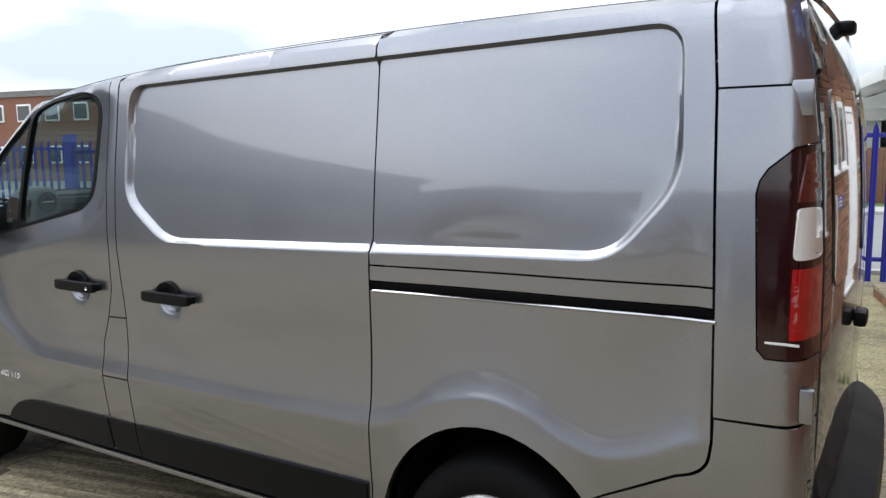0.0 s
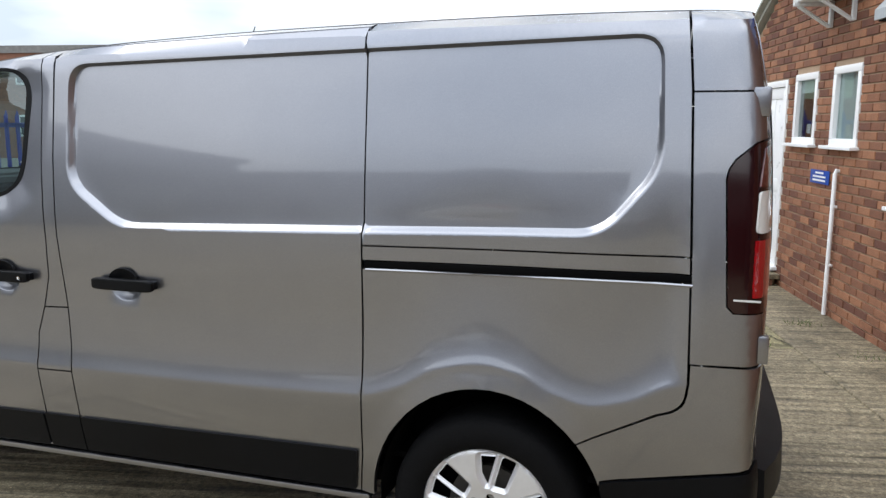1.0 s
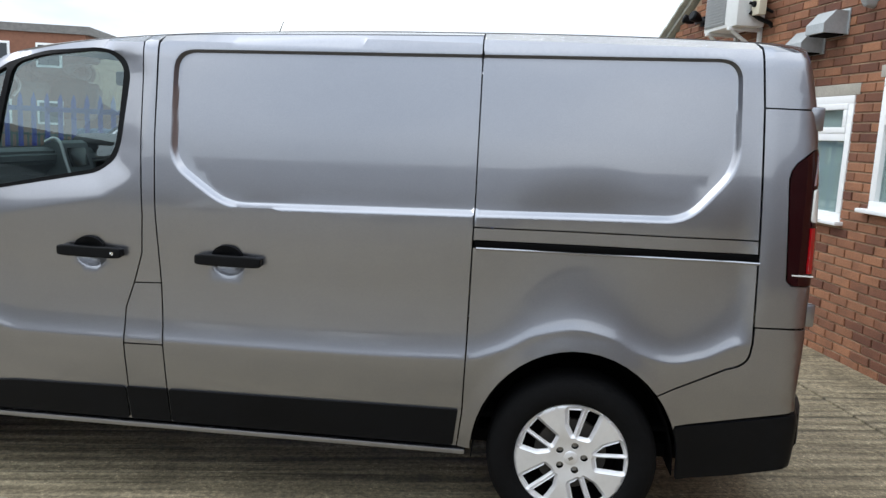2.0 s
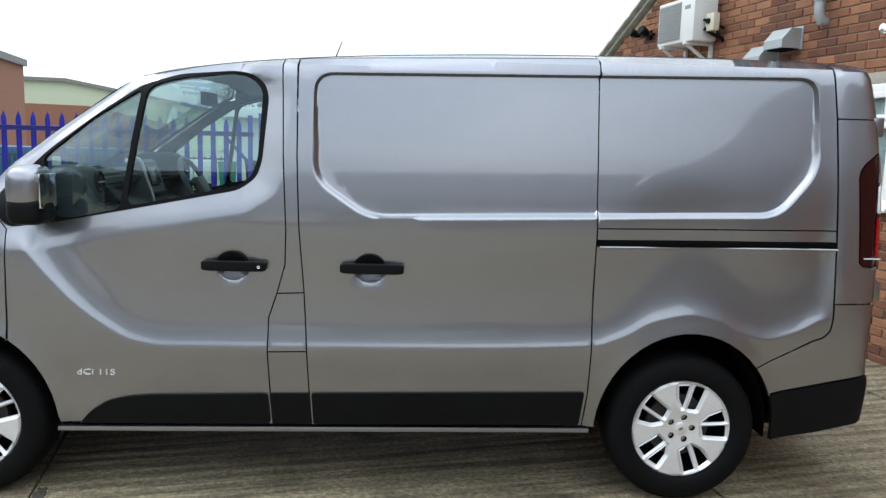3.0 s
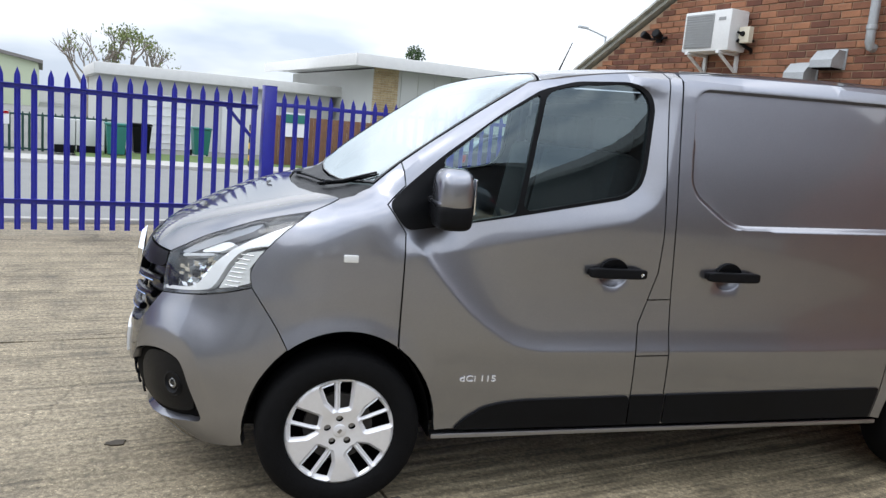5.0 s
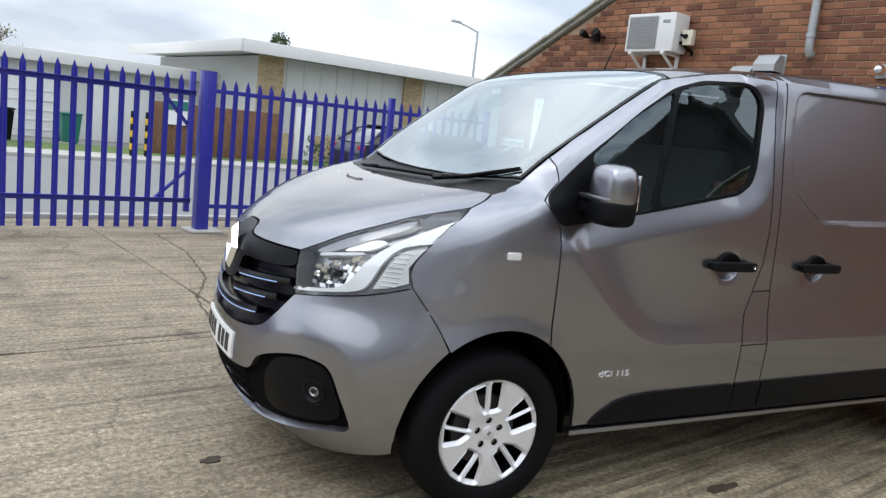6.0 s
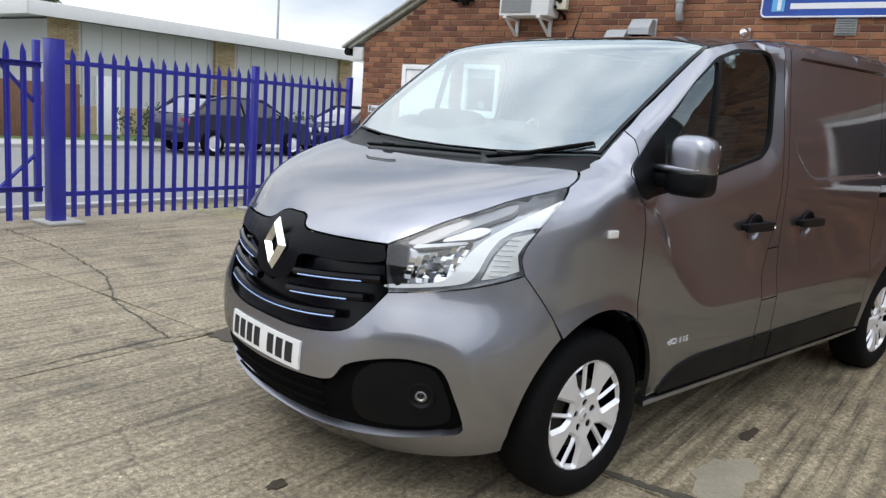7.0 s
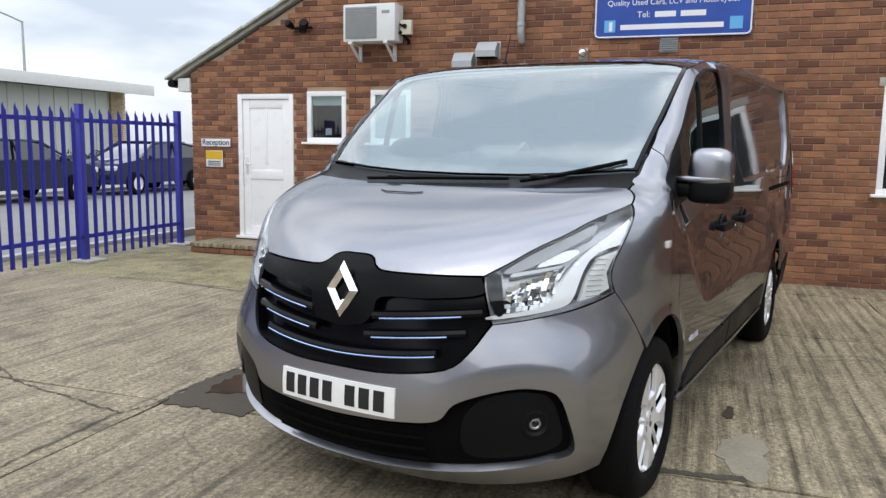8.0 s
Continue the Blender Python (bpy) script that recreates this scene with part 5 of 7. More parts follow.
    block(bm, (1.05, 0.03, 0.024), (3.198, side * 0.925, RAIL(3.198) + 0.013), 0.004, Euler((0, -0.012, 0)).to_matrix().to_4x4())
    part("slide_rail", bm, DARK, van, label="black sliding-door rail")

    part("rail_lip", rod(bmesh.new(), [(x, side * (skin_y(x, RAIL(x) - 0.006) + 0.001), RAIL(x) - 0.005) for x in (2.68 + k * 0.13 for k in range(9))], 0.0055, 6), PAINT, van)
    corner = [(3.721, 0.922), (3.712, 1.27), (3.694, 1.720), (rear_edge(1.72), 1.720)] + list(reversed(LAMP_EDGE)) + [(rear_edge(0.94), 0.929)]
    panel("rear_corner", corner, f, van, PAINT, 0.025, extra=tail_pts)
    cap = [(3.694, 1.720), (3.674, edge_z(3.674)), (3.76, edge_z(3.76)), (3.80, edge_z(3.80)), (3.83, edge_z(3.83)), (3.850, edge_z(3.850)), (rear_edge(1.87), 1.870), (rear_edge(1.72), 1.720)]
    panel("roof_corner", cap, f, van, PAINT, 0.025, extra=tail_pts)
    lamp = LAMP_EDGE + [(rear_edge(1.3), 1.3)]
    tl = panel("tail_lamp", lamp, flank(side, 0.004), van, RED_DEEP, 0.02, extra=tail_pts, gap=0.002, lip=0.03, label="dark red tail lamp with clear centre")
    panel("brake_lens", [(3.886, 1.135), (rear_edge(1.135) - 0.002, 1.135), (rear_edge(1.30) - 0.002, 1.300), (3.886, 1.300)], flank(side, 0.011), tl, RED, 0.012, extra=tail_pts, gap=0, lip=0.01)
    panel("clear_lens", rounded([(3.886, 1.320), (rear_edge(1.32) - 0.002, 1.320), (rear_edge(1.44) - 0.002, 1.440), (3.892, 1.440)], 0.012, 3), flank(side, 0.012), tl, CLEAR, 0.012, extra=tail_pts, gap=0, lip=0.012)
    panel("upper_lens", [(3.890, 1.452), (rear_edge(1.452) - 0.002, 1.452), (rear_edge(1.57) - 0.002, 1.575), (3.900, 1.560)], flank(side, 0.011), tl, RED_MID, 0.012, extra=tail_pts, gap=0, lip=0.01)
    part("lamp_line", boxed((0.075, 0.006, 0.006), (3.870, side * (skin_y(3.870, 1.125) + 0.003), 1.125), 0.001), CLEAR, tl)

    bump = [(3.395, arch(ARCH_R, 3.395)), *[(x + 0.002, z - 0.002) for x, z in SWEEP], (3.723, 0.922), (rear_edge(0.92), 0.926), (rear_edge(0.62), 0.612), (3.475, 0.515)] + arch_line(ARCH_R, 3.470, 3.400, 6)
    panel("rear_bumper_end", bump, f, van, PAINT, 0.03, extra=tail_pts)
    clad = [(3.472, 0.512), (rear_edge(0.61), 0.606), (rear_edge(0.40), 0.385), (3.70, 0.325), (3.50, 0.29)] + arch_line(ARCH_R, 3.493, 3.473, 4)
    panel("rear_cladding", clad, flank(side, 0.006), van, TRIM, 0.03, extra=tail_pts, label="black plastic cladding")

    dc = [(0.470, 0.333), (0.52, 0.388), (0.594, 0.438), (0.68, 0.460), (0.781, 0.470), (1.277, 0.482), (1.287, 0.337)]
    panel("door_cladding", rounded(dc, 0.02, 3), flank(side, 0.010), fd, TRIM, 0.035, gap=0.002, lip=0.02, label="black plastic cladding")
    panel("pillar_cladding", [(1.281, 0.483), (1.455, 0.486), (1.463, 0.338), (1.291, 0.338)], flank(side, 0.008), van, TRIM, 0.04, gap=0.002)
    panel("door_cladding", rounded([(1.459, 0.486), (2.648, 0.508), (2.633, 0.350), (1.467, 0.339)], 0.01, 2), flank(side, 0.010), sdoor, TRIM, 0.05, gap=0.002, label="black plastic cladding")
    bm = bmesh.new()
    block(bm, (2.30, 0.05, 0.022), (1.53, side * 0.915, 0.318), 0.006, Euler((0, -0.008, 0)).to_matrix().to_4x4())
    part("sill", bm, PAINT, van)

    # wheel-arch liners, near-black so that the wells' shade is in the colour
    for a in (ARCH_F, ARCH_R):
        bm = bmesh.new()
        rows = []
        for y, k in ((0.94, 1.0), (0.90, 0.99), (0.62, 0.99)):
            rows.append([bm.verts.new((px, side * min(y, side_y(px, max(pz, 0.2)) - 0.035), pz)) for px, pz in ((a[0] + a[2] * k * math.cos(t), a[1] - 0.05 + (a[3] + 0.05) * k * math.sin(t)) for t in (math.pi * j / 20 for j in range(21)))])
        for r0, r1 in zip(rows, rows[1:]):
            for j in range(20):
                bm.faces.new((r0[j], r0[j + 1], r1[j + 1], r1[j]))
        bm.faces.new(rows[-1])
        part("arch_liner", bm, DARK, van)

    # handles
    for x, owner, lock in ((1.139, fd, True), (1.713, sdoor, False)):
        y = side * skin_y(x - 0.13, 1.036)
        h = part("door_handle", pebble(bmesh.new(), (0.268, 0.026, 0.044), (x, y + side * 0.028, 1.036), 7.0, 11), TRIM, owner, "black pull handle")
        for ex in (-0.115, 0.115):
            part("handle_mount", boxed((0.036, 0.034, 0.030), (x + ex, y + side * 0.010, 1.036), 0.008), TRIM, h)
        cup = [(x - 0.012 + 0.062 * math.cos(t), 1.048 + 0.046 * math.sin(t)) for t in (math.pi * j / 12 for j in range(13))]
        panel("handle_cup", cup, flank(side, 0.012), h, TRIM, 0.02, gap=0, lip=0.01)
        if lock:
            part("lock", lathe(bmesh.new(), [(0.001, 0.0), (0.005, 0.0), (0.007, -0.004)], 14, "Y", (x + 0.105, y + side * 0.044, 1.036)), CHROME, h, "small chrome lock")

    # side repeater, badge
    bm = boxed((0.058, 0.014, 0.030), (-0.008, side * (skin_y(-0.008, 1.055) + 0.004), 1.055), 0.006)
    part("side_repeater", bm, CLEAR, van, label="clear side indicator")

    # door mirror
    if side < 0:
        my, mx = 1.035, 0.355
        mr = part("door_mirror", pebble(bmesh.new(), (0.142, 0.180, 0.190), (mx, side * my, 1.342), 3.4, 9), PAINT, van)
        part("mirror_foot", pebble(bmesh.new(), (0.142, 0.182, 0.120), (mx + 0.002, side * (my - 0.002), 1.258), 4.0, 9), TRIM, mr, "black lower mirror shell")
        part("mirror_arm", pebble(bmesh.new(), (0.095, 0.19, 0.070), (mx - 0.012, side * (my - 0.10), 1.258), 3.5, 5), TRIM, mr)
        part("mirror_glass", boxed((0.006, 0.140, 0.135), (mx + 0.069, side * my, 1.335), 0.002), CHROME, mr)
        part("mirror_step", pebble(bmesh.new(), (0.100, 0.230, 0.030), (mx - 0.022, side * (my - 0.035), 1.302), 4.0, 6), PAINT, mr)

    # rear hinges
    for z, h in ((1.690, 0.085), (0.975, 0.085)):
        x = rear_edge(z) - 0.015
        part("door_hinge", boxed((0.050, 0.034, h), (x - 0.010, side * (side_y(x - 0.010, z) - 0.008), z), 0.008), PAINT, van)

# badge on the left door
words("dCi 115", 0.055, ALLOY, van, pose(0.558, -(side_y(0.558, 0.565) + 0.002), 0.566, 90, 0, 0) @ Matrix.Diagonal((0.92, 0.66, 1, 1)), "model_badge", "small chrome model badge", 0.003)

# ---- front ----
half = [(0.0, 0.618), (10 / 60, 0.622), (23 / 60, 0.655), (29 / 60, 0.72), ]
half = smooth_line(half + [(34.2 / 60, 0.813)], 4)[:-1] + [(a / 60, z - 0.002) for a, z in reversed(LAMP_LOW)][:-1] + [(turn_of(x, z), z) for x, z in WING_LOW]
for z in (0.64, 0.56, 0.48, 0.40, 0.32, 0.25):
    x = -ARCH_F[2] * max(1 - ((z - 0.335) / 0.432) ** 2, 0) ** 0.5
    half.append((turn_of(x, z), z))
half += [(60 / 60, 0.235), (53 / 60, 0.222), (29 / 60, 0.196), (8 / 60, 0.190), (0.0, 0.190)]
bumper_line = mirrored(half)
hole_half = [(0.0, 0.440), (13 / 60, 0.452), (21.5 / 60, 0.474), (25.0 / 60, 0.537), (31 / 60, 0.575), (38 / 60, 0.598), (43.5 / 60, 0.599), (49.5 / 60, 0.576), (53.5 / 60, 0.49), (56.5 / 60, 0.355), (50 / 60, 0.325), (39 / 60, 0.299), (24.5 / 60, 0.270), (10 / 60, 0.246), (0.0, 0.238)]
hole_half = smooth_line(hole_half, 4)
bumper_hole = mirrored(hole_half)
RIM_LINE = [(a * 0.87, z) for a, z in bumper_hole]


def bumper_skin(a, z):
    """The bumper's surface, with the fold that runs round the fog-lamp pods."""
    d = poly_dist((a * 0.87, z), RIM_LINE)
    lift = 0.011 * (d / 0.080 if d < 0.080 else 1 - step(0.080, 0.24, d))
    side_on = step(20 / 60, 33 / 60, abs(a)) * (1 - step(56 / 60, 66 / 60, abs(a))) * step(0.40, 0.55, z)
    return nose_at(a * 60, z) + nose_normal(a * 60, z) * (lift * side_on * (1 - step(0.76, 0.86, z)))


fold_pts = [(a / 0.87, z) for d in (-0.070, -0.080, -0.090) for a, z in fine_line(inset(RIM_LINE, d), 0.02)]
bumper = panel("front_bumper", bumper_line, bumper_skin, van, PAINT, 0.03, holes=[bumper_hole], extra=fold_pts, lip=0.035, gap=0.002)
lower = panel("lower_intake", inset(bumper_hole, -0.004), nose(-0.030), bumper, DARK, 0.04, gap=0, lip=0.01, label="black lower bumper intake")
for z in (0.29, 0.335, 0.38, 0.425):
    bm = bmesh.new()
    rod(bm, [nose_at(a, z + 0.0008 * abs(a)) + Vector((0.022, 0, 0)) for a in range(-18, 19, 3)], 0.006, 6)
    part("intake_bar", bm, DARK, lower)
for s in (-1, 1):
    c = nose_at(45.5 * -s, 0.468)
    inward = Vector((0.75, -0.66 * math.copysign(1, c.y), 0)).normalized()
    turn = inward.to_track_quat("Y", "Z").to_matrix().to_4x4()
    pod = panel("fog_surround", [(-s * a / 60, z) for a, z in smooth_line([(27, 0.47), (31, 0.556), (38, 0.584), (43.5, 0.585), (48.5, 0.562), (52.0, 0.485), (53.6, 0.385), (48, 0.345), (36, 0.325), (28, 0.34)], 4, True)], nose(-0.024), bumper, TRIM, 0.03, gap=0, lip=0.03, label="black fog-lamp surround")
    m = Matrix.Translation(c + inward * 0.017) @ turn
    part("fog_ring", lathe(bmesh.new(), [(0.022, 0.014), (0.030, 0.012), (0.042, 0.002), (0.050, 0.004), (0.056, 0.014)], 28), TRIM, pod, at=m)
    part("fog_lamp", lathe(bmesh.new(), [(0.001, 0.011), (0.010, 0.010), (0.016, 0.005), (0.022, 0.008)], 24), STEEL, pod, at=m)
    g = part("fog_lens", lathe(bmesh.new(), [(0.001, -0.002), (0.013, 0.0), (0.022, 0.006)], 24), LENS, pod, at=m)

# grille
grille_half = [(a / 60, z - 0.003) for a, z in BROW[:-1]] + [(30.5 / 60, 0.972)] + smooth_line([(33.9 / 60, 0.818), (28.9 / 60, 0.722), (22.9 / 60, 0.657), (10 / 60, 0.624), (0.0, 0.620)], 5)
grille = panel("grille", mirrored(grille_half), nose(-0.045), van, GLOSS, 0.04, gap=0.001, lip=-0.040, label="gloss black grille with thin blue-silver lines")
panel("grille_brow", mirrored([(a / 60, z - 0.004) for a, z in BROW[:-1]] + smooth_line([(30.4 / 60, 0.970), (31.3 / 60, 0.915), (20 / 60, 0.893), (9.5 / 60, 0.885), (8 / 60, 0.83), (5.5 / 60, 0.785), (0.0, 0.765)], 4)), nose(0.002), grille, BLACKBAR, 0.03, gap=0.001, lip=0.03, label="black upper grille bar")
for s in (-1, 1):
    for a0, z0, a1, z1 in ((7.5, 0.811, 31.5, 0.846), (5.5, 0.741, 28.0, 0.775)):
        pts = [(a0 + (a1 - a0) * k / 12, z0 + (z1 - z0) * k / 12) for k in range(13)]
        slat = part("grille_slat", rod(bmesh.new(), [nose_at(-s * a, z) + Vector((0.014, 0, 0.006)) for a, z in pts], 0.017, 8), GLOSS, grille)
        part("slat_line", rod(bmesh.new(), [nose_at(-s * a, z) + Vector((-0.003, 0, -0.004)) for a, z in pts[1:-2]], 0.0030, 6), BLUE_LINE, slat, "thin blue-silver line")
pts = [(-21 + 42 * k / 20, 0.672 + 0.028 * (abs(-21 + 42 * k / 20) / 21) ** 1.5) for k in range(21)]
slat = part("grille_slat", rod(bmesh.new(), [nose_at(a, z) + Vector((0.014, 0, 0.006)) for a, z in pts], 0.017, 8), GLOSS, grille)
part("slat_line", rod(bmesh.new(), [nose_at(a, z) + Vector((-0.003, 0, -0.004)) for a, z in pts], 0.0030, 6), BLUE_LINE, slat, "thin blue-silver line")
# plain diamond emblem, in two bevelled halves round an open middle
bm = bmesh.new()
outer = [(0, 0.100), (0.078, 0.0), (0, -0.100), (-0.078, 0.0)]
inner = [(0, 0.042), (0.030, 0.0), (0, -0.042), (-0.030, 0.0)]
ridge = [((a[0] + b[0]) / 2 * 1.02, (a[1] + b[1]) / 2 * 1.02) for a, b in zip(outer, inner)]
rings = [[bm.verts.new((-d, y, z)) for y, z in ring] for ring, d in ((outer, 0.0), (ridge, 0.022), (inner, 0.004))]
for a, b in zip(rings, rings[1:]):
    for k in range(4):
        bm.faces.new((a[k], a[(k + 1) % 4], b[(k + 1) % 4], b[k]))
part("emblem", bm, CHROME, van, "chrome diamond emblem", at=pose(-0.848, 0, 0.898) @ pose(0, 0, 0, 0, 7, 0) @ Matrix.Diagonal((1.0, 0.94, 1.06, 1)), sharp=10)

def plate_turn(y, z):
    """The nose's angle, over 60, at y across the plate."""
    x0, length, p, q = front_form(z)
    return math.copysign(math.degrees(math.asin((abs(y) / half_width(z)) ** (q / 2))), -y) / 60


def plate_field(y0, y1, z0, z1):
    return [(plate_turn(y0, z0), z0), (plate_turn(y1, z0), z0), (plate_turn(y1, z1), z1), (plate_turn(y0, z1), z1)]


pl = panel("number_plate", plate_field(0.26, -0.26, 0.466, 0.573), nose(0.009), van, PLATE, 0.03, gap=0, lip=0.012, label="white number plate with plain black bars")
for k in range(7):
    y = 0.215 - k * 0.062 - (0.042 if k > 3 else 0)
    panel("plate_bar", plate_field(y + 0.022, y - 0.022, 0.482, 0.557), nose(0.0105), pl, INK, 0.03, gap=0, lip=0.001)

# headlamps
for s in (-1, 1):
    rear = [(60 * turn_of(x, z), z) for x, z in WING_FRONT[1:-1]]
    lm = [(-s * a / 60, z) for a, z in LAMP_TOP + rear + LAMP_LOW]
    sh = lambda pts: [(-s * a / 60, z) for a, z in pts]
    hl = panel("headlamp_housing", lm, nose(-0.052), van, LAMPGREY, 0.03, gap=0.001, lip=-0.049, label="clear headlamp with chrome reflectors and a white strip")
    lens = panel("lens", lm, nose(0.0), hl, LENS, 0.025, gap=0.0022, lip=0.004)
    lens.visible_shadow = False
    # the main reflector: a bowl of small flat mirrors, each turned a little its own way
    bm, frng = bmesh.new(), random.Random(17)
    cols, rows_ = 9, 6
    for i in range(cols):
        for j in range(rows_):
            a0, a1 = (36.6 + 12.4 * k / cols for k in (i, i + 1))
            u = (i + 0.5) / cols * 2 - 1
            za, zb = ((0.862 + 0.010 * u) + (0.118 + 0.030 * u) * k / rows_ for k in (j, j + 1))
            w = (j + 0.5) / rows_ * 2 - 1
            deep = 0.016 + 0.034 * max(1 - 0.55 * u * u - 0.45 * w * w, 0)
            tl, tr = frng.uniform(-0.007, 0.007), frng.uniform(-0.007, 0.007)
            bm.faces.new([bm.verts.new(nose(-(deep + p))(-s * a / 60, z)) for a, z, p in ((a0, za, tl + tr), (a1, za, tl - tr), (a1, zb, -tl - tr), (a0, zb, tr - tl))])
    b = part("reflector", bm, CHROME, hl, "faceted bright reflector", sharp=1)
    c = nose(-0.020)(-s * 43.0 / 60, 0.918)
    inward = Vector((0.90, -0.42 * math.copysign(1, c.y), 0.06)).normalized()
    m = Matrix.Translation(c) @ inward.to_track_quat("Y", "Z").to_matrix().to_4x4()
    part("bulb", lathe(bmesh.new(), [(0.001, 0.000), (0.010, 0.003), (0.015, 0.012), (0.014, 0.03)], 16), GLOSS, b, "dark bulb shield", at=m)
    # a bright highlight in the lamp, made as a white piece
    crest = smooth_line([(41.5, 1.014), (45.0, 1.020), (48.2, 1.030), (49.6, 1.062), (46.0, 1.070), (43.0, 1.050)], 3, True)
    panel("upper_reflector", sh(crest), nose(-0.020), hl, LAMPWHITE, 0.02, gap=0, lip=0.02)
    fin = smooth_line([(36.9, 0.990), (41.0, 1.000), (46.8, 1.014), (47.4, 1.006), (41.0, 0.988), (37.0, 0.976)], 3, True)
    panel("bowl_edge", sh(fin), nose(-0.010), hl, SILVER, 0.02, gap=0, lip=0.03)
    # a chrome blade whose mirrored sky is painted white
    blade = smooth_line([(33.6, 0.830), (42, 0.846), (50, 0.870), (52.5, 0.90), (53.8, 0.97), (55.5, 1.055), (60 * turn_of(-0.27, 1.095), 1.095), (60 * turn_of(-0.175, 1.19), 1.188), (53.4, 1.118), (51.6, 1.05), (49.4, 0.97), (47.6, 0.905), (44.0, 0.866), (33.8, 0.842)], 3, True)
    panel("light_strip", sh(blade), nose(-0.014), hl, LAMPWHITE, 0.02, gap=0, lip=0.03, label="chrome lamp blade with its sky glare painted white")
    ribs = [(54.2, 0.888), (58.0, 0.900), (60 * turn_of(-0.385, 0.925), 0.925), (60 * turn_of(-0.388, 0.98), 0.98), (60 * turn_of(-0.325, 1.06), 1.06), (57, 1.04), (55.4, 0.96)]
    panel("indicator_lens", sh(ribs), nose(-0.012), hl, CLEAR, 0.02, gap=0, lip=0.02, label="ribbed clear indicator")
    for k in range(8):
        z = 0.905 + k * 0.018
        part("lens_rib", rod(bmesh.new(), [nose(-0.010)(-s * a / 60, z) for a in (55.6, 57.5, 59.6)], 0.0022, 5), LAMPGREY, hl)
    dark = smooth_line([(31.6, 0.963), (34.2, 0.985), (36.0, 0.91), (36.6, 0.852), (34.6, 0.850)], 3, True)
    panel("inner_bezel", sh(dark), nose(-0.012), hl, GLOSS, 0.03, gap=0, lip=0.03)
    cover = smooth_line([(34.6, 0.992), (36.2, 1.030), (38.0, 1.075), (39.6, 1.120), (41.5, 1.16), (46.5, 1.125), (44.5, 1.07), (42.5, 1.035), (38.5, 1.0)], 3, True)
    panel("upper_cover", sh(cover), nose(-0.016), hl, SMOKE, 0.03, gap=0, lip=0.03, label="smoky upper lamp cover")

# bonnet, cowl, windscreen, roof
bon_half = [(-0.175, 0.0), (-0.165, -0.30), (-0.125, -0.56)] + [(x, -side_y(x, z)) for x, z in WING_TOP] + [(p.x, p.y) for p in reversed(BON_EDGE[:-1])]
bon_extra = [(nose_at(a, z).x, nose_at(a, z).y) for z in (0.985, 1.0, 1.015, 1.035, 1.055, 1.08) for a in range(-44, 45, 2)]
bon_line = bon_half + [(x, -y) for x, y in reversed(bon_half) if abs(y) > 1e-6]
bonnet = panel("bonnet", bon_line, over(0.0), van, PAINT, 0.025, gap=0.0016, extra=bon_extra, middle=(0, 0, 0.4))
sc_base = [(0.005, 0.0), (0.012, -0.30), (0.035, -0.55), (0.060, -0.70), (0.085, -0.798)]
cowl_half = sc_base + [(-0.045, -0.792), (-0.120, -0.56), (-0.160, -0.30), (-0.170, 0.0)]
panel("cowl", cowl_half + [(x, -y) for x, y in reversed(cowl_half) if abs(y) > 1e-6], over(-0.012), van, TRIM, 0.04, gap=0.001, lip=0.01, middle=(0, 0, 0.4), label="black plastic windscreen cowl")
scr_half = sc_base + [(x, 0.006 - EDGE_Y(x)) for x in (0.2, 0.3, 0.4, 0.5, 0.6, 0.68)] + [(0.740, -0.812), (0.800, -0.59), (0.832, -0.30), (0.840, 0.0)]
screen_line = scr_half + [(x, -y) for x, y in reversed(scr_half) if abs(y) > 1e-6]
panel("windscreen_border", screen_line, over(0.0), van, GLOSS, 0.05, holes=[[(x, y * 0.982) for x, y in inset(screen_line, 0.008)]], gap=0.002, lip=0.01, middle=(0, 0, 0.4), label="black windscreen edge band")
ws = panel("windscreen", inset(screen_line, 0.008), over(-0.003), van, SCREEN, 0.05, gap=0, lip=0.004, middle=(0, 0, 0.4))
ws.visible_shadow = False
roof_half = [(0.844, 0.0), (0.836, -0.30), (0.804, -0.59), (0.746, -0.818)] + [(x, -EDGE_Y(x)) for x in (0.80, 0.9, 1.0, 1.2, 1.5, 2.0, 2.5, 3.0, 3.4, 3.7, 3.80, 3.83, 3.850)] + [(3.864, -0.66), (3.873, -0.40), (3.876, 0.0)]
panel("roof_panel", roof_half + [(x, -y) for x, y in reversed(roof_half) if abs(y) > 1e-6], over(0.0), van, PAINT, 0.06, gap=0.001, lip=0.02, middle=(0, 0, 0.4))
ant = part("aerial", rod(bmesh.new(), [(1.375, 0.47, 1.93), (1.388, 0.47, 1.98), (1.452, 0.47, 2.14)], [0.009, 0.005, 0.0025], 6), TRIM, van, label="thin black roof aerial")
part("aerial_base", lathe(bmesh.new(), [(0.001, 0.03), (0.015, 0.028), (0.028, 0.0)], 14, "Z", (1.375, 0.47, 1.928)), TRIM, ant)

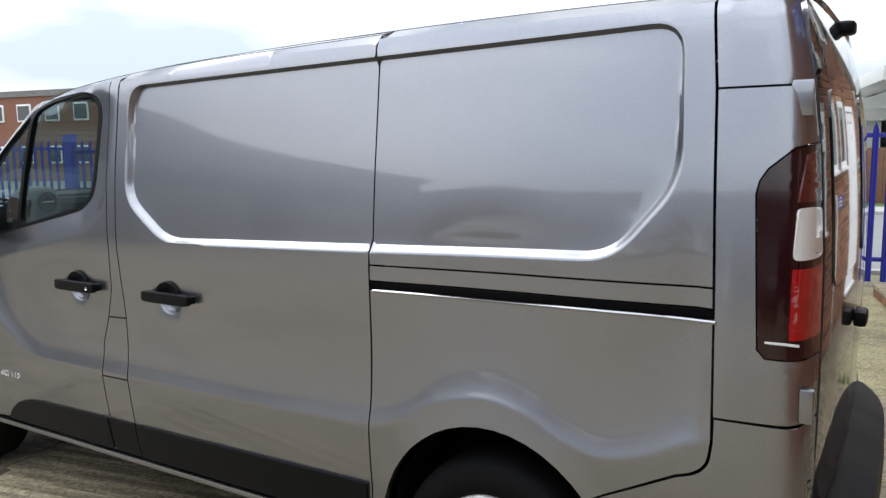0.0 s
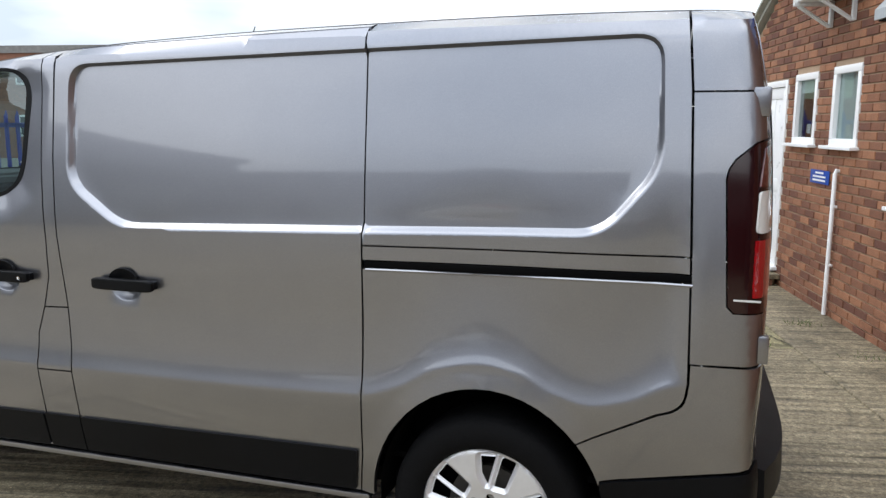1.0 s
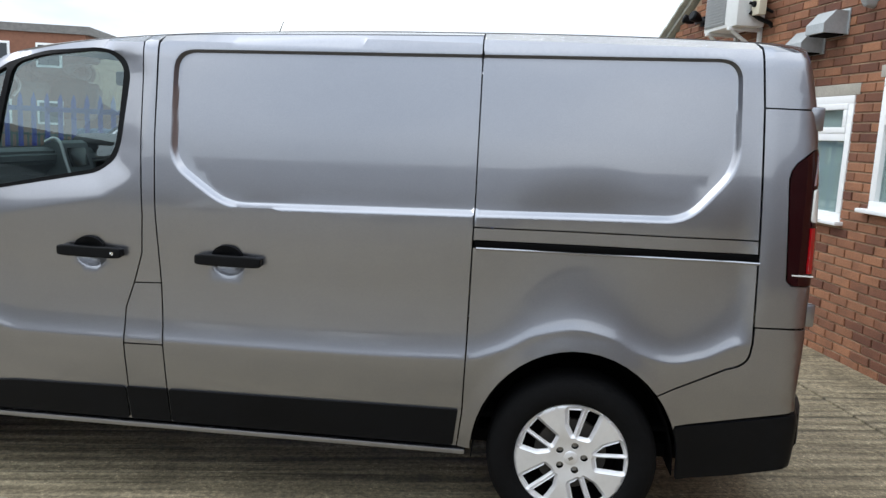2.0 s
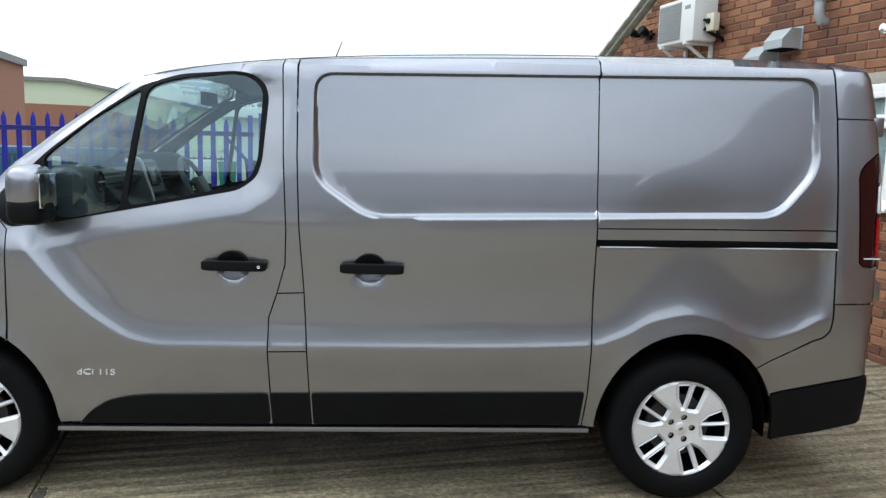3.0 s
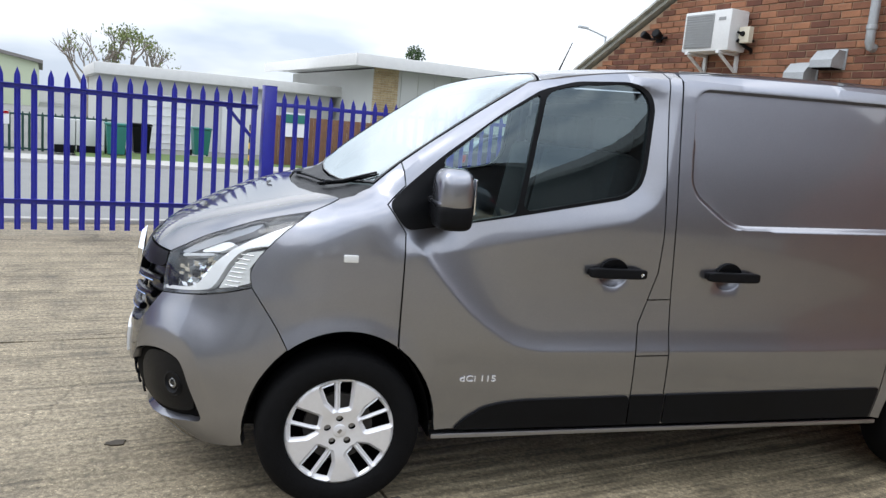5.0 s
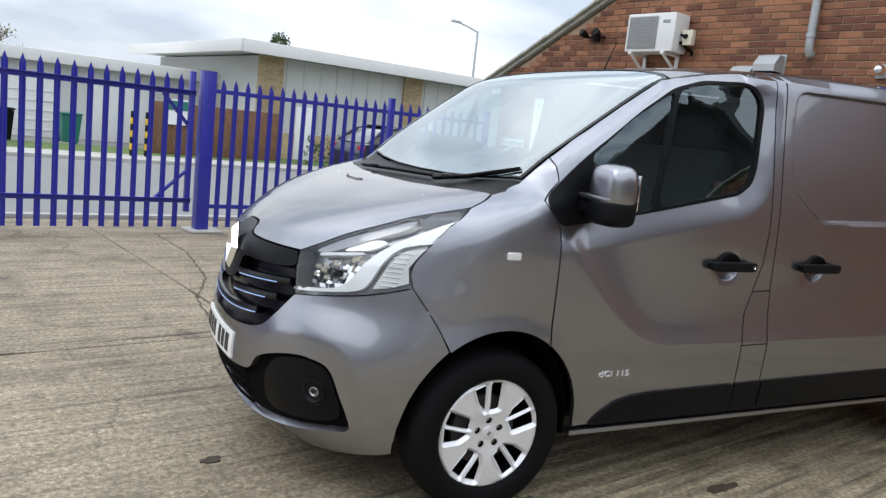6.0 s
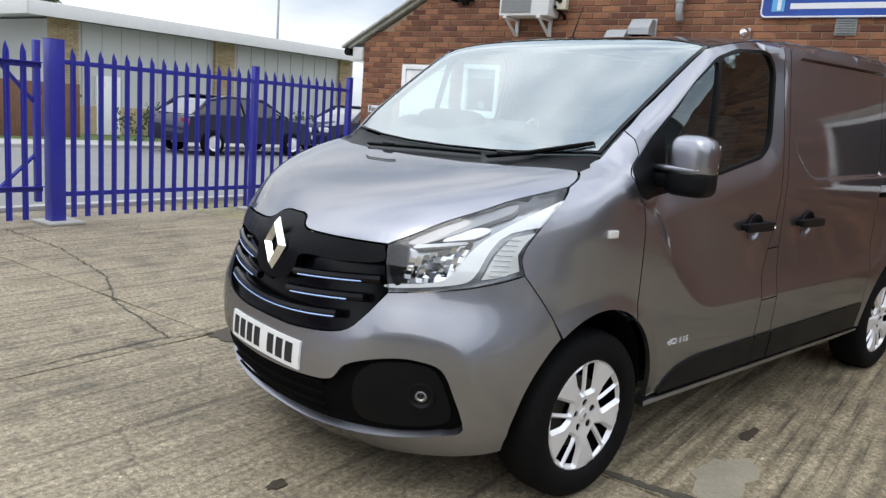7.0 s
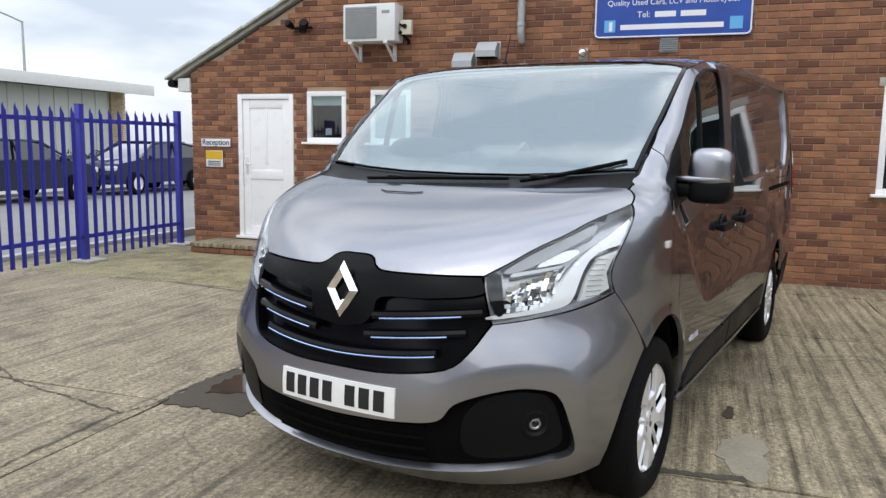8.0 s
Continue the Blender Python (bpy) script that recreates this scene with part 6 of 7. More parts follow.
# washer jet trim on the bonnet and the wipers
jet = bmesh.new()
rod(jet, [(-0.27, 0.02, top_z(-0.27, 0.02) + 0.003), (-0.285, 0.06, top_z(-0.285, 0.06) + 0.004), (-0.285, 0.20, top_z(-0.285, 0.20) + 0.004), (-0.265, 0.24, top_z(-0.265, 0.24) + 0.003)], 0.0025, 6)
part("washer_trim", jet, TRIM, bonnet)
for pts, w in ((((-0.085, -0.345), (0.005, -0.50), (0.105, -0.745)), 0), (((-0.13, 0.42), (-0.09, 0.10), (-0.055, -0.275)), 1)):
    p = [Vector((x, y, top_z(x, y) + 0.012)) for x, y in pts]
    wp = part("wiper", rod(bmesh.new(), [p[0], p[1], p[2]], [0.006, 0.008, 0.005], 6), TRIM, van, label="black windscreen wiper")
    part("wiper_blade", rod(bmesh.new(), [q - Vector((-0.010, 0, 0.007)) for q in p], 0.0045, 5), RUBBER, wp)
    part("wiper_pivot", pebble(bmesh.new(), (0.035, 0.075, 0.022), tuple(p[0] * 0.55 + p[1] * 0.45 + Vector((-0.004, 0, 0.002))), 4, 4), TRIM, wp)

# ---- rear ----
for s in (-1, 1):
    o = [(s * 0.004, 0.625), (s * 0.801, 0.625), (s * 0.801, 1.0), (s * 0.801, 1.6), (s * 0.797, 1.78), (s * 0.785, 1.855)] + [(s * y, top_z(3.852, y) - 0.006) for y in (0.71, 0.62, 0.45, 0.2, 0.004)]
    rd = panel("rear_door", o, lambda y, z: Vector((tail_at(y, z), y, z)), van, PAINT, 0.05, gap=0.001, lip=0.02)
    rg = [(s * 0.10, 1.22), (s * 0.70, 1.22), (s * 0.70, 1.72), (s * 0.10, 1.74)]
    panel("rear_glass", rounded(rg, 0.06, 4), lambda y, z: Vector((tail_at(y, z) + 0.004, y, z)), rd, CARGLASS, 0.06, gap=0, lip=0.006)
bm = bmesh.new()
block(bm, (0.04, 0.11, 0.05), (3.985, -0.08, 1.03), 0.014)
part("rear_handle", bm, TRIM, van, label="black rear door handle")
part("camera_pod", pebble(bmesh.new(), (0.075, 0.09, 0.045), (3.885, 0.0, 1.950), 4, 4), TRIM, van, label="black rear camera pod on the roof edge")
rb = bmesh.new()
prof = [(3.90, 0.36), (4.04, 0.39), (4.07, 0.44), (4.065, 0.560), (3.93, 0.600)]
n = 16
rows = []
for k in range(n + 1):
    y = -0.80 + 1.60 * k / n
    bow = 0.10 * (abs(y) / 0.80) ** 4
    rows.append([rb.verts.new((x - bow, y * 1.03, z)) for x, z in prof])
for a, b in zip(rows, rows[1:]):
    for k in range(len(prof) - 1):
        rb.faces.new((a[k], a[k + 1], b[k + 1], b[k]))
rb.faces.new(rows[0])
rb.faces.new(rows[-1][::-1])
part("rear_bumper", rb, TRIM, van, "black rear step bumper")

# ---- wheels ----
def slot(a0, r0, r1, w0, w1, near, taper=0.0):
    """A slot in the wheel's face beside the spoke line at the angle a0."""
    pts = ((r0, near), (r1, near), (r1 - taper * 0.5, w1), (r0 + taper, w0))
    c, s_ = math.cos(a0), math.sin(a0)
    return rounded([(r * c - t * s_, r * s_ + t * c) for r, t in pts], 0.006, 3)


def build_wheel():
    wheel = thing("wheel", "", "")
    tyre = [(0.222, 0.085), (0.228, 0.100), (0.240, 0.107), (0.262, 0.111), (0.298, 0.107), (0.318, 0.096), (0.331, 0.076), (0.336, 0.030), (0.336, -0.030), (0.331, -0.076), (0.318, -0.096), (0.298, -0.107), (0.262, -0.111), (0.240, -0.107), (0.228, -0.100), (0.222, -0.085)]
    tyre = lathe(bmesh.new(), tyre, 72)
    part("tyre", tyre, RUBBER, wheel, sharp=50)
    # barrel and hub back are painted near-black for the shade behind the slots
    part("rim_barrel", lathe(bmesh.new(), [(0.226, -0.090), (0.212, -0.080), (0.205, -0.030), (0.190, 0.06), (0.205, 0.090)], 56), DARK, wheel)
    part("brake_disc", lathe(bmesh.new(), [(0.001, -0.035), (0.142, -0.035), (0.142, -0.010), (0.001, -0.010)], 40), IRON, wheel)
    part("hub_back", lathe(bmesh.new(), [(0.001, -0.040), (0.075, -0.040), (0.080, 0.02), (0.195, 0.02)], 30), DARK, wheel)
    edge = [(0.226 * math.cos(t), 0.226 * math.sin(t)) for t in (2 * math.pi * k / 72 for k in range(72))]
    holes, more = [], []
    for k in range(5):
        a = 2 * math.pi * k / 5 + math.pi / 2
        holes.append(slot(a, 0.091, 0.204, 0.054, 0.075, 0.0225, 0.034))
        holes.append(slot(a, 0.093, 0.206, -0.038, -0.049, 0.003, 0.006))
        holes.append([(0.052 * math.cos(a) + 0.0140 * math.cos(t), 0.052 * math.sin(a) + 0.0140 * math.sin(t)) for t in (2 * math.pi * j / 14 for j in range(14))])
    slots = [h for h in holes if len(h) != 14]
    for h in slots:
        for d in (-0.003, -0.008, -0.014):
            more += fine_line(inset(h, d), 0.008)

    def dish(u, v):
        r = math.hypot(u, v)
        y = -0.094 + 0.014 * (1 - step(0.03, 0.13, r)) + 0.010 * step(0.214, 0.226, r)
        d = min(poly_dist((u, v), h) for h in slots)
        return Vector((u, y + 0.018 * (1 - min(d / 0.014, 1.0)) ** 1.2, v))
    panel("rim_face", edge, dish, wheel, ALLOY, 0.011, holes=holes, extra=more, gap=0.0005, lip=0.006, middle=(0, 0.3, 0))
    cap = part("centre_cap", lathe(bmesh.new(), [(0.001, -0.086), (0.020, -0.086), (0.027, -0.083), (0.029, -0.070)], 24), ALLOY, wheel)
    part("cap_mark", boxed((0.012, 0.002, 0.018), (0, -0.087, 0), 0.0005, Matrix.Rotation(0.78, 4, "Y")), STEEL, cap)
    for k in range(5):
        a = 2 * math.pi * k / 5 + math.pi / 2
        part("wheel_bolt", lathe(bmesh.new(), [(0.001, -0.066), (0.009, -0.066), (0.011, -0.062), (0.012, -0.05), (0.019, -0.05)], 12, "Y", (0.052 * math.cos(a), 0, 0.052 * math.sin(a))), STEEL, wheel)
    return wheel


first = build_wheel()
first.parent = van
first.matrix_basis = pose(0, -0.838, 0.335, 0, -3, 0)
tagged(first, "black tyre on a silver double-spoke alloy wheel")
for x, y, rz, ry in ((3.098, -0.838, 0, 15), (0, 0.838, 180, 15), (3.098, 0.838, 180, 40)):
    copy_thing(first, pose(x, y, 0.335, 0, ry, rz))

# ---- underside and cabin; the underside's shade is painted near-black ----
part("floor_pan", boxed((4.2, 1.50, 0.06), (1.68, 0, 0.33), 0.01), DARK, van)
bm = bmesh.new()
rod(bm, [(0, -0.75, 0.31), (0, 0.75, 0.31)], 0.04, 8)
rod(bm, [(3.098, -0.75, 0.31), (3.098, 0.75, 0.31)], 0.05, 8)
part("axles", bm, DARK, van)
part("bulkhead", boxed((0.02, 1.70, 1.36), (1.40, 0, 1.10), 0.004), SEAT, van, "dark grey bulkhead")
part("cabin_floor", boxed((0.98, 1.50, 0.03), (0.90, 0, 0.62), 0.004), CABIN, van)
hd_half = [(0.90, 0.0), (0.88, -0.68), (1.36, -0.70), (1.38, 0.0)]
panel("headliner", hd_half + [(x, -y) for x, y in reversed(hd_half) if abs(y) > 1e-6], over(-0.045), van, LINER, 0.08, gap=0, lip=0.005, middle=(0, 0, 0.4))
bm = bmesh.new()
prof = [(0.05, 1.16), (0.14, 1.27), (0.26, 1.35), (0.37, 1.398), (0.43, 1.40), (0.462, 1.375), (0.465, 1.325), (0.40, 1.27), (0.39, 1.225), (0.47, 1.20), (0.49, 1.15), (0.44, 0.95), (0.40, 0.72), (0.05, 0.70)]
prism(bm, prof, -0.76, 0.76)
bmesh.ops.bevel(bm, geom=bm.edges[:], offset=0.012, segments=2, affect="EDGES")
dash = part("dashboard", bm, CABIN, van, "dark grey dashboard")
# a swollen end pod on each side, with a round vent turned to the seats
for y in (-0.665, 0.665):
    part("dash_end", pebble(bmesh.new(), (0.22, 0.17, 0.30), (0.375, y, 1.275), 4.0, 8), CABIN, dash)
    part("air_vent", lathe(bmesh.new(), [(0.001, 0.004), (0.026, 0.004), (0.036, -0.012), (0.044, 0.004), (0.050, 0.0), (0.050, -0.02)], 20, "X", (0.484, y, 1.352)), SEAT, dash, "round black air vent")
    part("vent_blade", boxed((0.006, 0.060, 0.008), (0.490, y, 1.352), 0.002), SILVER, dash, "silver vent blade")
part("dash_mat", boxed((0.16, 0.52, 0.008), (0.315, -0.33, 1.372), 0.003, Matrix.Rotation(radians(-22), 4, "Y")), SEAT, dash, "black dash top lid")
part("glovebox_lid", boxed((0.014, 0.46, 0.15), (0.478, -0.36, 1.085), 0.006, Matrix.Rotation(radians(14), 4, "Y")), CABIN, dash)
console = part("centre_console", prism(bmesh.new(), [(0.34, 1.39), (0.445, 1.435), (0.475, 1.42), (0.535, 1.22), (0.56, 1.02), (0.52, 0.80), (0.34, 0.80)], -0.115, 0.135), CABIN, van, "dark grey centre console")
y = -0.115
part("bezel", rod(bmesh.new(), smooth_line([(0.400, y, 1.425), (0.448, y, 1.446), (0.482, y, 1.422), (0.510, y, 1.33), (0.541, y, 1.225), (0.566, y, 1.02)], 4), 0.008, 8), SILVER, console, "silver console edge")
part("screen", boxed((0.008, 0.16, 0.10), (0.502, 0.01, 1.350), 0.004, Matrix.Rotation(radians(-16), 4, "Y")), GLOSS, console, "black glass screen")
for z in (1.255, 1.20):
    part("control_row", boxed((0.012, 0.17, 0.028), (0.545 - (z - 1.2) * 0.25, 0.01, z), 0.004), TRIM, console)
part("gear_lever", rod(bmesh.new(), [(0.58, 0.10, 1.02), (0.62, 0.10, 1.13), (0.635, 0.10, 1.19)], 0.017, 8), TRIM, console)
part("binnacle", pebble(bmesh.new(), (0.22, 0.40, 0.13), (0.400, 0.42, 1.405), 3.2, 8), SEAT, dash, "black instrument hood")
sw_ = bmesh.new()
rng = [(0.185 * math.cos(t), 0.185 * math.sin(t)) for t in (2 * math.pi * k / 28 for k in range(29))]
m = Matrix.Translation((0.62, 0.42, 1.27)) @ Matrix.Rotation(radians(-28), 4, "Y")
rod(sw_, [m @ Vector((0, u, v)) for u, v in rng], 0.015, 8, cap=False)
for a in (0.3, math.pi - 0.3, -math.pi / 2):
    rod(sw_, [m @ Vector((0.02, 0, 0)), m @ Vector((0, 0.18 * math.cos(a), 0.18 * math.sin(a)))], 0.014, 6)
block(sw_, (0.05, 0.15, 0.11), tuple(m @ Vector((0.02, 0, 0))), 0.02, Matrix.Rotation(radians(-28), 4, "Y"))
part("steering_wheel", sw_, CABIN, van, "black steering wheel")
for y, w in ((0.42, 0.50), (-0.28, 0.88)):
    st = part("cabin_seat", boxed((0.50, w, 0.14), (0.95, y, 0.92), 0.04), SEAT, van, "dark cloth cab seat")
    part("backrest", boxed((0.14, w, 0.60), (1.22, y, 1.24), 0.05, Matrix.Rotation(radians(10), 4, "Y")), SEAT, st)
    for hy in ((y,) if w < 0.6 else (y - 0.22, y + 0.22)):
        part("headrest", boxed((0.10, 0.26, 0.17), (1.28, hy, 1.62), 0.04), SEAT, st)
part("rear_view_mirror", boxed((0.04, 0.22, 0.07), (0.80, 0.0, 1.76), 0.012), TRIM, van)
part("rear_shell", boxed((2.45, 1.60, 0.02), (2.65, 0, 0.44), 0), DARK, van)

# ---- across the road ----
def far_box(name, x0, x1, y0, y1, z0, z1, material, parent, bevel=0.0, label=""):
    return part(name, boxed((x1 - x0, y1 - y0, z1 - z0), ((x0 + x1) / 2, (y0 + y1) / 2, (z0 + z1) / 2), bevel), material, parent, label)


fb = thing("far_building", "low pale unit with buff brick piers and white roof", "building", SITE)
far_box("wall", 8.5, 20.6, 20.1, 30, -0.1, 3.22, PALE, fb)
far_box("plinth", 8.5, 20.6, 20.02, 20.1, -0.1, 0.85, BUFF, fb, label="buff brick plinth")
for a, b in ((8.3, 9.15), (13.9, 14.7), (19.9, 20.62)):
    pier = bmesh.new()
    for r in range(44):
        for k in range(4):
            w = (b - a) / 3.5
            x0 = a + (k - (0.5 if r % 2 else 0)) * w
            xa, xb = max(x0, a), min(x0 + w - 0.01, b)
            if xb - xa > 0.03:
                block(pier, (xb - xa, 0.12, 0.064), ((xa + xb) / 2, 20.03, r * 0.075 + 0.03), 0)
    part("brick_pier", pier, BUFF, fb)
roofb = far_box("roof", 7.4, 21.4, 19.3, 30.5, 3.28, 3.42, FASCIA, fb)
far_box("fascia", 7.4, 21.4, 19.25, 19.3, 3.18, 3.56, FASCIA, roofb, 0.02)
far_box("fascia", 7.35, 7.4, 19.25, 30.5, 3.18, 3.56, FASCIA, roofb, 0.02)
far_box("side_door", 9.7, 10.45, 19.98, 20.1, -0.05, 1.75, UPVC, fb, 0.01, "white side door")
for k in range(18):
    far_box("cladding_rib", 9.3 + k * 0.62, 9.33 + k * 0.62, 20.07, 20.1, 0.9, 3.2, PALE, fb)

gb = thing("far_garage", "white flat-roofed garage block across the road", "building", SITE)
far_box("wall", 0.4, 8.2, 24.0, 31, -0.3, 2.25, PALE, gb)
far_box("roof_edge", 0.2, 9.3, 23.6, 31.2, 2.25, 2.62, FASCIA, gb, 0.03)
far_box("garage_door", 1.7, 3.3, 23.93, 24.0, -0.3, 1.75, WHITEMETAL, gb, 0.01)
for k in range(6):
    far_box("door_rib", 1.72, 3.28, 23.90, 23.93, -0.15 + k * 0.3, -0.13 + k * 0.3, WHITEMETAL, gb)
far_box("garage_door", 4.3, 6.3, 23.93, 24.0, -0.3, 1.75, WHITEMETAL, gb, 0.01)

tf = thing("timber_fence", "brown close-boarded timber fence behind the verge", "fence", SITE)
for k in range(36):
    x = 4.7 + k * 0.105
    part("board", boxed((0.10, 0.02, 1.45), (x, 18.6 + 0.01 * (k % 2), 0.72), 0.003), TIMBER, tf)
far_box("rail", 4.65, 8.5, 18.64, 18.69, 1.1, 1.18, TIMBER, tf)
nb = thing("green_notice", "white notice board with a green band on the timber fence", "sign", SITE)
far_box("board", 5.0, 5.75, 18.52, 18.55, 0.85, 1.55, SIGNWHITE, nb)
far_box("band", 5.02, 5.73, 18.50, 18.52, 1.25, 1.5, BINGREEN, nb)

for x in (3.70, 4.06):
    bo = thing("striped_post", "yellow and black striped barrier post", "bollard", SITE @ pose(x, 17.0, 0), "striped posts")
    for k in range(7):
        part("stripe", boxed((0.13, 0.13, 0.16), (0, 0, 0.10 + k * 0.16), 0.01), YELLOW if k % 2 else TRIM, bo)

GREEN_PALE = pale_mesh(1.6)
gp = thing("green_palisade", "dark green palisade fence along the far pavement", "fence", SITE @ pose(-9.0, 19.6, 0))
for k in range(62):
    part("pale", GREEN_PALE, GREENFENCE, gp, at=pose(k * 0.155, 0, -0.45) @ Matrix.Diagonal((1, 1, 0.9, 1)))
for z in (0.0, 0.9):
    part("rail", boxed((9.6, 0.05, 0.05), (4.75, 0.03, z), 0.004), GREENFENCE, gp)
for x0, x1, h, m, lab in ((-6.9, -5.1, 1.30, BLUESTEEL, "dark blue steel storage container behind the green fence"), (-4.9, -2.6, 1.30, BLUESTEEL, "dark blue steel storage container behind the green fence")):
    ct = thing("container", lab, "container", SITE @ pose(x0, 20.6, -0.2), "containers")
    part("body", boxed((x1 - x0, 2.0, h), ((x1 - x0) / 2, 1.0, h / 2), 0.02), m, ct)
    for k in range(12):
        part("rib", boxed((0.05, 0.03, h - 0.1), (0.08 + k * (x1 - x0 - 0.16) / 11, -0.01, h / 2), 0.008), m, ct)
for x, z in ((-4.2, 0.62), (-2.2, 0.62)):
    ns = thing("warning_notice", "white notice with a red heading on the green fence", "sign", SITE @ pose(x, 19.5, z))
    part("board", boxed((0.36, 0.02, 0.34), (0, 0, 0.17), 0.004), SIGNWHITE, ns)
    part("heading", boxed((0.34, 0.01, 0.07), (0, -0.014, 0.30), 0), RED, ns)
for x0, x1 in ((-1.0, -0.48), (-0.46, 0.06)):
    cb = thing("pale_cabinet", "pale grey service cabinet on dark legs", "cabinet", SITE @ pose(x0, 19.0, 0), "cabinets")
    part("body", boxed((x1 - x0, 0.4, 0.68), ((x1 - x0) / 2, 0.2, 0.54), 0.015), PALE, cb)
    part("plinth", boxed((x1 - x0 - 0.05, 0.35, 0.22), ((x1 - x0) / 2, 0.2, 0.10), 0.01), TRIM, cb)


def wheelie(x, y, m, lab):
    b = thing("wheeled_bin", lab, "bin", SITE @ pose(x, y, 0))
    bm = bmesh.new()
    v = [bm.verts.new(p) for p in ((-0.2, -0.22, 0.05), (0.2, -0.22, 0.05), (0.2, 0.22, 0.05), (-0.2, 0.22, 0.05), (-0.26, -0.30, 0.80), (0.26, -0.30, 0.80), (0.26, 0.30, 0.80), (-0.26, 0.30, 0.80))]
    for q in ((3, 2, 1, 0), (4, 5, 6, 7), (0, 1, 5, 4), (1, 2, 6, 5), (2, 3, 7, 6), (3, 0, 4, 7)):
        bm.faces.new([v[i] for i in q])
    part("body", bm, m, b)
    part("lid", boxed((0.56, 0.66, 0.06), (0, 0, 0.84), 0.02), m, b)
    for s in (-1, 1):
        part("bin_wheel", lathe(bmesh.new(), [(0.001, -0.02), (0.09, -0.02), (0.09, 0.02), (0.001, 0.02)], 14, "X", (s * 0.24, 0.2, 0.09)), RUBBER, b)


wheelie(0.50, 18.8, BINGREEN, "green wheeled bin across the road")
wheelie(3.0, 20.5, BINGREEN, "green wheeled bin beside the garage")
wheelie(1.25, 20.0, TRIM, "dark wheeled bin beside the garage")

wh2 = thing("warehouse", "pale green clad warehouse with a red brick base", "building", SITE)
bm = bmesh.new()
prism(bm, [(-60, -1), (-1.6, -1), (-1.6, 4.0), (-16, 6.5), (-60, 6.5)], 80, 110)
part("cladding", bm, LIMEGREEN, wh2)
bm = bmesh.new()
prism(bm, [(-60.5, 6.5), (-16, 6.5), (-1.2, 3.95), (-1.2, 4.25), (-16, 6.85), (-60.5, 6.85)], 79.5, 110)
part("roof_edge", bm, ROOFTILE, wh2)
bm = bmesh.new()
prism(bm, [(-60, -1), (-6.5, -1), (-6.5, 2.7), (-14, 4.2), (-60, 4.6)], 79.0, 80)
part("brick_base", bm, REDBRICK_FAR, wh2)

bc = thing("office_block", "brown brick two-storey block with white windows", "building", SITE)
far_box("wall", -40, -10.5, 32, 42, -0.5, 5.0, REDBRICK_FAR, bc)
far_box("parapet", -40.2, -10.3, 31.9, 42, 5.0, 5.35, ROOFTILE, bc)
for k in range(13):
    for z in (1.0, 3.5):
        w = far_box("window", -39 + k * 2.2, -37.9 + k * 2.2, 31.93, 32, z, z + 1.05, UPVC, bc, 0.01)
        far_box("pane", -38.9 + k * 2.2, -38.0 + k * 2.2, 31.90, 31.93, z + 0.1, z + 0.95, CARGLASS, w)

lp = thing("street_lamp", "tall thin grey street lamp with an outreach arm", "street lamp", SITE @ pose(25.4, 30, 0))
part("column", rod(bmesh.new(), [(0, 0, 0), (0, 0, 3.5), (0, 0, 7.0)], [0.10, 0.075, 0.05], 10), GALV, lp)
part("arm", rod(bmesh.new(), [(0, 0, 6.95), (-0.7, 0, 7.12), (-1.4, 0, 7.25)], 0.04, 8), GALV, lp)
part("lantern", boxed((0.6, 0.2, 0.12), (-1.55, 0, 7.26), 0.04), GALV, lp)

# trees
def branch(bm, p, d, length, r, depth, rng, tips):
    q = p + d * length
    rod(bm, [p, (p + q) / 2 + Vector((rng.uniform(-1, 1), rng.uniform(-1, 1), 0)) * length * 0.06, q], [r, r * 0.8, r * 0.6], 5, cap=False)
    tips.append(q)
    if depth:
        for _ in range(3 if depth > 1 else 4):
            nd = (d + Vector((rng.uniform(-0.8, 0.8), rng.uniform(-0.8, 0.8), rng.uniform(-0.1, 0.6)))).normalized()
            branch(bm, p + d * length * rng.uniform(0.55, 1.0), nd, length * rng.uniform(0.55, 0.75), r * 0.55, depth - 1, rng, tips)


def tree(x, y, h, seed, leafy, lab):
    rng = random.Random(seed)
    ob = thing("tree", lab, "tree", SITE @ pose(x, y, -0.2))
    bm, tips = bmesh.new(), []
    branch(bm, Vector((0, 0, 0)), Vector((0.02, 0, 1)), h * 0.36, h * 0.028, 4, rng, tips)
    part("trunk", bm, BARK, ob)
    if leafy:
        lv = bmesh.new()
        for t in tips:
            if t.z > h * 0.4 and rng.random() < leafy:
                leaves(lv, t, (h * 0.06, h * 0.06, h * 0.05), 9, h * 0.014, rng)
        part("crown", lv, LEAF, ob)


tree(2.9, 45, 7.4, 3, 0.55, "small spring tree with thin green leaf")
tree(1.2, 46, 7.0, 8, 0.04, "bare grey winter tree")
tree(4.4, 47, 6.4, 21, 0.10, "bare grey winter tree")
hrng = random.Random(5)
hd2 = bmesh.new()
for k in range(60):
    leaves(hd2, (11.0 + hrng.random() * 8, 19.2 + hrng.uniform(-0.3, 0.3), 0.55 + hrng.uniform(-0.4, 0.35)), (0.4, 0.3, 0.3), 45, 0.06, hrng)
hg = part("hedge", hd2, HEDGE, at=SITE)
tagged(hg, "dark green hedge along the far building", "hedge", kind="stuff")
topt = thing("tree", "dark evergreen tree top behind the far building", "tree", SITE @ pose(24.5, 52, 0))
part("trunk", rod(bmesh.new(), [(0, 0, 0), (0, 0, 6.5)], [0.25, 0.08], 8), BARK, topt)
lv = bmesh.new()
leaves(lv, (0, 0, 6.6), (0.8, 0.8, 0.9), 500, 0.12, random.Random(2))
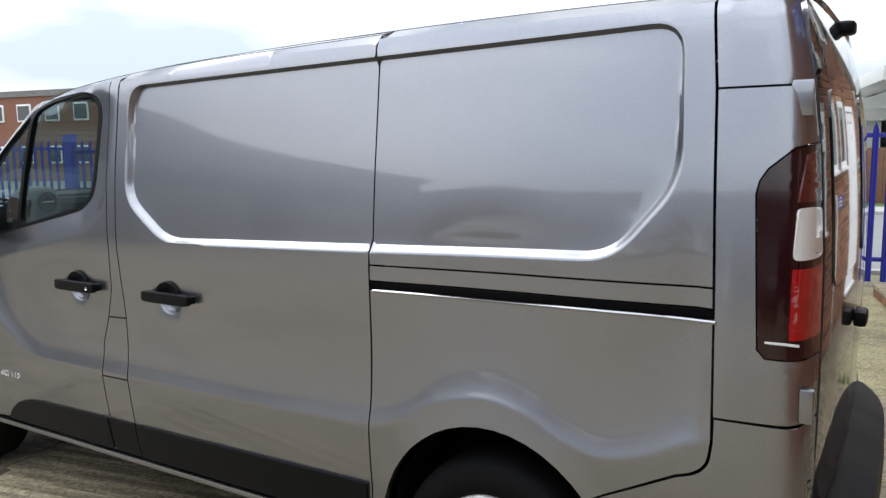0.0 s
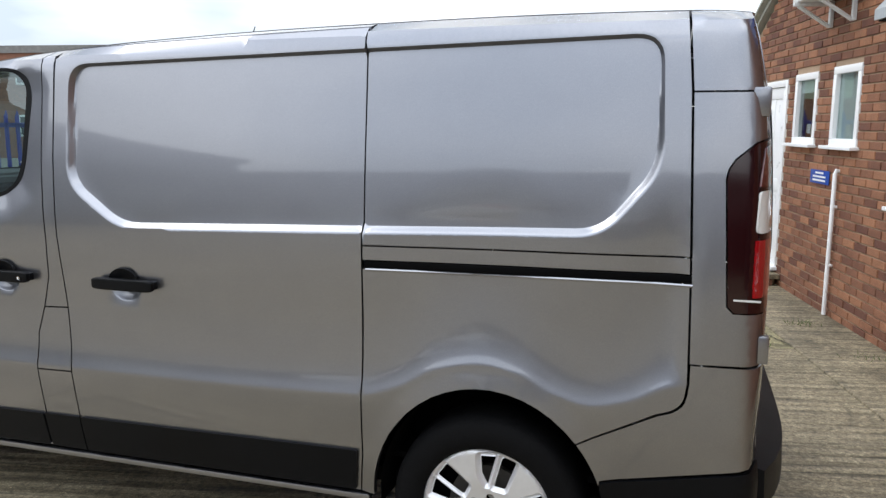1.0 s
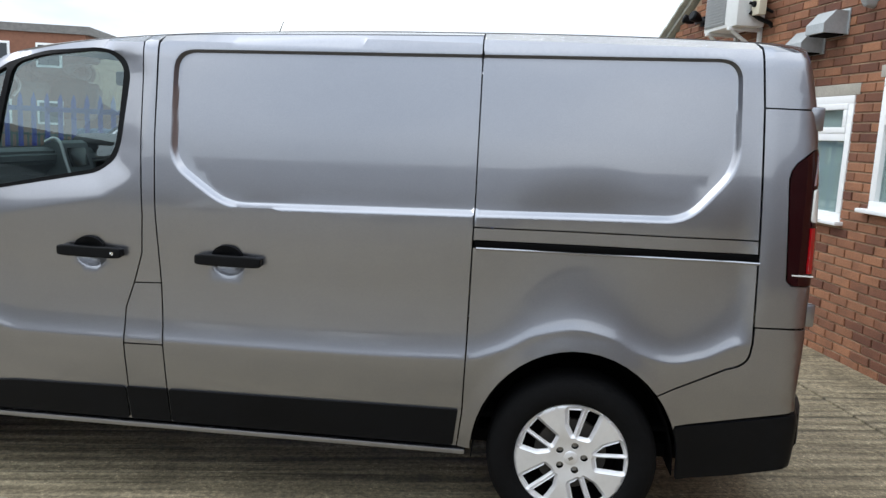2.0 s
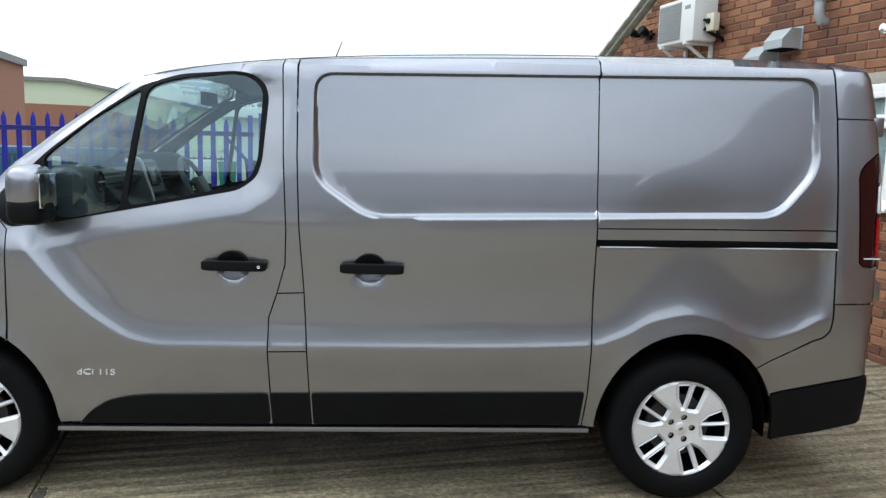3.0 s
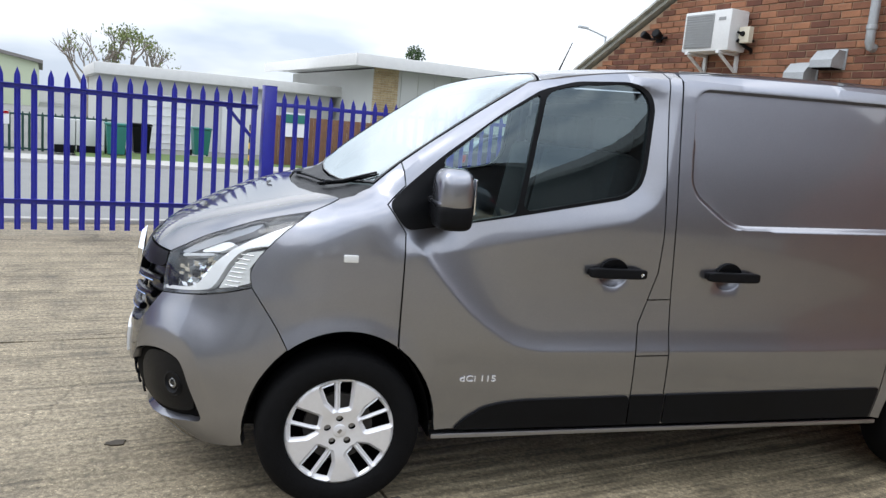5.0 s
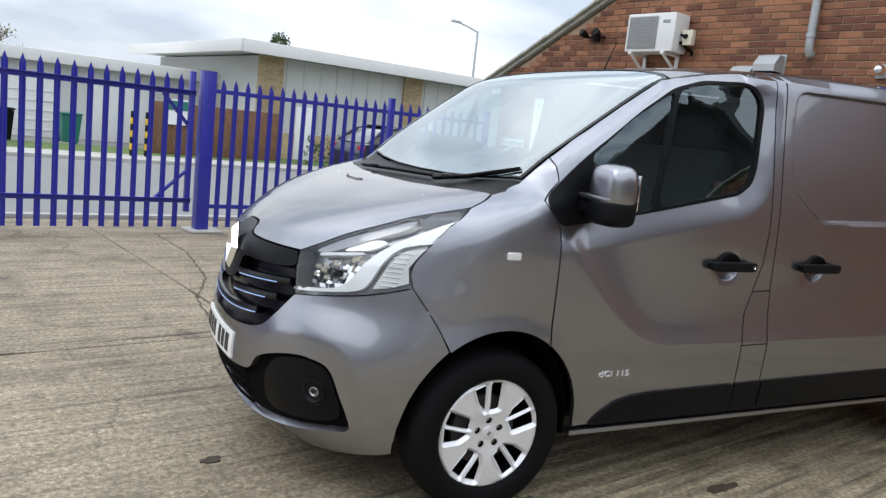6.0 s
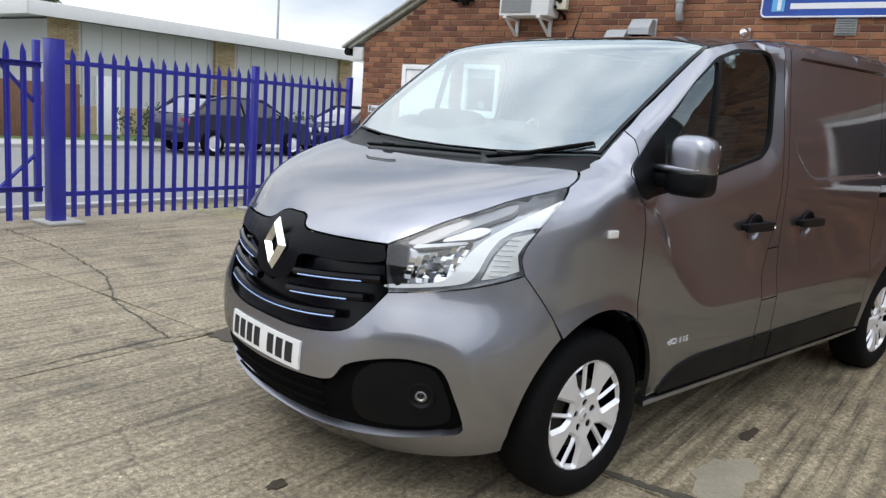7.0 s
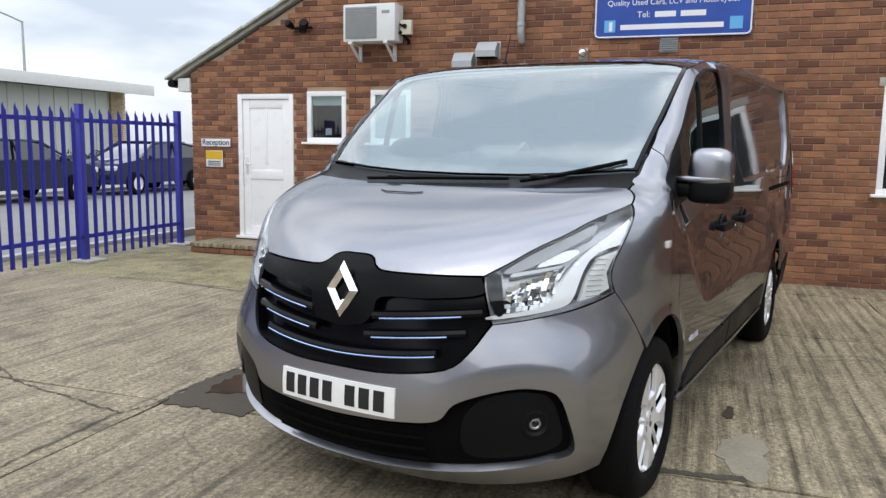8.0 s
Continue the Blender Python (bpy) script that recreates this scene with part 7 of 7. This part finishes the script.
part("crown", lv, HEDGE, topt)


# parked cars
def car(paint, label, at, group="parked cars"):
    """A small hatchback: body, glasshouse, lamps, wheels."""
    ob = thing("car", label, "car", at, group)
    L, W = 4.2, 1.72
    low = [(-2.1, 0.30), (-2.08, 0.62), (-1.98, 0.86), (-1.20, 0.98), (-0.9, 1.00), (1.45, 1.02), (1.98, 0.95), (2.08, 0.70), (2.08, 0.32)]
    cab = [(-1.15, 0.97), (-0.42, 1.38), (0.0, 1.45), (0.75, 1.45), (1.35, 1.34), (1.85, 0.98)]

    def loft(outline, w0, w1, zt):
        bm = bmesh.new()
        rows = []
        for k in (-1.0, -0.93, 0.93, 1.0):
            row = []
            for x, z in outline:
                w = w0 + (w1 - w0) * min(max((z - 0.5) / (zt - 0.5), 0), 1)
                s = 1.0 if abs(k) < 1 else 0.965
                row.append(bm.verts.new((x * s, k * w / 2 * (1 - 0.10 * (abs(x) / 2.1) ** 4), 0.5 + (z - 0.5) * (s if z > 0.5 else 1))))
            rows.append(row)
        n = len(outline)
        for a, b in zip(rows, rows[1:]):
            for k in range(n):
                bm.faces.new((a[k], a[(k + 1) % n], b[(k + 1) % n], b[k]))
        bm.faces.new(rows[0][::-1])
        bm.faces.new(rows[-1])
        return bm
    body = part("body", loft(low, W, W - 0.06, 1.0), paint, ob)
    part("glasshouse", loft(cab, W - 0.02, W - 0.42, 1.5), CARGLASS, ob)
    part("roof", boxed((1.35, W - 0.50, 0.03), (0.42, 0, 1.455), 0.012), paint, ob)
    for s in (-1, 1):
        part("pillar", rod(bmesh.new(), [(-1.13, s * 0.80, 0.98), (-0.38, s * 0.64, 1.42), (0.75, s * 0.635, 1.46), (1.38, s * 0.66, 1.34), (1.82, s * 0.78, 1.0)], 0.035, 6), paint, ob)
        part("pillar", rod(bmesh.new(), [(0.35, s * 0.83, 1.0), (0.42, s * 0.66, 1.44)], 0.03, 6), TRIM, ob)
        part("headlamp", boxed((0.20, 0.34, 0.14), (-1.97, s * 0.60, 0.73), 0.04), CLEAR, ob)
        part("tail_light", boxed((0.12, 0.22, 0.22), (1.98, s * 0.66, 0.80), 0.03), RED, ob)
        part("door_mirror", boxed((0.10, 0.16, 0.12), (-0.78, s * 0.93, 1.02), 0.03), paint, ob)
        for x in (-1.28, 1.28):
            wl_ = part("wheel", lathe(bmesh.new(), [(0.19, -0.10), (0.28, -0.10), (0.31, -0.07), (0.31, 0.07), (0.28, 0.10), (0.19, 0.10)], 28, "Y", (x, s * 0.77, 0.31)), RUBBER, ob)
            part("rim", lathe(bmesh.new(), [(0.001, s * 0.085), (0.05, s * 0.09), (0.15, s * 0.075), (0.195, s * 0.095)], 20, "Y", (x, s * 0.77, 0.31)), ALLOY, wl_)
    part("front_plate", boxed((0.01, 0.5, 0.11), (-2.105, 0, 0.48), 0.002), PLATE, ob)
    part("front_grille", boxed((0.03, 0.9, 0.10), (-2.085, 0, 0.68), 0.01), TRIM, ob)
    return ob


car(CARBLUE, "dark blue hatchback parked beyond the blue fence, tail towards the gate", SITE @ pose(10.4, 14.5, -0.03, 0, 0, 180))
car(CARBLUE, "dark blue hatchback parked beyond the blue fence, nose towards the gate", SITE @ pose(15.2, 14.6, -0.03, 0, 0, 0))
car(CARDARK, "black hatchback parked beyond the blue fence, nose towards the gate", SITE @ pose(19.6, 15.0, -0.03, 0, 0, 0))

gbd = thing("yard_workshop", "dark brick workshop with a pitched roof beside the yard", "building", SITE)
part("wall", prism(bmesh.new(), [(4.6, -0.1), (13.0, -0.1), (13.0, 4.0), (8.8, 7.8), (4.6, 4.0)], -29.0, -15.5), DARKBRICK, gbd)
for xa, za, xb, zb in ((4.3, 3.75, 8.8, 7.82), (8.8, 7.82, 13.3, 3.75)):
    part("roof_slope", prism(bmesh.new(), [(xa, za), (xb, zb), (xb, zb + 0.2), (xa, za + 0.2)], -29.3, -15.2), ROOFTILE, gbd)

# behind the camera: the far side of the yard, seen mirrored in the van's flank
lb = thing("yard_building", "long low dark brick workshop on the far side of the yard", "building", SITE)
far_box("wall", -30, 4.6, -34, -24, -0.1, 5.1, DARKBRICK, lb)
far_box("roof", -30.4, 4.7, -34.4, -23.6, 5.1, 5.4, ROOFTILE, lb)
for k in range(5):
    far_box("shutter", -27 + k * 5.6, -23.8 + k * 5.6, -24.0, -23.93, 0, 3.2, GREYGRILLE, lb)
for k, (x, p, lab) in enumerate(((-7.0, CARWHITE, "white hatchback parked across the yard"), (-3.6, CARWHITE, "white hatchback parked across the yard"), (0.2, CARDARK, "black hatchback parked across the yard"))):
    car(p, lab, SITE @ pose(x, -15.5, 0, 0, 0, 90), "cars across the yard")

# an added building, never in view: it darkens what the van's front mirrors
shed = thing("yard_shed", "unseen dark grey shed added to darken the van's reflections", "building", SITE)
far_box("wall", -24, -16.5, -20, 3.5, -0.1, 5.4, DARKCLAD, shed)
far_box("roof", -24.3, -16.2, -20.3, 3.8, 5.4, 5.7, ROOFTILE, shed)
for k in range(4):
    far_box("shutter", -16.5, -16.44, -18 + k * 5.2, -14.6 + k * 5.2, 0, 3.4, GREYGRILLE, shed)

# a low dark hedge behind the parked cars
hedge_rng = random.Random(31)
bm = bmesh.new()
for k in range(46):
    leaves(bm, (8.9 + k * 0.30, 17.35 + hedge_rng.uniform(-0.1, 0.1), 0.55 + hedge_rng.uniform(-0.06, 0.10)), (0.30, 0.34, 0.55), 60, 0.055, hedge_rng)
tagged(part("hedge", bm, HEDGE, at=SITE), "low dark green clipped hedge behind the parked cars", "hedge", kind="stuff")

# ---- the wall's bricks ----
def brick_of(w):
    key = round(w, 3)
    if key not in BRICK_MESH:
        BRICK_MESH[key] = brick_mesh(w)
        BRICK_MESH[key].materials.append(BRICK)
    return BRICK_MESH[key]


for a, b, z, proud in loose:
    ob = new("brick", brick_of(b - a))
    ob.parent = wall
    ob.matrix_basis = wall_at(b, z, proud)
vs, fs = [], []
h, c, d = BH - BJ, 0.004, 0.028
for a, b, z, proud in joined_v:
    n = len(vs)
    x = WALL_X - proud
    ring = ((b, z), (a, z), (a, z + h), (b, z + h))
    face = ((b - c, z + c), (a + c, z + c), (a + c, z + h - c), (b - c, z + h - c))
    vs += [(x, *p) for p in face] + [(x + c, *p) for p in ring] + [(x + d, *p) for p in ring]
    fs.append((n, n + 1, n + 2, n + 3))
    for k in range(4):
        j = (k + 1) % 4
        fs += [(n + 4 + k, n + 4 + j, n + j, n + k), (n + 8 + k, n + 8 + j, n + 4 + j, n + 4 + k)]
me = bpy.data.meshes.new("bricks_joined")
me.from_pydata(vs, [], fs)
me.materials.append(BRICKS)
jb = new("bricks_joined", me)
jb.parent = wall
jb.matrix_basis = SITE
tagged(jb, kind="stuff")
